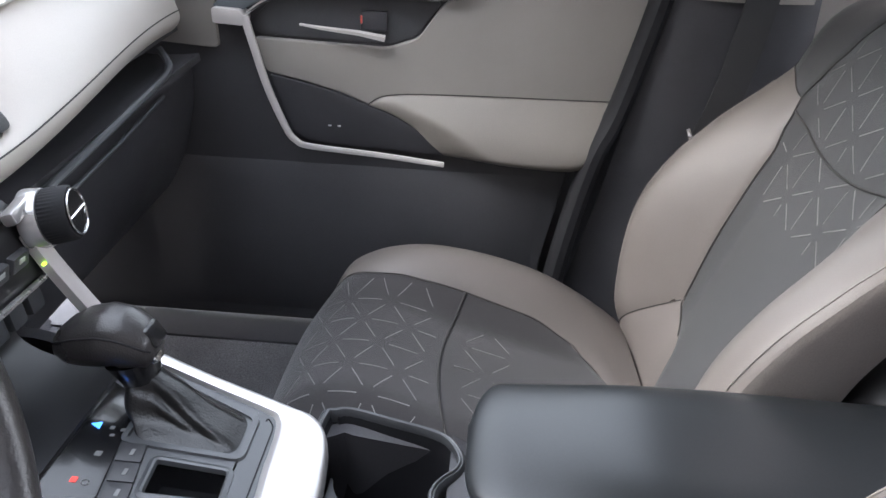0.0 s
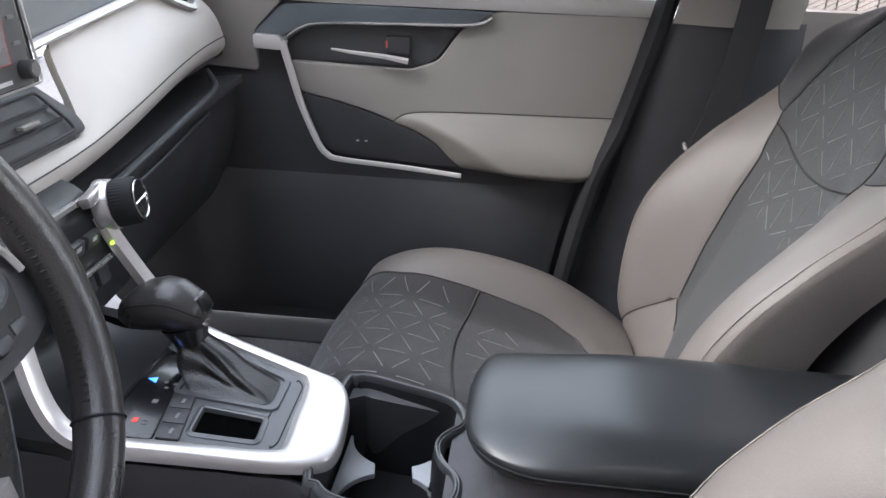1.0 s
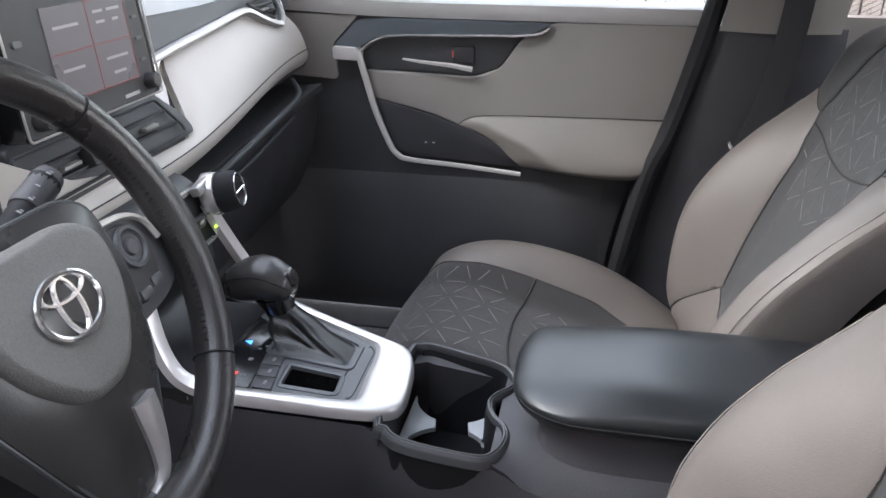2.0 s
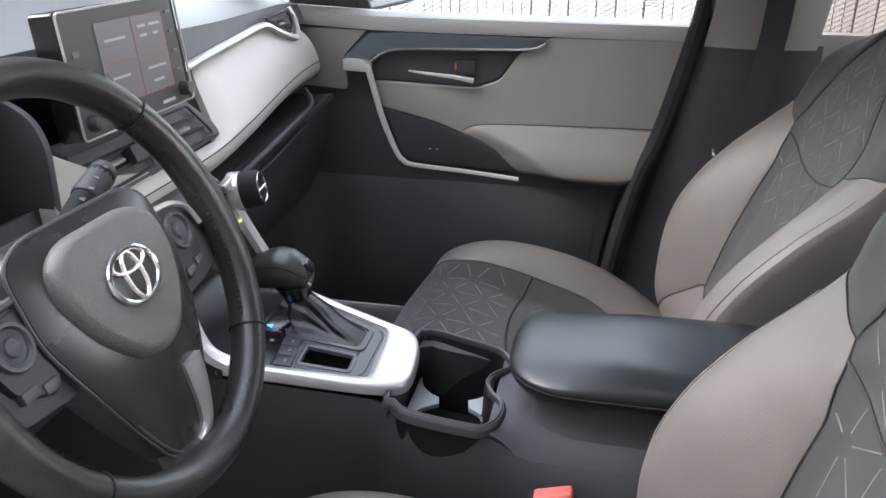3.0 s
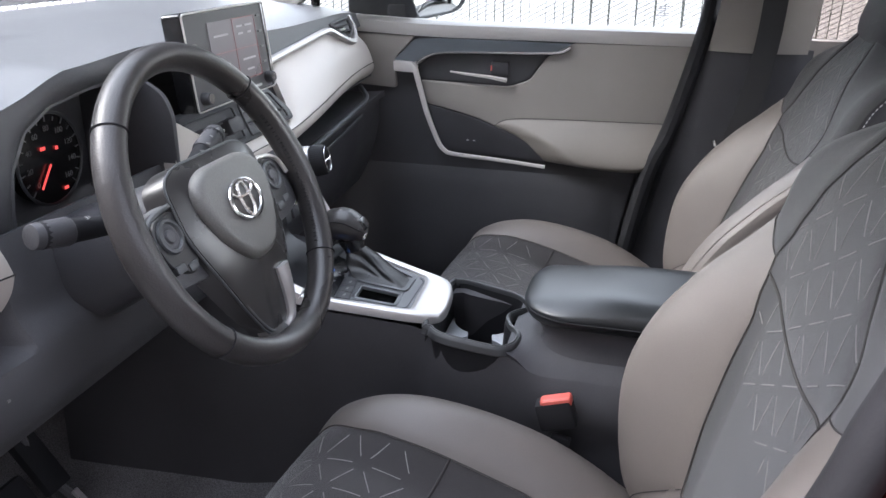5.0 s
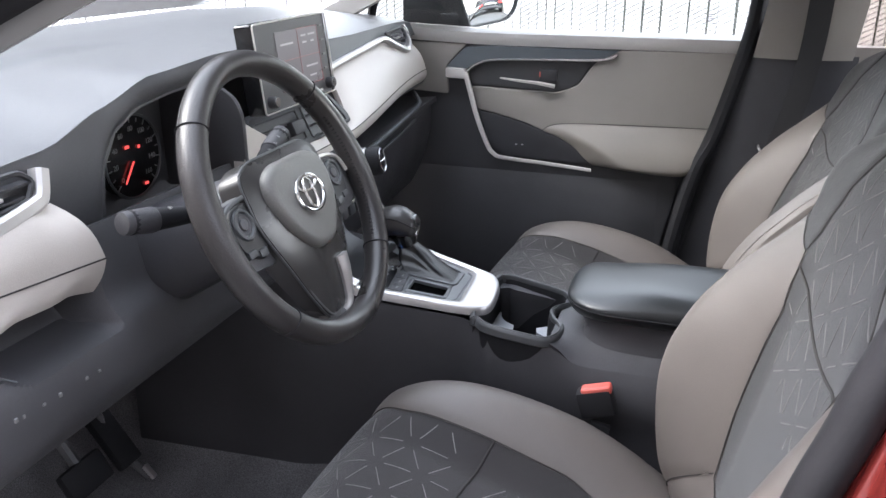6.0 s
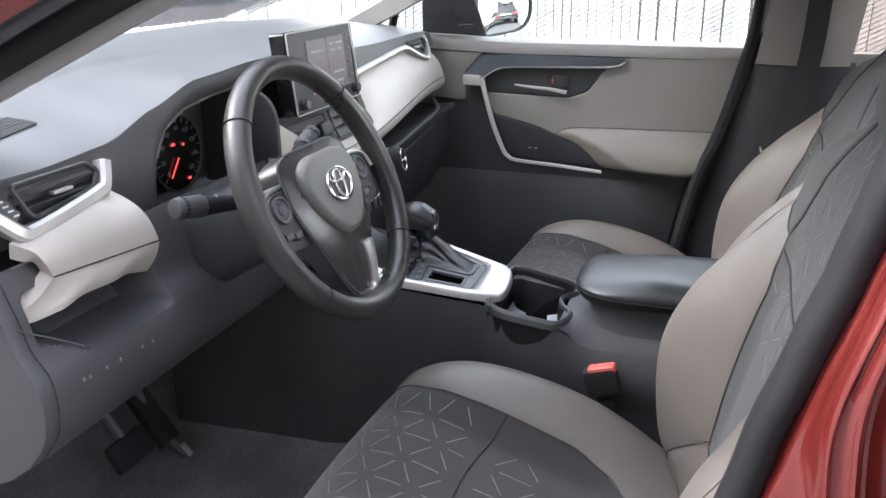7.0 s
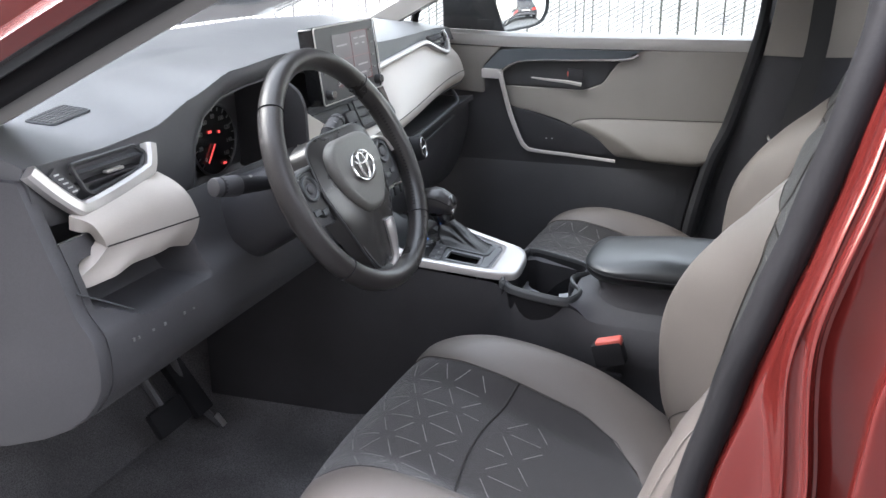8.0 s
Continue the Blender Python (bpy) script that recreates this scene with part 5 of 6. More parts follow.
slab(bm, lambda u, v: (poly(STK, v)[0], (1 - 2 * u) * (0.088 + 0.02 * v), poly(STK, v)[1]), 12, 40, 0.02)
part("stack_body", bm, DISPLAY, stack, "dark satin stack")
for z, h, x in ((0.944, 0.0060, -0.409), (0.876, 0.0035, -0.392)):
    bm = bmesh.new()
    box(bm, (x, 0, z), (0.006, 0.18, h), None, 0.001)
    part("silver_line", bm, SILVER, stack, "thin silver line")
for k in range(5):
    bm = bmesh.new()
    box(bm, (-0.398, -0.064 + 0.032 * k, 0.905), (0.008, 0.026, 0.016), euler(0, 12, 0), 0.002)
    b = part("climate_button", bm, BLACK, stack, "black climate key")
    bm = bmesh.new()
    box(bm, (-0.3935, -0.064 + 0.032 * k, 0.906), (0.001, 0.009, 0.005), euler(0, 12, 0))
    part("key_mark", bm, MARK, b)
for k in range(3):
    bm = bmesh.new()
    box(bm, (-0.399, 0.075 - 0.03 * k, 0.858), (0.010, 0.022, 0.020), euler(0, -10, 0), 0.003)
    part("socket_cover", bm, GREY_SATIN, stack, "grey socket cover")
bm = bmesh.new()
box(bm, (-0.386, 0.086, 0.893), (0.003, 0.010, 0.003), None, 0.001)
part("lamp", bm, GLOW_GREEN, stack, "green lamp")
for s in (1, -1):
    bm = bmesh.new()
    sweep(bm, curve_points([(-0.396, 0.086 * s, 0.925), (-0.388, 0.094 * s, 0.895), (-0.366, 0.112 * s, 0.835), (-0.345, 0.118 * s, 0.800), (-0.318, 0.117 * s, 0.785)], 6),
          [(-0.0095, -0.006), (0.0095, -0.006), (0.0095, 0.004), (0.004, 0.006), (-0.004, 0.006), (-0.0095, 0.004)], up=(1, 0, 0.5))
    part("silver_leg", bm, LIGHTENED_SILVER, stack, "silver leg beside the stack")
KA = Vector((0.96, 0.18, 0.20)).normalized()
KC = Vector((-0.374, 0.106, 0.934))
bm = bmesh.new()
cylinder(bm, KC - KA * 0.030, KC - KA * 0.012, 0.0295, 0.0275, n=36, bevel=0.003)
box(bm, KC - KA * 0.024 + Vector((-0.002, -0.022, 0.018)), (0.014, 0.036, 0.013), euler(10, -18, 0), 0.004)
part("knob_collar", bm, SILVER_BRIGHT, stack, "silver knob collar")
bm = bmesh.new()
e1 = KA.cross(Vector((0, 1, 0))).normalized()
e2 = KA.cross(e1)
loft(bm, [[KC + KA * h + (e1 * math.cos(t) + e2 * math.sin(t)) * (r + (0.0007 if (k % 2 and ribbed) else 0)) for k, t in enumerate([2 * math.pi * q / 88 for q in range(88)])]
          for h, r, ribbed in ((-0.012, 0.0250, 0), (-0.011, 0.0258, 1), (0.010, 0.0252, 1), (0.0128, 0.0236, 0))])
knob = part("temperature_knob", bm, RUBBER, stack, "ribbed black temperature knob")
bm = bmesh.new()
cylinder(bm, KC + KA * 0.0122, KC + KA * 0.0142, 0.021, n=36)
part("knob_face", bm, GLOSS, knob)
bm = bmesh.new()
sweep(bm, [KC + KA * 0.0145 + (e1 * math.cos(t) + e2 * math.sin(t)) * 0.021 for t in [2 * math.pi * k / 36 for k in range(36)]], ring(0.0012, 6), up=KA, closed=True)
sweep(bm, [KC + KA * 0.0147 + e2 * -0.02, KC + KA * 0.0147 + e2 * 0.02], ring(0.001, 4), up=KA)
part("knob_ring", bm, CHROME, knob)


# ---- centre console ----
console = thing("centre_console", "black centre console with silver surround and cup holders", "centre console", (-0.1, 0, 0.4))


def tilt_z(x):
    """Height of the tilted shifter plate."""
    return 0.741 + 0.125 * (-0.13 - x)


rim_z = lambda x: 0.725 - 0.12 * x
DECK_Z = ((0.0, 0.722), (0.05, 0.722), (0.12, 0.722), (0.75, 0.722))
NEAR_W = ((-0.78, 0.126), (-0.45, 0.119), (-0.345, 0.109), (-0.27, 0.0965), (-0.20, 0.086), (-0.15, 0.0795), (-0.128, 0.086), (-0.10, 0.101), (0.0, 0.102), (0.10, 0.104), (0.75, 0.110))
FAR_W = ((-0.78, 0.170), (-0.45, 0.165), (-0.368, 0.149), (-0.30, 0.134), (-0.244, 0.113), (-0.165, 0.0895), (-0.135, 0.088), (-0.115, 0.106), (0.0, 0.104), (0.10, 0.108), (0.75, 0.112))


for s in (1, -1):
    def side_wall(u, v, s=s):
        x = -0.78 + 1.53 * u
        lip = tilt_z(x) - 0.012 - 0.10 * smooth(-0.45, -0.75, x)
        top = lip + (rim_z(x) - 0.014 - lip) * smooth(-0.15, -0.11, x) if x < 0.0 else rim_z(0) - 0.014 - 0.024 * smooth(0.0, 0.05, x)
        y = interp(FAR_W if s > 0 else NEAR_W, x) - 0.003 + 0.020 * v ** 0.7 + 0.012 * math.sin(math.pi * min(v * 3, 1)) * smooth(0.0, 0.1, x)
        return (x, s * y, top - (top - 0.40) * v)
    bm = bmesh.new()
    slab(bm, flipped(side_wall) if s < 0 else side_wall, 90, 20, 0.012)
    part("console_side", bm, CONSOLE, console, "black console side")
bm = bmesh.new()
slab(bm, lambda u, v: (-0.003 + 0.75 * u, 0.002 + (2 * v - 1) * 0.101, interp(DECK_Z, -0.003 + 0.75 * u) + 0.006 * (1 - (2 * v - 1) ** 4) * smooth(0, 0.06, u) - 0.002 - 0.036 * abs(2 * v - 1) ** 4 * smooth(0.0, 0.07, u)), 40, 24, 0.01)
part("rear_deck", bm, CONSOLE, console, "black console deck")

# cup holder
RIM = [(-0.133, 0.082), (-0.122, 0.103), (-0.104, 0.109), (-0.066, 0.104), (-0.025, 0.098), (-0.004, 0.088), (0.008, 0.065), (0.006, 0.047), (-0.006, 0.031), (-0.014, 0.015), (-0.014, -0.002),
       (-0.007, -0.019), (0.005, -0.032), (0.011, -0.050), (0.008, -0.074), (-0.003, -0.094), (-0.018, -0.101), (-0.056, -0.103), (-0.090, -0.102), (-0.109, -0.097), (-0.121, -0.086), (-0.133, -0.070)]
rim2 = [tuple(p)[:2] for p in curve_points([(x, y, 0) for x, y in RIM], 3, closed=True)]
bm = bmesh.new()
sweep(bm, [(x, y, rim_z(x)) for x, y in rim2], [(-0.0060, -0.012), (-0.0048, -0.004), (-0.0042, -0.002), (-0.0012, 0.0012), (0.0003, 0.0005), (0.0016, 0.0024), (0.0034, 0.0020), (0.0046, -0.0005), (0.0050, -0.010), (0.003, -0.014), (-0.0042, -0.014)], closed=True)
part("cup_rim", bm, RIM_GREY, console, "dark grey raised cup holder rim")


def well_ring(inset, z, rise=1.0):
    """The rim's outline drawn inwards by inset, at height z."""
    out = []
    for k, (x, y) in enumerate(rim2):
        a, b = rim2[(k - 3) % len(rim2)], rim2[(k + 3) % len(rim2)]
        d = Vector((b[0] - a[0], b[1] - a[1])).normalized()
        out.append((x + d.y * inset, y - d.x * inset, z + (rim_z(x) - 0.725) * rise))
    return out


bm = bmesh.new()
loft(bm, [well_ring(0.0, 0.600, 0.0), well_ring(0.0, 0.714), well_ring(0.0045, 0.720), well_ring(0.0065, 0.712), well_ring(0.0075, 0.690, 0.6), well_ring(0.0095, 0.640, 0.2), well_ring(0.011, 0.612, 0.0)])
part("cup_well", bm, WELL, console, "black cup holder well")
# two round cups: the ledges between them follow both circles
FAR_CUP, NEAR_CUP, CUP_R = Vector((-0.066, 0.074)), Vector((-0.063, -0.042)), 0.053


def arc(c, a0, a1, n=9):
    return [(c.x + CUP_R * math.cos(radians(a0 + (a1 - a0) * k / n)), c.y + CUP_R * math.sin(radians(a0 + (a1 - a0) * k / n))) for k in range(n + 1)]


for name, out in (("front", [(-0.122, 0.070)] + arc(FAR_CUP, 185, 248) + arc(NEAR_CUP, 112, 172) + [(-0.123, -0.048)]), ("rear", [(-0.0225, -0.010)] + arc(NEAR_CUP, 34, 66) + arc(FAR_CUP, 293, 318) + [(-0.0235, 0.036)])):
    bm = bmesh.new()
    prism(bm, out, lambda a, b, c: (a, b, 0.674 + c), 0.007, 0.0015)
    part("cup_divider", bm, LEDGE, console, "grey ledge between the two cups")

top_plane = lambda a, b, c: (a, b, tilt_z(a) + c)
# silver surround: one U-shaped moulding, (inner x, inner y, outer x, outer y) round the shifter plate
SURROUND = ((-0.330, 0.122, -0.336, 0.139), (-0.300, 0.114, -0.306, 0.132), (-0.238, 0.093, -0.244, 0.110), (-0.192, 0.0775, -0.165, 0.086), (-0.176, 0.069, -0.138, 0.076), (-0.1705, 0.045, -0.123, 0.050),
            (-0.169, 0.0, -0.1155, 0.0), (-0.1665, -0.034, -0.1145, -0.040), (-0.168, -0.0525, -0.125, -0.062), (-0.186, -0.0605, -0.160, -0.0745), (-0.216, -0.066, -0.212, -0.0825), (-0.274, -0.075, -0.270, -0.0915), (-0.350, -0.090, -0.345, -0.104))
in_line = curve_points([(a, b, 0) for a, b, _, _ in SURROUND], 6)
out_line = curve_points([(c, d, 0) for _, _, c, d in SURROUND], 6)


def surround(u, v):
    t = u * (len(in_line) - 1)
    i = min(int(t), len(in_line) - 2)
    p, q = in_line[i].lerp(in_line[i + 1], t - i), out_line[i].lerp(out_line[i + 1], t - i)
    d = q - p
    if v < 0.2:
        k = v / 0.2
        m = p + d * 0.17 * k
        return (m.x, m.y, tilt_z(m.x) + 0.001 + 0.0055 * k)
    if v < 0.7:
        k = (v - 0.2) / 0.5
        m = p + d * (0.17 + 0.80 * k)
        return (m.x, m.y, tilt_z(m.x) + 0.0065 + 0.002 * math.sin(k * math.pi * 0.75))
    k = (v - 0.7) / 0.3
    m = q + d.normalized() * 0.004 * math.sin(k * math.pi / 2)
    return (m.x - d.x * 0.03 * (1 - min(k * 4, 1)), m.y - d.y * 0.03 * (1 - min(k * 4, 1)), tilt_z(m.x) + 0.0076 - 0.014 * k ** 1.7)


bm = bmesh.new()
slab(bm, surround, 144, 20, 0.004)
part("silver_surround", bm, SILVER_BRIGHT, console, "bright silver surround with a broad rear bar")

# shifter plate in pieces round the small tray
TRAY = [(-0.260, -0.010), (-0.192, -0.009), (-0.189, -0.050), (-0.257, -0.057)]
for outline in ([(-0.192, 0.080), (-0.167, 0.066), (-0.164, -0.052), (-0.189, -0.060)], [(-0.189, -0.050), (-0.189, -0.064), (-0.256, -0.074), (-0.257, -0.057)],
                [(-0.260, -0.010), (-0.257, -0.057), (-0.256, -0.074), (-0.36, -0.092), (-0.36, 0.130), (-0.260, 0.100)], [(-0.260, -0.010), (-0.260, 0.101), (-0.192, 0.080), (-0.192, -0.009)]):
    bm = bmesh.new()
    prism(bm, outline, lambda a, b, c: top_plane(a, b, c - 0.010), 0.012)
    part("switch_plate", bm, PLATE, console, "satin grey shifter plate")
bm = bmesh.new()
sweep(bm, [top_plane(a, b, 0.002) for a, b in rounded([(-0.1815, 0.070), (-0.1725, 0.058), (-0.1705, -0.044), (-0.176, -0.0555)], 0.006)], ring(0.0009, 5))
part("plate_groove", bm, RUBBER, console, "dark joint line round the plate")
bm = bmesh.new()
sweep(bm, [top_plane(a, b, 0.0025) for a, b in rounded(TRAY, 0.007)], [(-0.0035, -0.004), (0.0035, -0.004), (0.003, 0.001), (0.001, 0.002), (-0.003, 0.0005)], closed=True)
tray = part("tray_rim", bm, PLATE, console, "grey tray rim")
bm = bmesh.new()
tr = rounded(TRAY, 0.007)
hi, lo = [bm.verts.new(top_plane(a, b, 0.001)) for a, b in tr], [bm.verts.new(top_plane(-0.2245 + (a + 0.2245) * 0.94, -0.0315 + (b + 0.0315) * 0.94, -0.028)) for a, b in tr]
for k in range(len(tr)):
    bm.faces.new((hi[k], hi[(k + 1) % len(tr)], lo[(k + 1) % len(tr)], lo[k]))
bm.faces.new(lo)
part("tray", bm, GLOSS, console, "shallow black tray")
for k in range(5):
    bm = bmesh.new()
    box(bm, top_plane(-0.245 + 0.011 * k, -0.036 - 0.004 * (k % 2), -0.0265), (0.0018, 0.016, 0.002), euler(0, 0, 20 if k % 2 else -25))
    part("tray_rib", bm, PLATE, tray)
bm = bmesh.new()
prism(bm, rounded([(-0.352, -0.086), (-0.284, -0.0755), (-0.2945, 0.002), (-0.300, 0.060), (-0.345, 0.085)], 0.005), lambda a, b, c: top_plane(a, b, c + 0.002), 0.0022, 0.0006)
gloss = part("gear_display", bm, GLOSS, console, "gloss black gear display")
bm = bmesh.new()
sweep(bm, [top_plane(-0.347, -0.046, 0.0048), top_plane(-0.340, 0.072, 0.0048)], ring(0.0011, 5))
part("edge_line", bm, SILVER, gloss, "thin bright edge line")
bm = bmesh.new()
sweep(bm, [top_plane(-0.350, -0.080, 0.0048), top_plane(-0.349, 0.010, 0.0048)], ring(0.0006, 5))
part("edge_line", bm, FAINT, gloss)
bm = bmesh.new()
prism(bm, [(-0.327, 0.0145), (-0.319, 0.019), (-0.318, 0.010)], lambda a, b, c: top_plane(a, b, c + 0.0044), 0.0008)
part("gear_lamp", bm, GLOW_BLUE, gloss, "blue gear lamp")
for a, b, w in ((-0.308, 0.0145, 0.004), (-0.298, 0.014, 0.004), (-0.304, 0.005, 0.003)):
    bm = bmesh.new()
    box(bm, top_plane(a, b, 0.0046), (0.004, w, 0.0006))
    part("gear_mark", bm, FAINT, gloss)
bm = bmesh.new()
box(bm, top_plane(-0.310, -0.054, 0.0046), (0.0055, 0.006, 0.0006))
part("brake_lamp", bm, GLOW_RED, gloss, "red parking brake lamp")
bm = bmesh.new()
sweep(bm, [top_plane(-0.300 + 0.003 * math.cos(t), -0.055 + 0.003 * math.sin(t), 0.0046) for t in [math.pi * k / 6 for k in range(12)]], ring(0.0005, 4), closed=True)
part("brake_mark", bm, FAINT, gloss)
bm = bmesh.new()
box(bm, top_plane(-0.305, -0.020, 0.0046), (0.006, 0.006, 0.0006))
part("brake_mark", bm, FAINT, gloss)
for k in range(3):
    y0, y1 = -0.0735 + 0.0243 * k, -0.0735 + 0.0243 * (k + 1) - 0.0012
    sk = lambda y: -0.2935 - 0.158 * (y + 0.001)
    bm = bmesh.new()
    prism(bm, rounded([(sk(y0) + 0.0006, y0), (sk(y0) + 0.0225, y0 + 0.003), (sk(y1) + 0.0225, y1 + 0.003), (sk(y1) + 0.0006, y1)], 0.0015), lambda a, b, c: top_plane(a, b, c + 0.002), 0.0035, 0.0008)
    key = part("mode_button", bm, KEY_GREY, console, "dark grey mode button")
    bm = bmesh.new()
    box(bm, top_plane(sk(y0) + 0.0115, (y0 + y1) / 2 + 0.001, 0.0058), (0.0035, 0.008, 0.0006))
    part("key_mark", bm, FAINT, key)

# gear lever
lever = thing("gear_lever", "black leather gear lever with stitched boot", "gear lever", (-0.225, 0.03, 0.76))


def oval(c, ax, side, up, a, b, n=20, power=0.8):
    return [Vector(c) + Vector(side) * a * math.copysign(abs(math.cos(t)) ** power, math.cos(t)) + Vector(up) * b * math.copysign(abs(math.sin(t)) ** power, math.sin(t)) for t in [2 * math.pi * k / n for k in range(n)]]


BOOT_BASE = ((-0.292, 0.106), (-0.196, 0.064), (-0.195, 0.009), (-0.292, 0.006))


def boot_point(a, t):
    """The boot's skin: a round it from the rear, t up from the plate to the neck."""
    c, s = math.cos(a), math.sin(a)
    p, q = math.copysign(abs(c) ** 0.4, c), math.copysign(abs(s) ** 0.4, s)
    u, v = (p + 1) / 2, (q + 1) / 2
    far, near = Vector(BOOT_BASE[0]).lerp(Vector(BOOT_BASE[1]), u), Vector(BOOT_BASE[3]).lerp(Vector(BOOT_BASE[2]), u)
    base = near.lerp(far, v)
    neck = Vector((-0.297 + 0.0165 * c, 0.055 + 0.0155 * s))
    rear = smooth(0.2, 1.0, c)
    k = rear * (0.15 * t + 0.85 * t ** 0.92) + (1 - rear) * (1 - (1 - t) ** 2.6)
    x, y = base.lerp(neck, k)
    fold = 0.0022 * math.sin(9 * t + 2.2 * math.sin(a) + 1.3 * math.cos(2 * a)) * smooth(0.0, 0.2, t) * smooth(1.0, 0.7, t) * (1 - 0.6 * rear)
    crease = -0.0035 * math.exp(-((abs(a if a < math.pi else a - 2 * math.pi) - 0.85) / 0.16) ** 2) * math.sin(math.pi * t)
    z = tilt_z(base.x) + 0.003 + (0.806 - tilt_z(base.x) - 0.003) * t
    return Vector((x + (fold + crease) * c, y + (fold + crease) * s, z + 0.5 * fold + crease))


bm = bmesh.new()
loft(bm, [[boot_point(2 * math.pi * i / 64, k / 30) for i in range(64)] for k in range(31)])
boot = part("gear_boot", bm, BOOT, lever, "creased leather boot", sharp=80)
bm = bmesh.new()
sweep(bm, [top_plane(a, b, 0.003) for a, b in rounded([BOOT_BASE[0], (-0.190, 0.064), (-0.189, 0.006), (-0.295, 0.003)], 0.008)], [(-0.004, -0.003), (0.004, -0.003), (0.003, 0.0015), (-0.003, 0.0015)], closed=True)
part("boot_ring", bm, PLATE, lever, "grey boot ring")
for a in (0.35, 0.62):
    bm = bmesh.new()
    sweep(bm, [boot_point(a, 0.04 + 0.9 * k / 24) + Vector((0.0008, 0.0004, 0.0008)) for k in range(25)], ring(0.0007, 5))
    part("flap_seam", bm, SEAM, boot, "raised stitched seam")
GRIP = ((-0.372, 0.826, 0.006, 0.006), (-0.368, 0.827, 0.017, 0.015), (-0.358, 0.829, 0.024, 0.023), (-0.342, 0.833, 0.0285, 0.0285), (-0.322, 0.836, 0.0295, 0.031),
        (-0.305, 0.835, 0.0285, 0.0295), (-0.291, 0.831, 0.0255, 0.0255), (-0.281, 0.828, 0.022, 0.020), (-0.275, 0.826, 0.013, 0.011))


def grip_point(row, t):
    x, z, a, b = row
    c, s = math.cos(t), math.sin(t)
    up = s > 0
    return Vector((x + 0.12 * b * s, 0.058 + 0.02 * (-0.32 - x) + a * math.copysign(abs(c) ** 0.8, c) * (1 if up else 1 - 0.25 * abs(s)), z + b * math.copysign(abs(s) ** (0.8 if up else 0.95), s) * (1.02 if up else 0.92)))


bm = bmesh.new()
fine_grip = [[interp([(GRIP[i][0], GRIP[i][j]) for i in range(len(GRIP))], x) for j in range(4)] for x in [-0.372 + 0.097 * (0.5 - 0.5 * math.cos(math.pi * k / 30)) for k in range(31)]]
loft(bm, [[grip_point(row, 2 * math.pi * k / 36) for k in range(36)] for row in fine_grip])
grip = part("gear_knob", bm, BLACK_LEATHER, lever, "black leather gear knob", sharp=60)
bm = bmesh.new()
ax = Vector((-0.25, 0.02, 0.97)).normalized()
loft(bm, [oval(c, ax, (0, 1, 0), ax.cross(Vector((0, 1, 0))) * -1, a, b, 24, 0.9) for c, a, b in (((-0.293, 0.055, 0.796), 0.0165, 0.0175), ((-0.297, 0.056, 0.806), 0.0190, 0.0215), ((-0.301, 0.057, 0.816), 0.0215, 0.026))])
part("knob_neck", bm, GLOSS, grip, "dark collar under the knob")
for s in (1, -1):
    bm = bmesh.new()
    sweep(bm, [grip_point(row, 0.42 if s > 0 else math.pi - 0.42) + Vector((0, 0.0003 * s, 0)) for row in fine_grip[4:-3]], ring(0.0010, 6))
    part("knob_seam", bm, RUBBER, grip)
bm = bmesh.new()
box(bm, (-0.2805, 0.059, 0.842), (0.013, 0.026, 0.022), euler(0, -32, 0), 0.006, 3)
part("shift_button", bm, GLOSS, grip, "gloss black release button")
bm = bmesh.new()
box(bm, (-0.2745, 0.0515, 0.8235), (0.006, 0.015, 0.0065), euler(0, -25, 0), 0.0015)
part("chrome_tab", bm, CHROME, grip, "small chrome tab")

# armrest box
rest = thing("console_armrest", "black vinyl armrest lid on the console box", "armrest", (0.2, 0, 0.70))
LID_X0, LID_LEN = 0.012, 0.46


def lid_width(x, far):
    """Half width of the lid: a tight corner on the far side, a long curve on the near one."""
    d, p = (min((x - LID_X0) / 0.036, 1), 2.4) if far else (min((x - LID_X0) / 0.090, 1), 2.3)
    return max((0.112 if far else 0.094) * max(1 - (1 - d) ** p, 0.0) ** (1 / p), 0.05 if far else 0.012)


def lid_ring(x):
    edge = max(1 - (1 - min((x - LID_X0) / 0.040, 1)) ** 2.0, 0.0) ** 0.5
    top = 0.808 - 0.018 * smooth(0.18, 0.0, x)
    out = []
    for q in range(48):
        a = 2 * math.pi * q / 48
        ca, sa = math.cos(a), math.sin(a)
        w = lid_width(x, ca > 0)
        y = w * math.copysign(abs(ca) ** 0.55, ca)
        z = 0.776 + ((top - 0.776) * edge if sa > 0 else 0.030 * edge) * math.copysign(abs(sa) ** (0.66 if sa > 0 else 0.9), sa)
        out.append((x, y * (1 - 0.16 * max(-sa, 0)), z + 0.0010 * math.sin(30 * y + 20 * x) * (sa > 0.3)))
    return out


bm = bmesh.new()
loft(bm, [lid_ring(LID_X0 + 0.0004 + LID_LEN * (k / 44) ** 2.0) for k in range(45)])
lid = part("armrest_lid", bm, LID_LEATHER, rest, "padded black vinyl lid", sharp=60)
for s in (-1, 1):
    bm = bmesh.new()
    sweep(bm, [Vector((x, s * (lid_width(x, s > 0) + 0.0003), 0.7765)) for x in [LID_X0 + 0.012 + 0.43 * (k / 40) ** 1.5 for k in range(41)]], ring(0.0010, 6))
    part("lid_seam", bm, RUBBER, lid)
bm = bmesh.new()
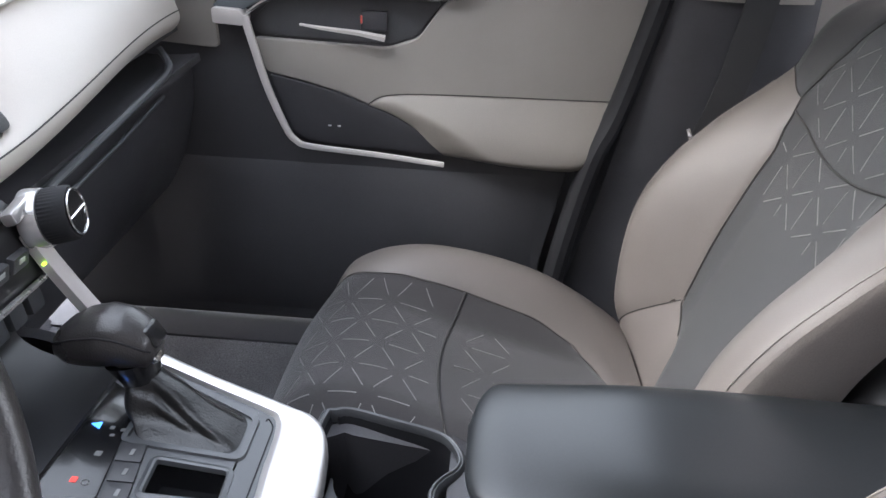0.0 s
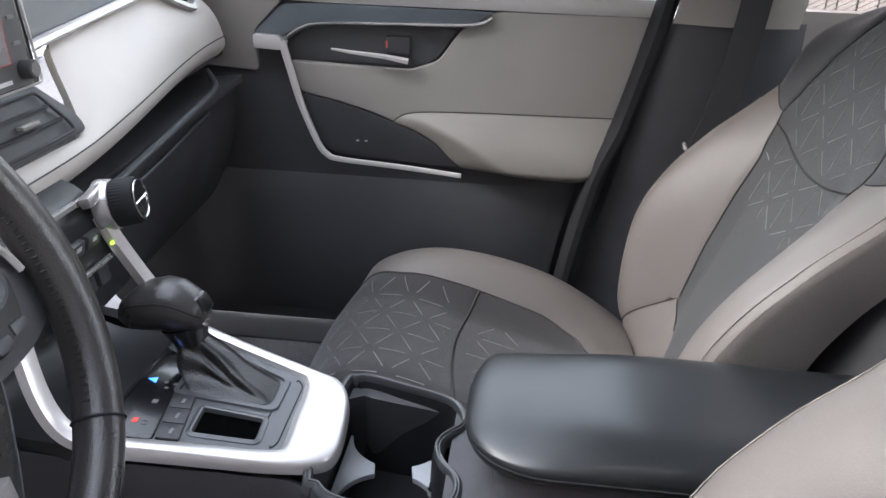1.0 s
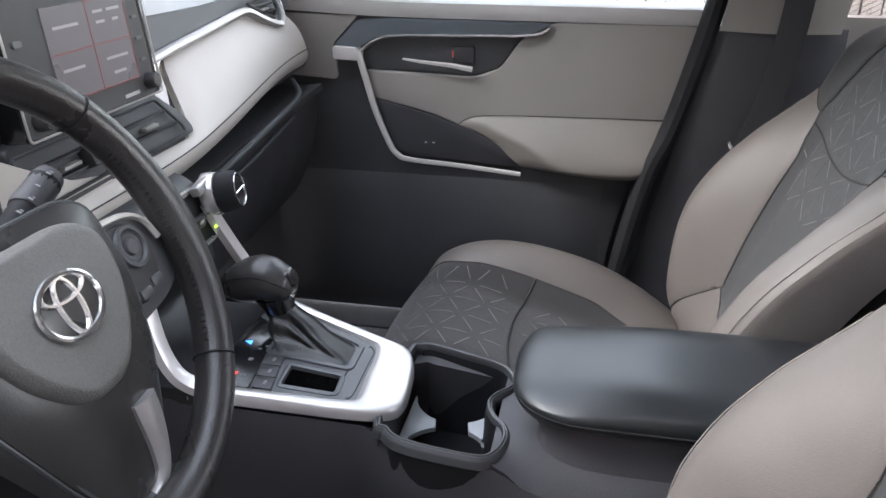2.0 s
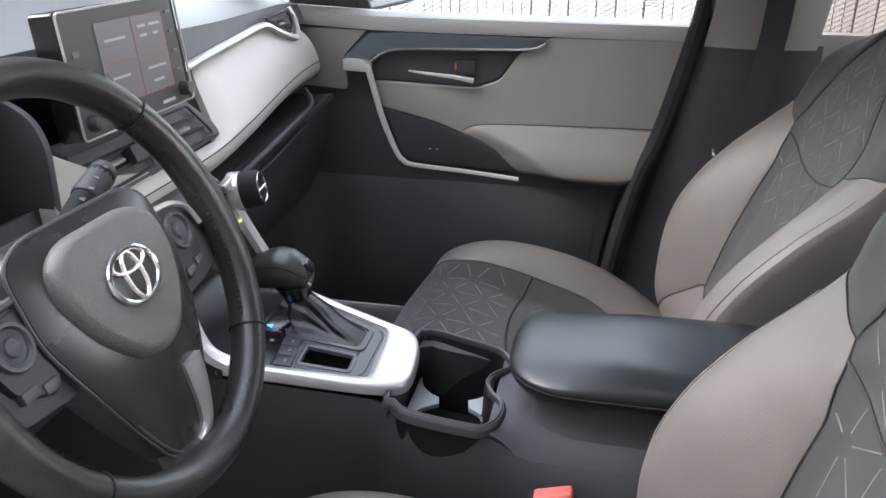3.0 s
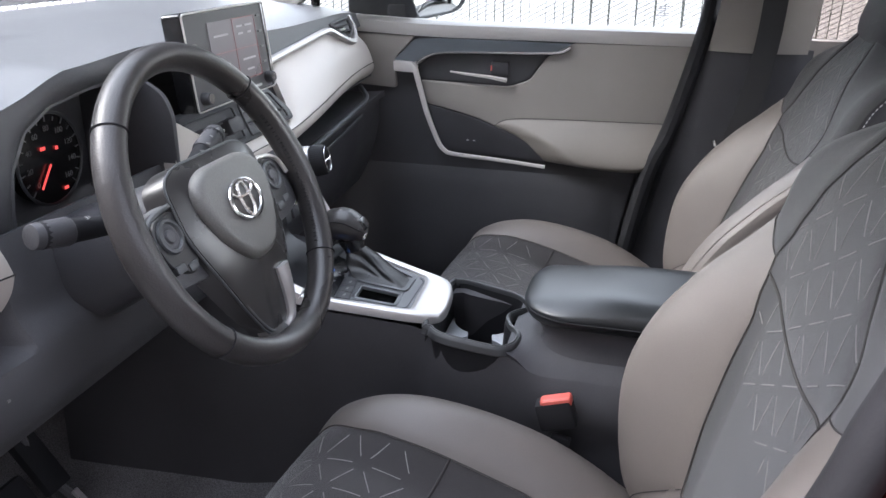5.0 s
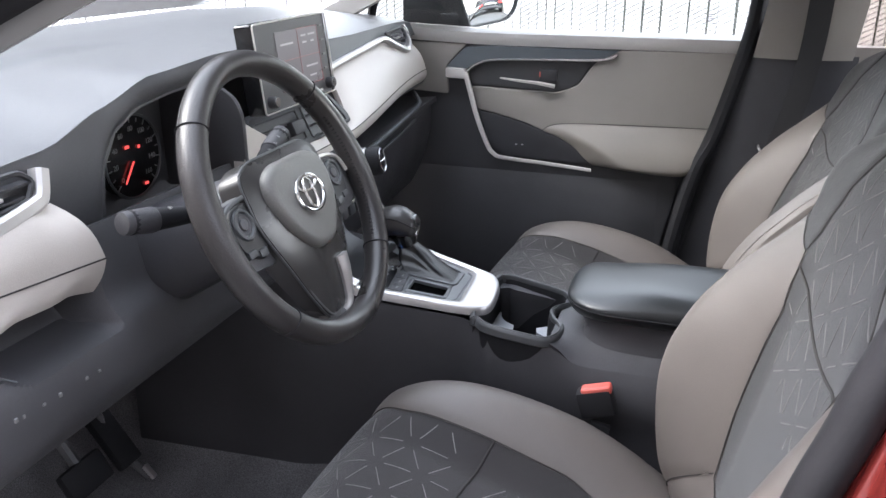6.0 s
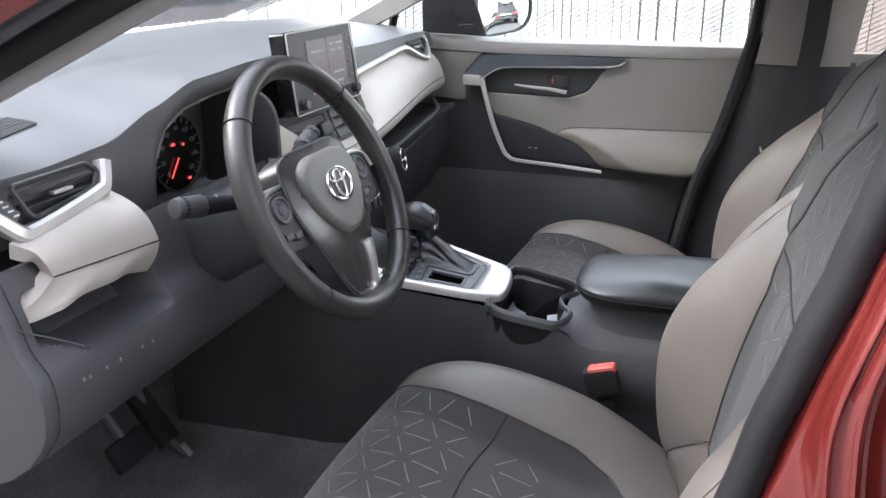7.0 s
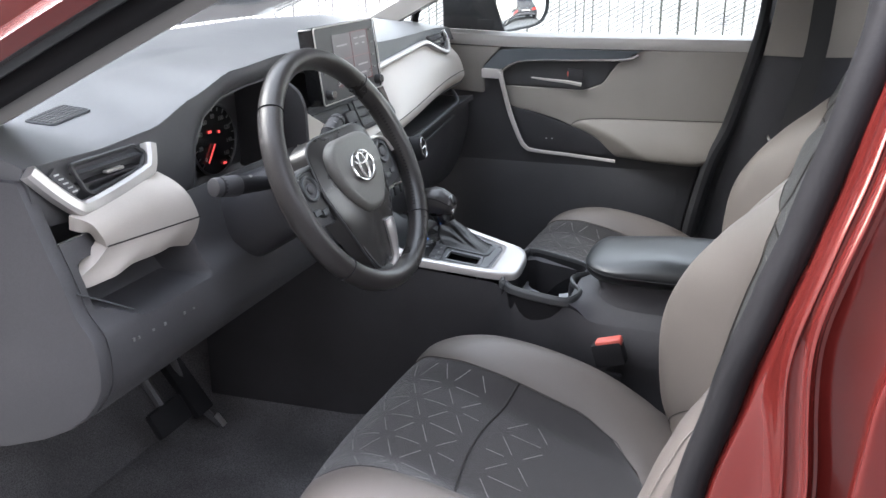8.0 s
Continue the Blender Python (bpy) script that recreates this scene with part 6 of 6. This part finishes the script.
loft(bm, [[(0.03 + 0.42 * (0.5 - 0.5 * math.copysign(abs(math.cos(t)) ** 0.3, math.cos(t))) + dx * (1 if math.cos(t) > 0 else 0), 0.008 + w * math.copysign(abs(math.sin(t)) ** 0.3, math.sin(t)), z) for t in [2 * math.pi * k / 40 for k in range(40)]] for z, w, dx in ((0.700, 0.090, 0.000), (0.716, 0.084, 0.012), (0.735, 0.079, 0.016), (0.768, 0.084, 0.004))])
part("armrest_box", bm, CONSOLE, rest, "black storage box")


# ---- steering wheel ----
wheel = thing("steering_wheel", "black leather three-spoke steering wheel with silver trim", "steering wheel", (-0.28, -0.38, 1.026))
WC, WN, WU = Vector((-0.2765, -0.374, 1.0165)), Vector((0.907, 0, 0.421)), Vector((-0.421, 0, 0.907))
W = lambda a, b, c=0.0: WC + Vector((0, a, 0)) + WU * b + WN * c
bm = bmesh.new()
turn = [2 * math.pi * k / 96 for k in range(96)]
rows = []
for t in turn:
    thick = 1.0 + 0.10 * math.exp(-((math.sin(t) - 0.05) / 0.3) ** 2)
    d = Vector((0, math.cos(t), 0)) + WU * math.sin(t)
    rows.append([bm.verts.new(WC + d * (0.1745 + 0.0157 * thick * math.cos(q)) + WN * (0.0180 * math.sin(q))) for q in [2 * math.pi * i / 16 for i in range(16)]])
for r, s in zip(rows, rows[1:] + rows[:1]):
    for i in range(16):
        bm.faces.new((r[i], r[(i + 1) % 16], s[(i + 1) % 16], s[i]))
rim = part("rim", bm, BLACK_LEATHER, wheel, "black leather rim")
for deg in (42, 138, 222, 318):
    t = radians(deg)
    d = Vector((0, math.cos(t), 0)) + WU * math.sin(t)
    bm = bmesh.new()
    sweep(bm, [WC + d * (0.1745 + 0.0164 * math.cos(q)) + WN * (0.0184 * math.sin(q)) for q in [2 * math.pi * i / 20 for i in range(20)]], ring(0.0011, 5), up=d.cross(WN), closed=True)
    part("rim_seam", bm, RUBBER, rim)
for s in (1, -1):
    bm = bmesh.new()
    for k in range(34):
        t = radians(-38 + 2.0 * k) if s > 0 else radians(218 - 2.0 * k)
        d = Vector((0, math.cos(t), 0)) + WU * math.sin(t)
        sweep(bm, [WC + d * 0.1575 + WN * 0.003, WC + d * 0.1585 + WN * 0.0075], ring(0.0007, 4))
    part("rim_stitches", bm, RUBBER, rim)


def dome(outline, rise, base, steps=5, shrink=0.82, depth=0.03):
    """A softly domed pad over an outline on the wheel's face."""
    bm = bmesh.new()
    rings = []
    ca, cb = sum(p[0] for p in outline) / len(outline), sum(p[1] for p in outline) / len(outline)
    for k in range(steps + 1):
        t = k / steps
        f = 1 - (1 - shrink) * (1 - math.cos(t * math.pi / 2))
        rings.append([W(ca + (a - ca) * f, cb + (b - cb) * f, base + rise * math.sin(t * math.pi / 2)) for a, b in outline])
    rings.insert(0, [W(a, b, base - depth) for a, b in outline])
    return loft(bm, rings)


hub = rounded([(-0.093, 0.050), (-0.066, 0.063), (0.066, 0.063), (0.093, 0.050), (0.097, -0.010), (0.082, -0.055), (0.058, -0.108), (0.030, -0.158), (-0.030, -0.158), (-0.058, -0.108), (-0.082, -0.055), (-0.097, -0.010)], 0.016, 4)


def cover_point(a, b, f):
    """Cover skin: falls away from the middle to the edge, deeper towards the lower spoke."""
    return W(a * f, -0.012 + (b + 0.012) * f, 0.010 - 0.012 * f ** 3 - 0.010 * smooth(-0.05, -0.16, -0.012 + (b + 0.012) * f))


bm = bmesh.new()
loft(bm, [[W(a, b, -0.034) for a, b in hub], [cover_point(a, b, 1.0) - WN * 0.006 for a, b in hub]] + [[cover_point(a, b, f) for a, b in hub] for f in (0.985, 0.95, 0.85, 0.7, 0.5, 0.3)])
part("hub_cover", bm, HUB_DARK, wheel, "dark satin hub cover", sharp=50)
bm = bmesh.new()
sweep(bm, [cover_point(a, b, 1.0) - WN * 0.0015 for a, b in hub], ring(0.0016, 6), up=WN, closed=True)
part("cover_edge", bm, GREY_SATIN, wheel, "thin satin edge round the hub cover")
shield = rounded([(-0.044, 0.050), (0.044, 0.050), (0.070, 0.036), (0.074, 0.008), (0.058, -0.034), (0.024, -0.070), (-0.024, -0.070), (-0.058, -0.034), (-0.074, 0.008), (-0.070, 0.036)], 0.02, 5)
part("airbag_cover", dome(shield, 0.012, 0.006, 6, 0.84), HUB_GREY, wheel, "grey-black grained airbag cover")
EC = 0.0205
bm = bmesh.new()
sweep(bm, [W(0.0305 * math.cos(t), -0.002 + 0.0225 * math.sin(t), EC) for t in turn[::2]], ring(0.0026, 8), up=WN, closed=True)
emblem = part("emblem", bm, CHROME, wheel, "plain oval chrome emblem")
bm = bmesh.new()
sweep(bm, [W(0.0105 * math.cos(t), -0.002 + 0.0205 * math.sin(t), EC) for t in turn[::4]], ring(0.0022, 6), up=WN, closed=True)
part("emblem_oval", bm, CHROME, emblem)
bm = bmesh.new()
sweep(bm, [W(0.0215 * math.cos(t), 0.0105 + 0.0085 * math.sin(t), EC) for t in turn[::4]], ring(0.0021, 6), up=WN, closed=True)
part("emblem_oval", bm, CHROME, emblem)
bm = bmesh.new()
loft(bm, [[W(0.0295 * f * math.cos(t), -0.002 + 0.0215 * f * math.sin(t), h) for t in turn[::4]] for f, h in ((1, 0.012), (1, EC - 0.0012), (0.9, EC - 0.0006))])
part("emblem_plate", bm, HUB_DARK, emblem)
for s in (1, -1):
    spoke = rounded([(s * 0.080, 0.034), (s * 0.130, 0.030), (s * 0.162, 0.018), (s * 0.166, -0.040), (s * 0.135, -0.052), (s * 0.075, -0.058)], 0.010, 3)
    part("spoke", dome(spoke, 0.004, -0.016, 3, 0.95, 0.012), BLACK, wheel, "black side spoke")
    pod = rounded([(s * 0.092, 0.026), (s * 0.130, 0.022), (s * 0.142, 0.0), (s * 0.134, -0.030), (s * 0.100, -0.046), (s * 0.086, -0.030)], 0.009, 3)
    pod_ob = part("button_pod", dome(pod, 0.006, -0.012, 3, 0.94), DISPLAY, wheel, "gloss black button pod")
    bm = bmesh.new()
    sweep(bm, [W(s * 0.116 + 0.0165 * math.cos(t), 0.002 + 0.0165 * math.sin(t), -0.005) for t in turn[::3]], ring(0.0028, 6), up=WN, closed=True)
    part("direction_pad", bm, GREY_SATIN, pod_ob, "grey direction ring")
    bm = bmesh.new()
    loft(bm, [[W(s * 0.116 + r * math.cos(t), 0.002 + r * math.sin(t), h) for t in turn[::4]] for r, h in ((0.0145, -0.012), (0.0145, -0.0055), (0.011, -0.0045), (0.0075, -0.006), (0.0065, -0.0035), (0.004, -0.003))])
    part("centre_button", bm, BLACK, pod_ob)
    for k in range(2):
        bm = bmesh.new()
        box(bm, W(s * (0.104 + 0.020 * k), -0.036 + 0.004 * k, -0.008), (0.008, 0.016, 0.009), euler(0, -25, 0), 0.002)
        part("key", bm, GREY_SATIN, pod_ob, "small grey key")
    bm = bmesh.new()
    sweep(bm, curve_points([W(s * 0.090, 0.030, -0.006), W(s * 0.125, 0.027, -0.006), W(s * 0.146, 0.016, -0.006), W(s * 0.154, -0.004, -0.006)], 5), ring(0.0030, 6), up=WN)
    # Left accent is dulled to grey, since no glint shows on that side.
    part("silver_accent", bm, SILVER if s > 0 else GREY_SATIN, wheel, "thin silver accent")
    bm = bmesh.new()
    leg = [(0.026, -0.092, 0.003), (0.0255, -0.112, 0.000), (0.024, -0.132, -0.004), (0.019, -0.149, -0.007), (0.010, -0.157, -0.009), (0, -0.160, -0.010)] if s > 0 else [(-0.060, -0.092, -0.006), (-0.050, -0.112, -0.008), (-0.040, -0.132, -0.010), (-0.028, -0.150, -0.011), (-0.014, -0.158, -0.011), (0, -0.160, -0.010)]
    sweep(bm, curve_points([W(*p) for p in leg], 6),
          [(-0.0065, -0.006), (0.0065, -0.006), (0.0065, 0.002), (0.003, 0.004), (-0.003, 0.004), (-0.0065, 0.002)], up=WN, sizes=[(2.1 - 1.3 * smooth(0, 26, k)) * (1.0 if s > 0 else 0.2 + 0.8 * smooth(18, 30, k)) for k in range(31)])
    # Left leg's turned-away dimness is put in as darker grey and thinner shape.
    part("silver_spoke", bm, SILVER_BRIGHT if s > 0 else GREY_SATIN, wheel, "silver lower spoke trim")
bm = bmesh.new()
sweep(bm, curve_points([W(0, -0.135, -0.020), W(0, -0.155, -0.016), W(0, -0.172, -0.008)], 4), [(-0.040, -0.008), (0.040, -0.008), (0.037, 0.003), (0.025, 0.006), (-0.025, 0.006), (-0.037, 0.003)], up=WN, sizes=[0.85, 0.88, 0.9, 0.93, 0.97, 1.03, 1.1, 1.2, 1.3])
part("lower_spoke", bm, BLACK_LEATHER, wheel, "black lower spoke")

# column, stalks
column = thing("steering_column", "black steering column cowl with two stalks", "steering column", (-0.40, -0.38, 0.97))
bm = bmesh.new()
sections = []
for k in range(6):
    t = k / 5
    r = 0.052 + 0.018 * t
    sections.append([W(1.15 * r * math.copysign(abs(math.cos(q)) ** 0.7, math.cos(q)), r * math.copysign(abs(math.sin(q)) ** 0.7, math.sin(q)) - 0.004 * t, -0.035 - 0.20 * t) for q in [2 * math.pi * i / 24 for i in range(24)]])
loft(bm, sections)
part("cowl", bm, CONSOLE, column, "black cowl")
bm = bmesh.new()
loft(bm, [[W(0.075 * math.cos(q), 0.070 * math.sin(q) - 0.01, -c) for q in [2 * math.pi * i / 24 for i in range(24)]] for c in (0.03, 0.022, 0.012)])
part("wheel_back", bm, BLACK, column)


def stalk(a, b, name, label, marks):
    bm = bmesh.new()
    a, b = Vector(a), Vector(b)
    d = (b - a).normalized()
    sweep(bm, [a, a.lerp(b, 0.35), a.lerp(b, 0.62), b], ring(0.0125, 16), sizes=[0.75, 0.95, 1.05, 1.15])
    ob = part(name, bm, RUBBER, column, label)
    bm = bmesh.new()
    cylinder(bm, a.lerp(b, 0.66), b + d * 0.010, 0.0155, 0.0135, n=28, bevel=0.004)
    tip = part("stalk_tip", bm, CONSOLE, ob, "grey stalk tip")
    for k in range(marks):
        bm = bmesh.new()
        p = a.lerp(b, 0.50 + 0.15 * k) + Vector((0.0075, 0, 0.0142))
        box(bm, p + Vector((0.002 * (k % 2), 0, -0.0012)), (0.0045, 0.0022, 0.0010), euler(0, 25, 0))
        box(bm, p + Vector((0.002 * (k % 2), 0.0035, -0.0012)), (0.0030, 0.0014, 0.0010), euler(0, 25, 0))
        part("stalk_mark", bm, FAINT, ob)
    return ob


stalk((-0.375, -0.44, 1.005), (-0.398, -0.537, 1.022), "indicator_stalk", "indicator stalk", 1)
stalk((-0.375, -0.32, 1.010), (-0.385, -0.215, 1.050), "wiper_stalk", "wiper stalk with printed marks", 4)

# pedals
pedal = thing("accelerator_pedal", "black accelerator pedal with a small bright piece", "pedal", (-0.70, -0.22, 0.42))
bm = bmesh.new()
box(bm, (-0.775, -0.225, 0.47), (0.02, 0.05, 0.13), euler(0, -35, 0), 0.006)
part("pedal_pad", bm, RUBBER, pedal)
bm = bmesh.new()
box(bm, (-0.706, -0.217, 0.402), (0.008, 0.012, 0.030), euler(0, -35, 10), 0.002)
part("bright_piece", bm, SILVER_BRIGHT, pedal, "small bright piece")
bm = bmesh.new()
sweep(bm, [(-0.706, -0.217, 0.39), (-0.775, -0.225, 0.45), (-0.82, -0.230, 0.60), (-0.90, -0.235, 0.66)], ring(0.008, 8))
part("pedal_arm", bm, BLACK, pedal)
brake = thing("brake_pedal", "black rubber brake pedal", "pedal", (-0.68, -0.36, 0.5))
bm = bmesh.new()
box(bm, (-0.70, -0.37, 0.50), (0.018, 0.09, 0.055), euler(0, -30, 0), 0.008)
part("pedal_pad", bm, RUBBER, brake)
bm = bmesh.new()
sweep(bm, [(-0.71, -0.37, 0.51), (-0.78, -0.37, 0.62), (-0.88, -0.37, 0.72)], ring(0.010, 8))
part("pedal_arm", bm, BLACK, brake)


# ---- fence beyond the car ----
fence = thing("fence", "chain-link fence filled with upright white slats", "fence", (0, 5.0, 0))
FY, PITCH = 5.0, 0.064
for x in (-7.6, -4.8, -2.0, 0.8, 3.6):
    bm = bmesh.new()
    cylinder(bm, (x, FY + 0.06, 0), (x, FY + 0.06, 1.95), 0.03, n=14)
    part("post", bm, WIRE, fence, "galvanised steel post")
bm = bmesh.new()
cylinder(bm, (-9.0, FY + 0.05, 1.88), (5.0, FY + 0.05, 1.88), 0.022, n=12)
part("top_rail", bm, WIRE, fence, "galvanised top rail")
bm = bmesh.new()
sweep(bm, [(0, 0, 0.05), (0, 0, 1.85)], [(-0.0288, -0.0015), (-0.010, 0.003), (0.010, 0.003), (0.0288, -0.0015), (0.010, -0.003), (-0.010, -0.003)], up=(0, -1, 0))
first = part("slat", bm, SLAT, fence)
first.location = Vector((-9.0, FY, 0)) - fence.location
for k in range(1, 216):
    s = new("slat", first.data)
    s.parent = fence
    s.location = Vector((-9.0 + PITCH * k + random.uniform(-0.0015, 0.0015), FY + random.uniform(-0.002, 0.002), random.uniform(-0.02, 0.02))) - fence.location
    s.rotation_euler = (0, radians(random.uniform(-0.5, 0.5)), radians(random.uniform(-2, 2)))
bm = bmesh.new()
for k in range(216, 380):
    box(bm, (-9.0 + PITCH * k, FY, 0.95), (0.0576, 0.004, 1.8))
tagged(part("slat_run", bm, SLAT, fence), "white slats further along the fence", kind="stuff")
verts, faces = [], []


def wire_run(pts, r):
    i0 = len(verts)
    for x, y, z in pts:
        verts.extend([(x - r, y, z), (x, y - r, z + r * 0.6), (x + r, y, z), (x, y + r, z - r * 0.6)])
    for i in range(len(pts) - 1):
        for q in range(4):
            faces.append((i0 + 4 * i + q, i0 + 4 * i + (q + 1) % 4, i0 + 4 * i + 4 + (q + 1) % 4, i0 + 4 * i + 4 + q))


RISE = PITCH * 0.55
for k in range(-60, 216):
    x0 = -9.0 + PITCH * k
    for sgn in (1, -1):
        pts = []
        for j in range(0, 54):
            z = 0.04 + RISE * j
            x = (x0 + PITCH * j) if sgn > 0 else (x0 + PITCH * 56 - PITCH * j)
            if z > 1.88 or x < -9.0 or x > 4.8:
                continue
            pts.append((x, FY - 0.009 * sgn, z))
        if len(pts) > 1:
            wire_run(pts, 0.0050)
me = bpy.data.meshes.new("wire_mesh")
me.from_pydata(verts, [], faces)
me.materials.append(WIRE)
mesh_ob = new("wire_mesh", me)
mesh_ob.parent = fence
mesh_ob.location = -fence.location
tagged(mesh_ob, "woven galvanised wire", kind="stuff")


# ---- dark sheet added behind the fence so the slat gaps read dark ----
plate("backdrop", DARK_BACKING, [(-40, 8.0, 0), (40, 8.0, 0), (40, 8.0, 1.75), (-40, 8.0, 1.75)], -0.3, "plain dark sheet added behind the fence", "backdrop")


# ---- parked car behind, seen in the wing mirror ----
parked = thing("parked_car", "dark parked sport utility car standing beside the fence", "car", (8.2, 3.85, 0))
BODY = ((6.3, 0.42, 0.80, 0.86), (6.32, 0.36, 1.02, 0.90), (6.55, 0.34, 1.10, 0.92), (8.8, 0.34, 1.08, 0.92), (10.0, 0.36, 0.98, 0.90), (10.6, 0.42, 0.86, 0.80))
bm = bmesh.new()
loft(bm, [[(x, 3.85 + w * math.copysign(abs(math.cos(t)) ** 0.45, math.cos(t)), (z0 + z1) / 2 + (z1 - z0) / 2 * math.copysign(abs(math.sin(t)) ** 0.45, math.sin(t))) for t in [2 * math.pi * k / 28 for k in range(28)]] for x, z0, z1, w in BODY])
part("body", bm, DARK_PAINT, parked, "dark painted body")
bm = bmesh.new()
loft(bm, [[(x, 3.85 + w * math.copysign(abs(math.cos(t)) ** 0.5, math.cos(t)), 1.02 + (z1 - 1.02) * (0.5 + 0.5 * math.copysign(abs(math.sin(t)) ** 0.5, math.sin(t)))) for t in [2 * math.pi * k / 28 for k in range(28)]] for x, z1, w in ((6.42, 1.06, 0.86), (6.75, 1.60, 0.66), (7.2, 1.70, 0.66), (8.4, 1.68, 0.66), (9.3, 1.06, 0.84))])
part("cabin", bm, GLOSS, parked, "dark glazed cabin")
bm = bmesh.new()
box(bm, (7.6, 3.85, 1.69), (1.9, 1.16, 0.05), None, 0.02)
part("roof", bm, DARK_PAINT, parked)
for s in (-1, 1):
    bm = bmesh.new()
    box(bm, (6.33, 3.85 + 0.68 * s, 0.93), (0.08, 0.34, 0.14), None, 0.03)
    part("tail_lamp", bm, TAIL, parked, "red tail lamp")
    for x in (7.1, 9.7):
        bm = bmesh.new()
        cylinder(bm, (x, 3.85 + 0.70 * s, 0.34), (x, 3.85 + 0.92 * s, 0.34), 0.34, n=28, bevel=0.03)
        tyre = part("wheel", bm, RUBBER, parked, "black tyre")
        bm = bmesh.new()
        cylinder(bm, (x, 3.85 + 0.90 * s, 0.34), (x, 3.85 + 0.93 * s, 0.34), 0.22, n=20)
        part("hub_cap", bm, SILVER, tyre)
bm = bmesh.new()
box(bm, (6.285, 3.85, 0.80), (0.03, 0.5, 0.12), None, 0.01)
part("number_plate", bm, MARK, parked, "blank pale plate")
bm = bmesh.new()
box(bm, (6.30, 3.85, 0.52), (0.10, 1.6, 0.16), None, 0.03)
part("bumper", bm, BLACK, parked, "black rear bumper")
parked.location = (14.0, 4.0, 0.0)
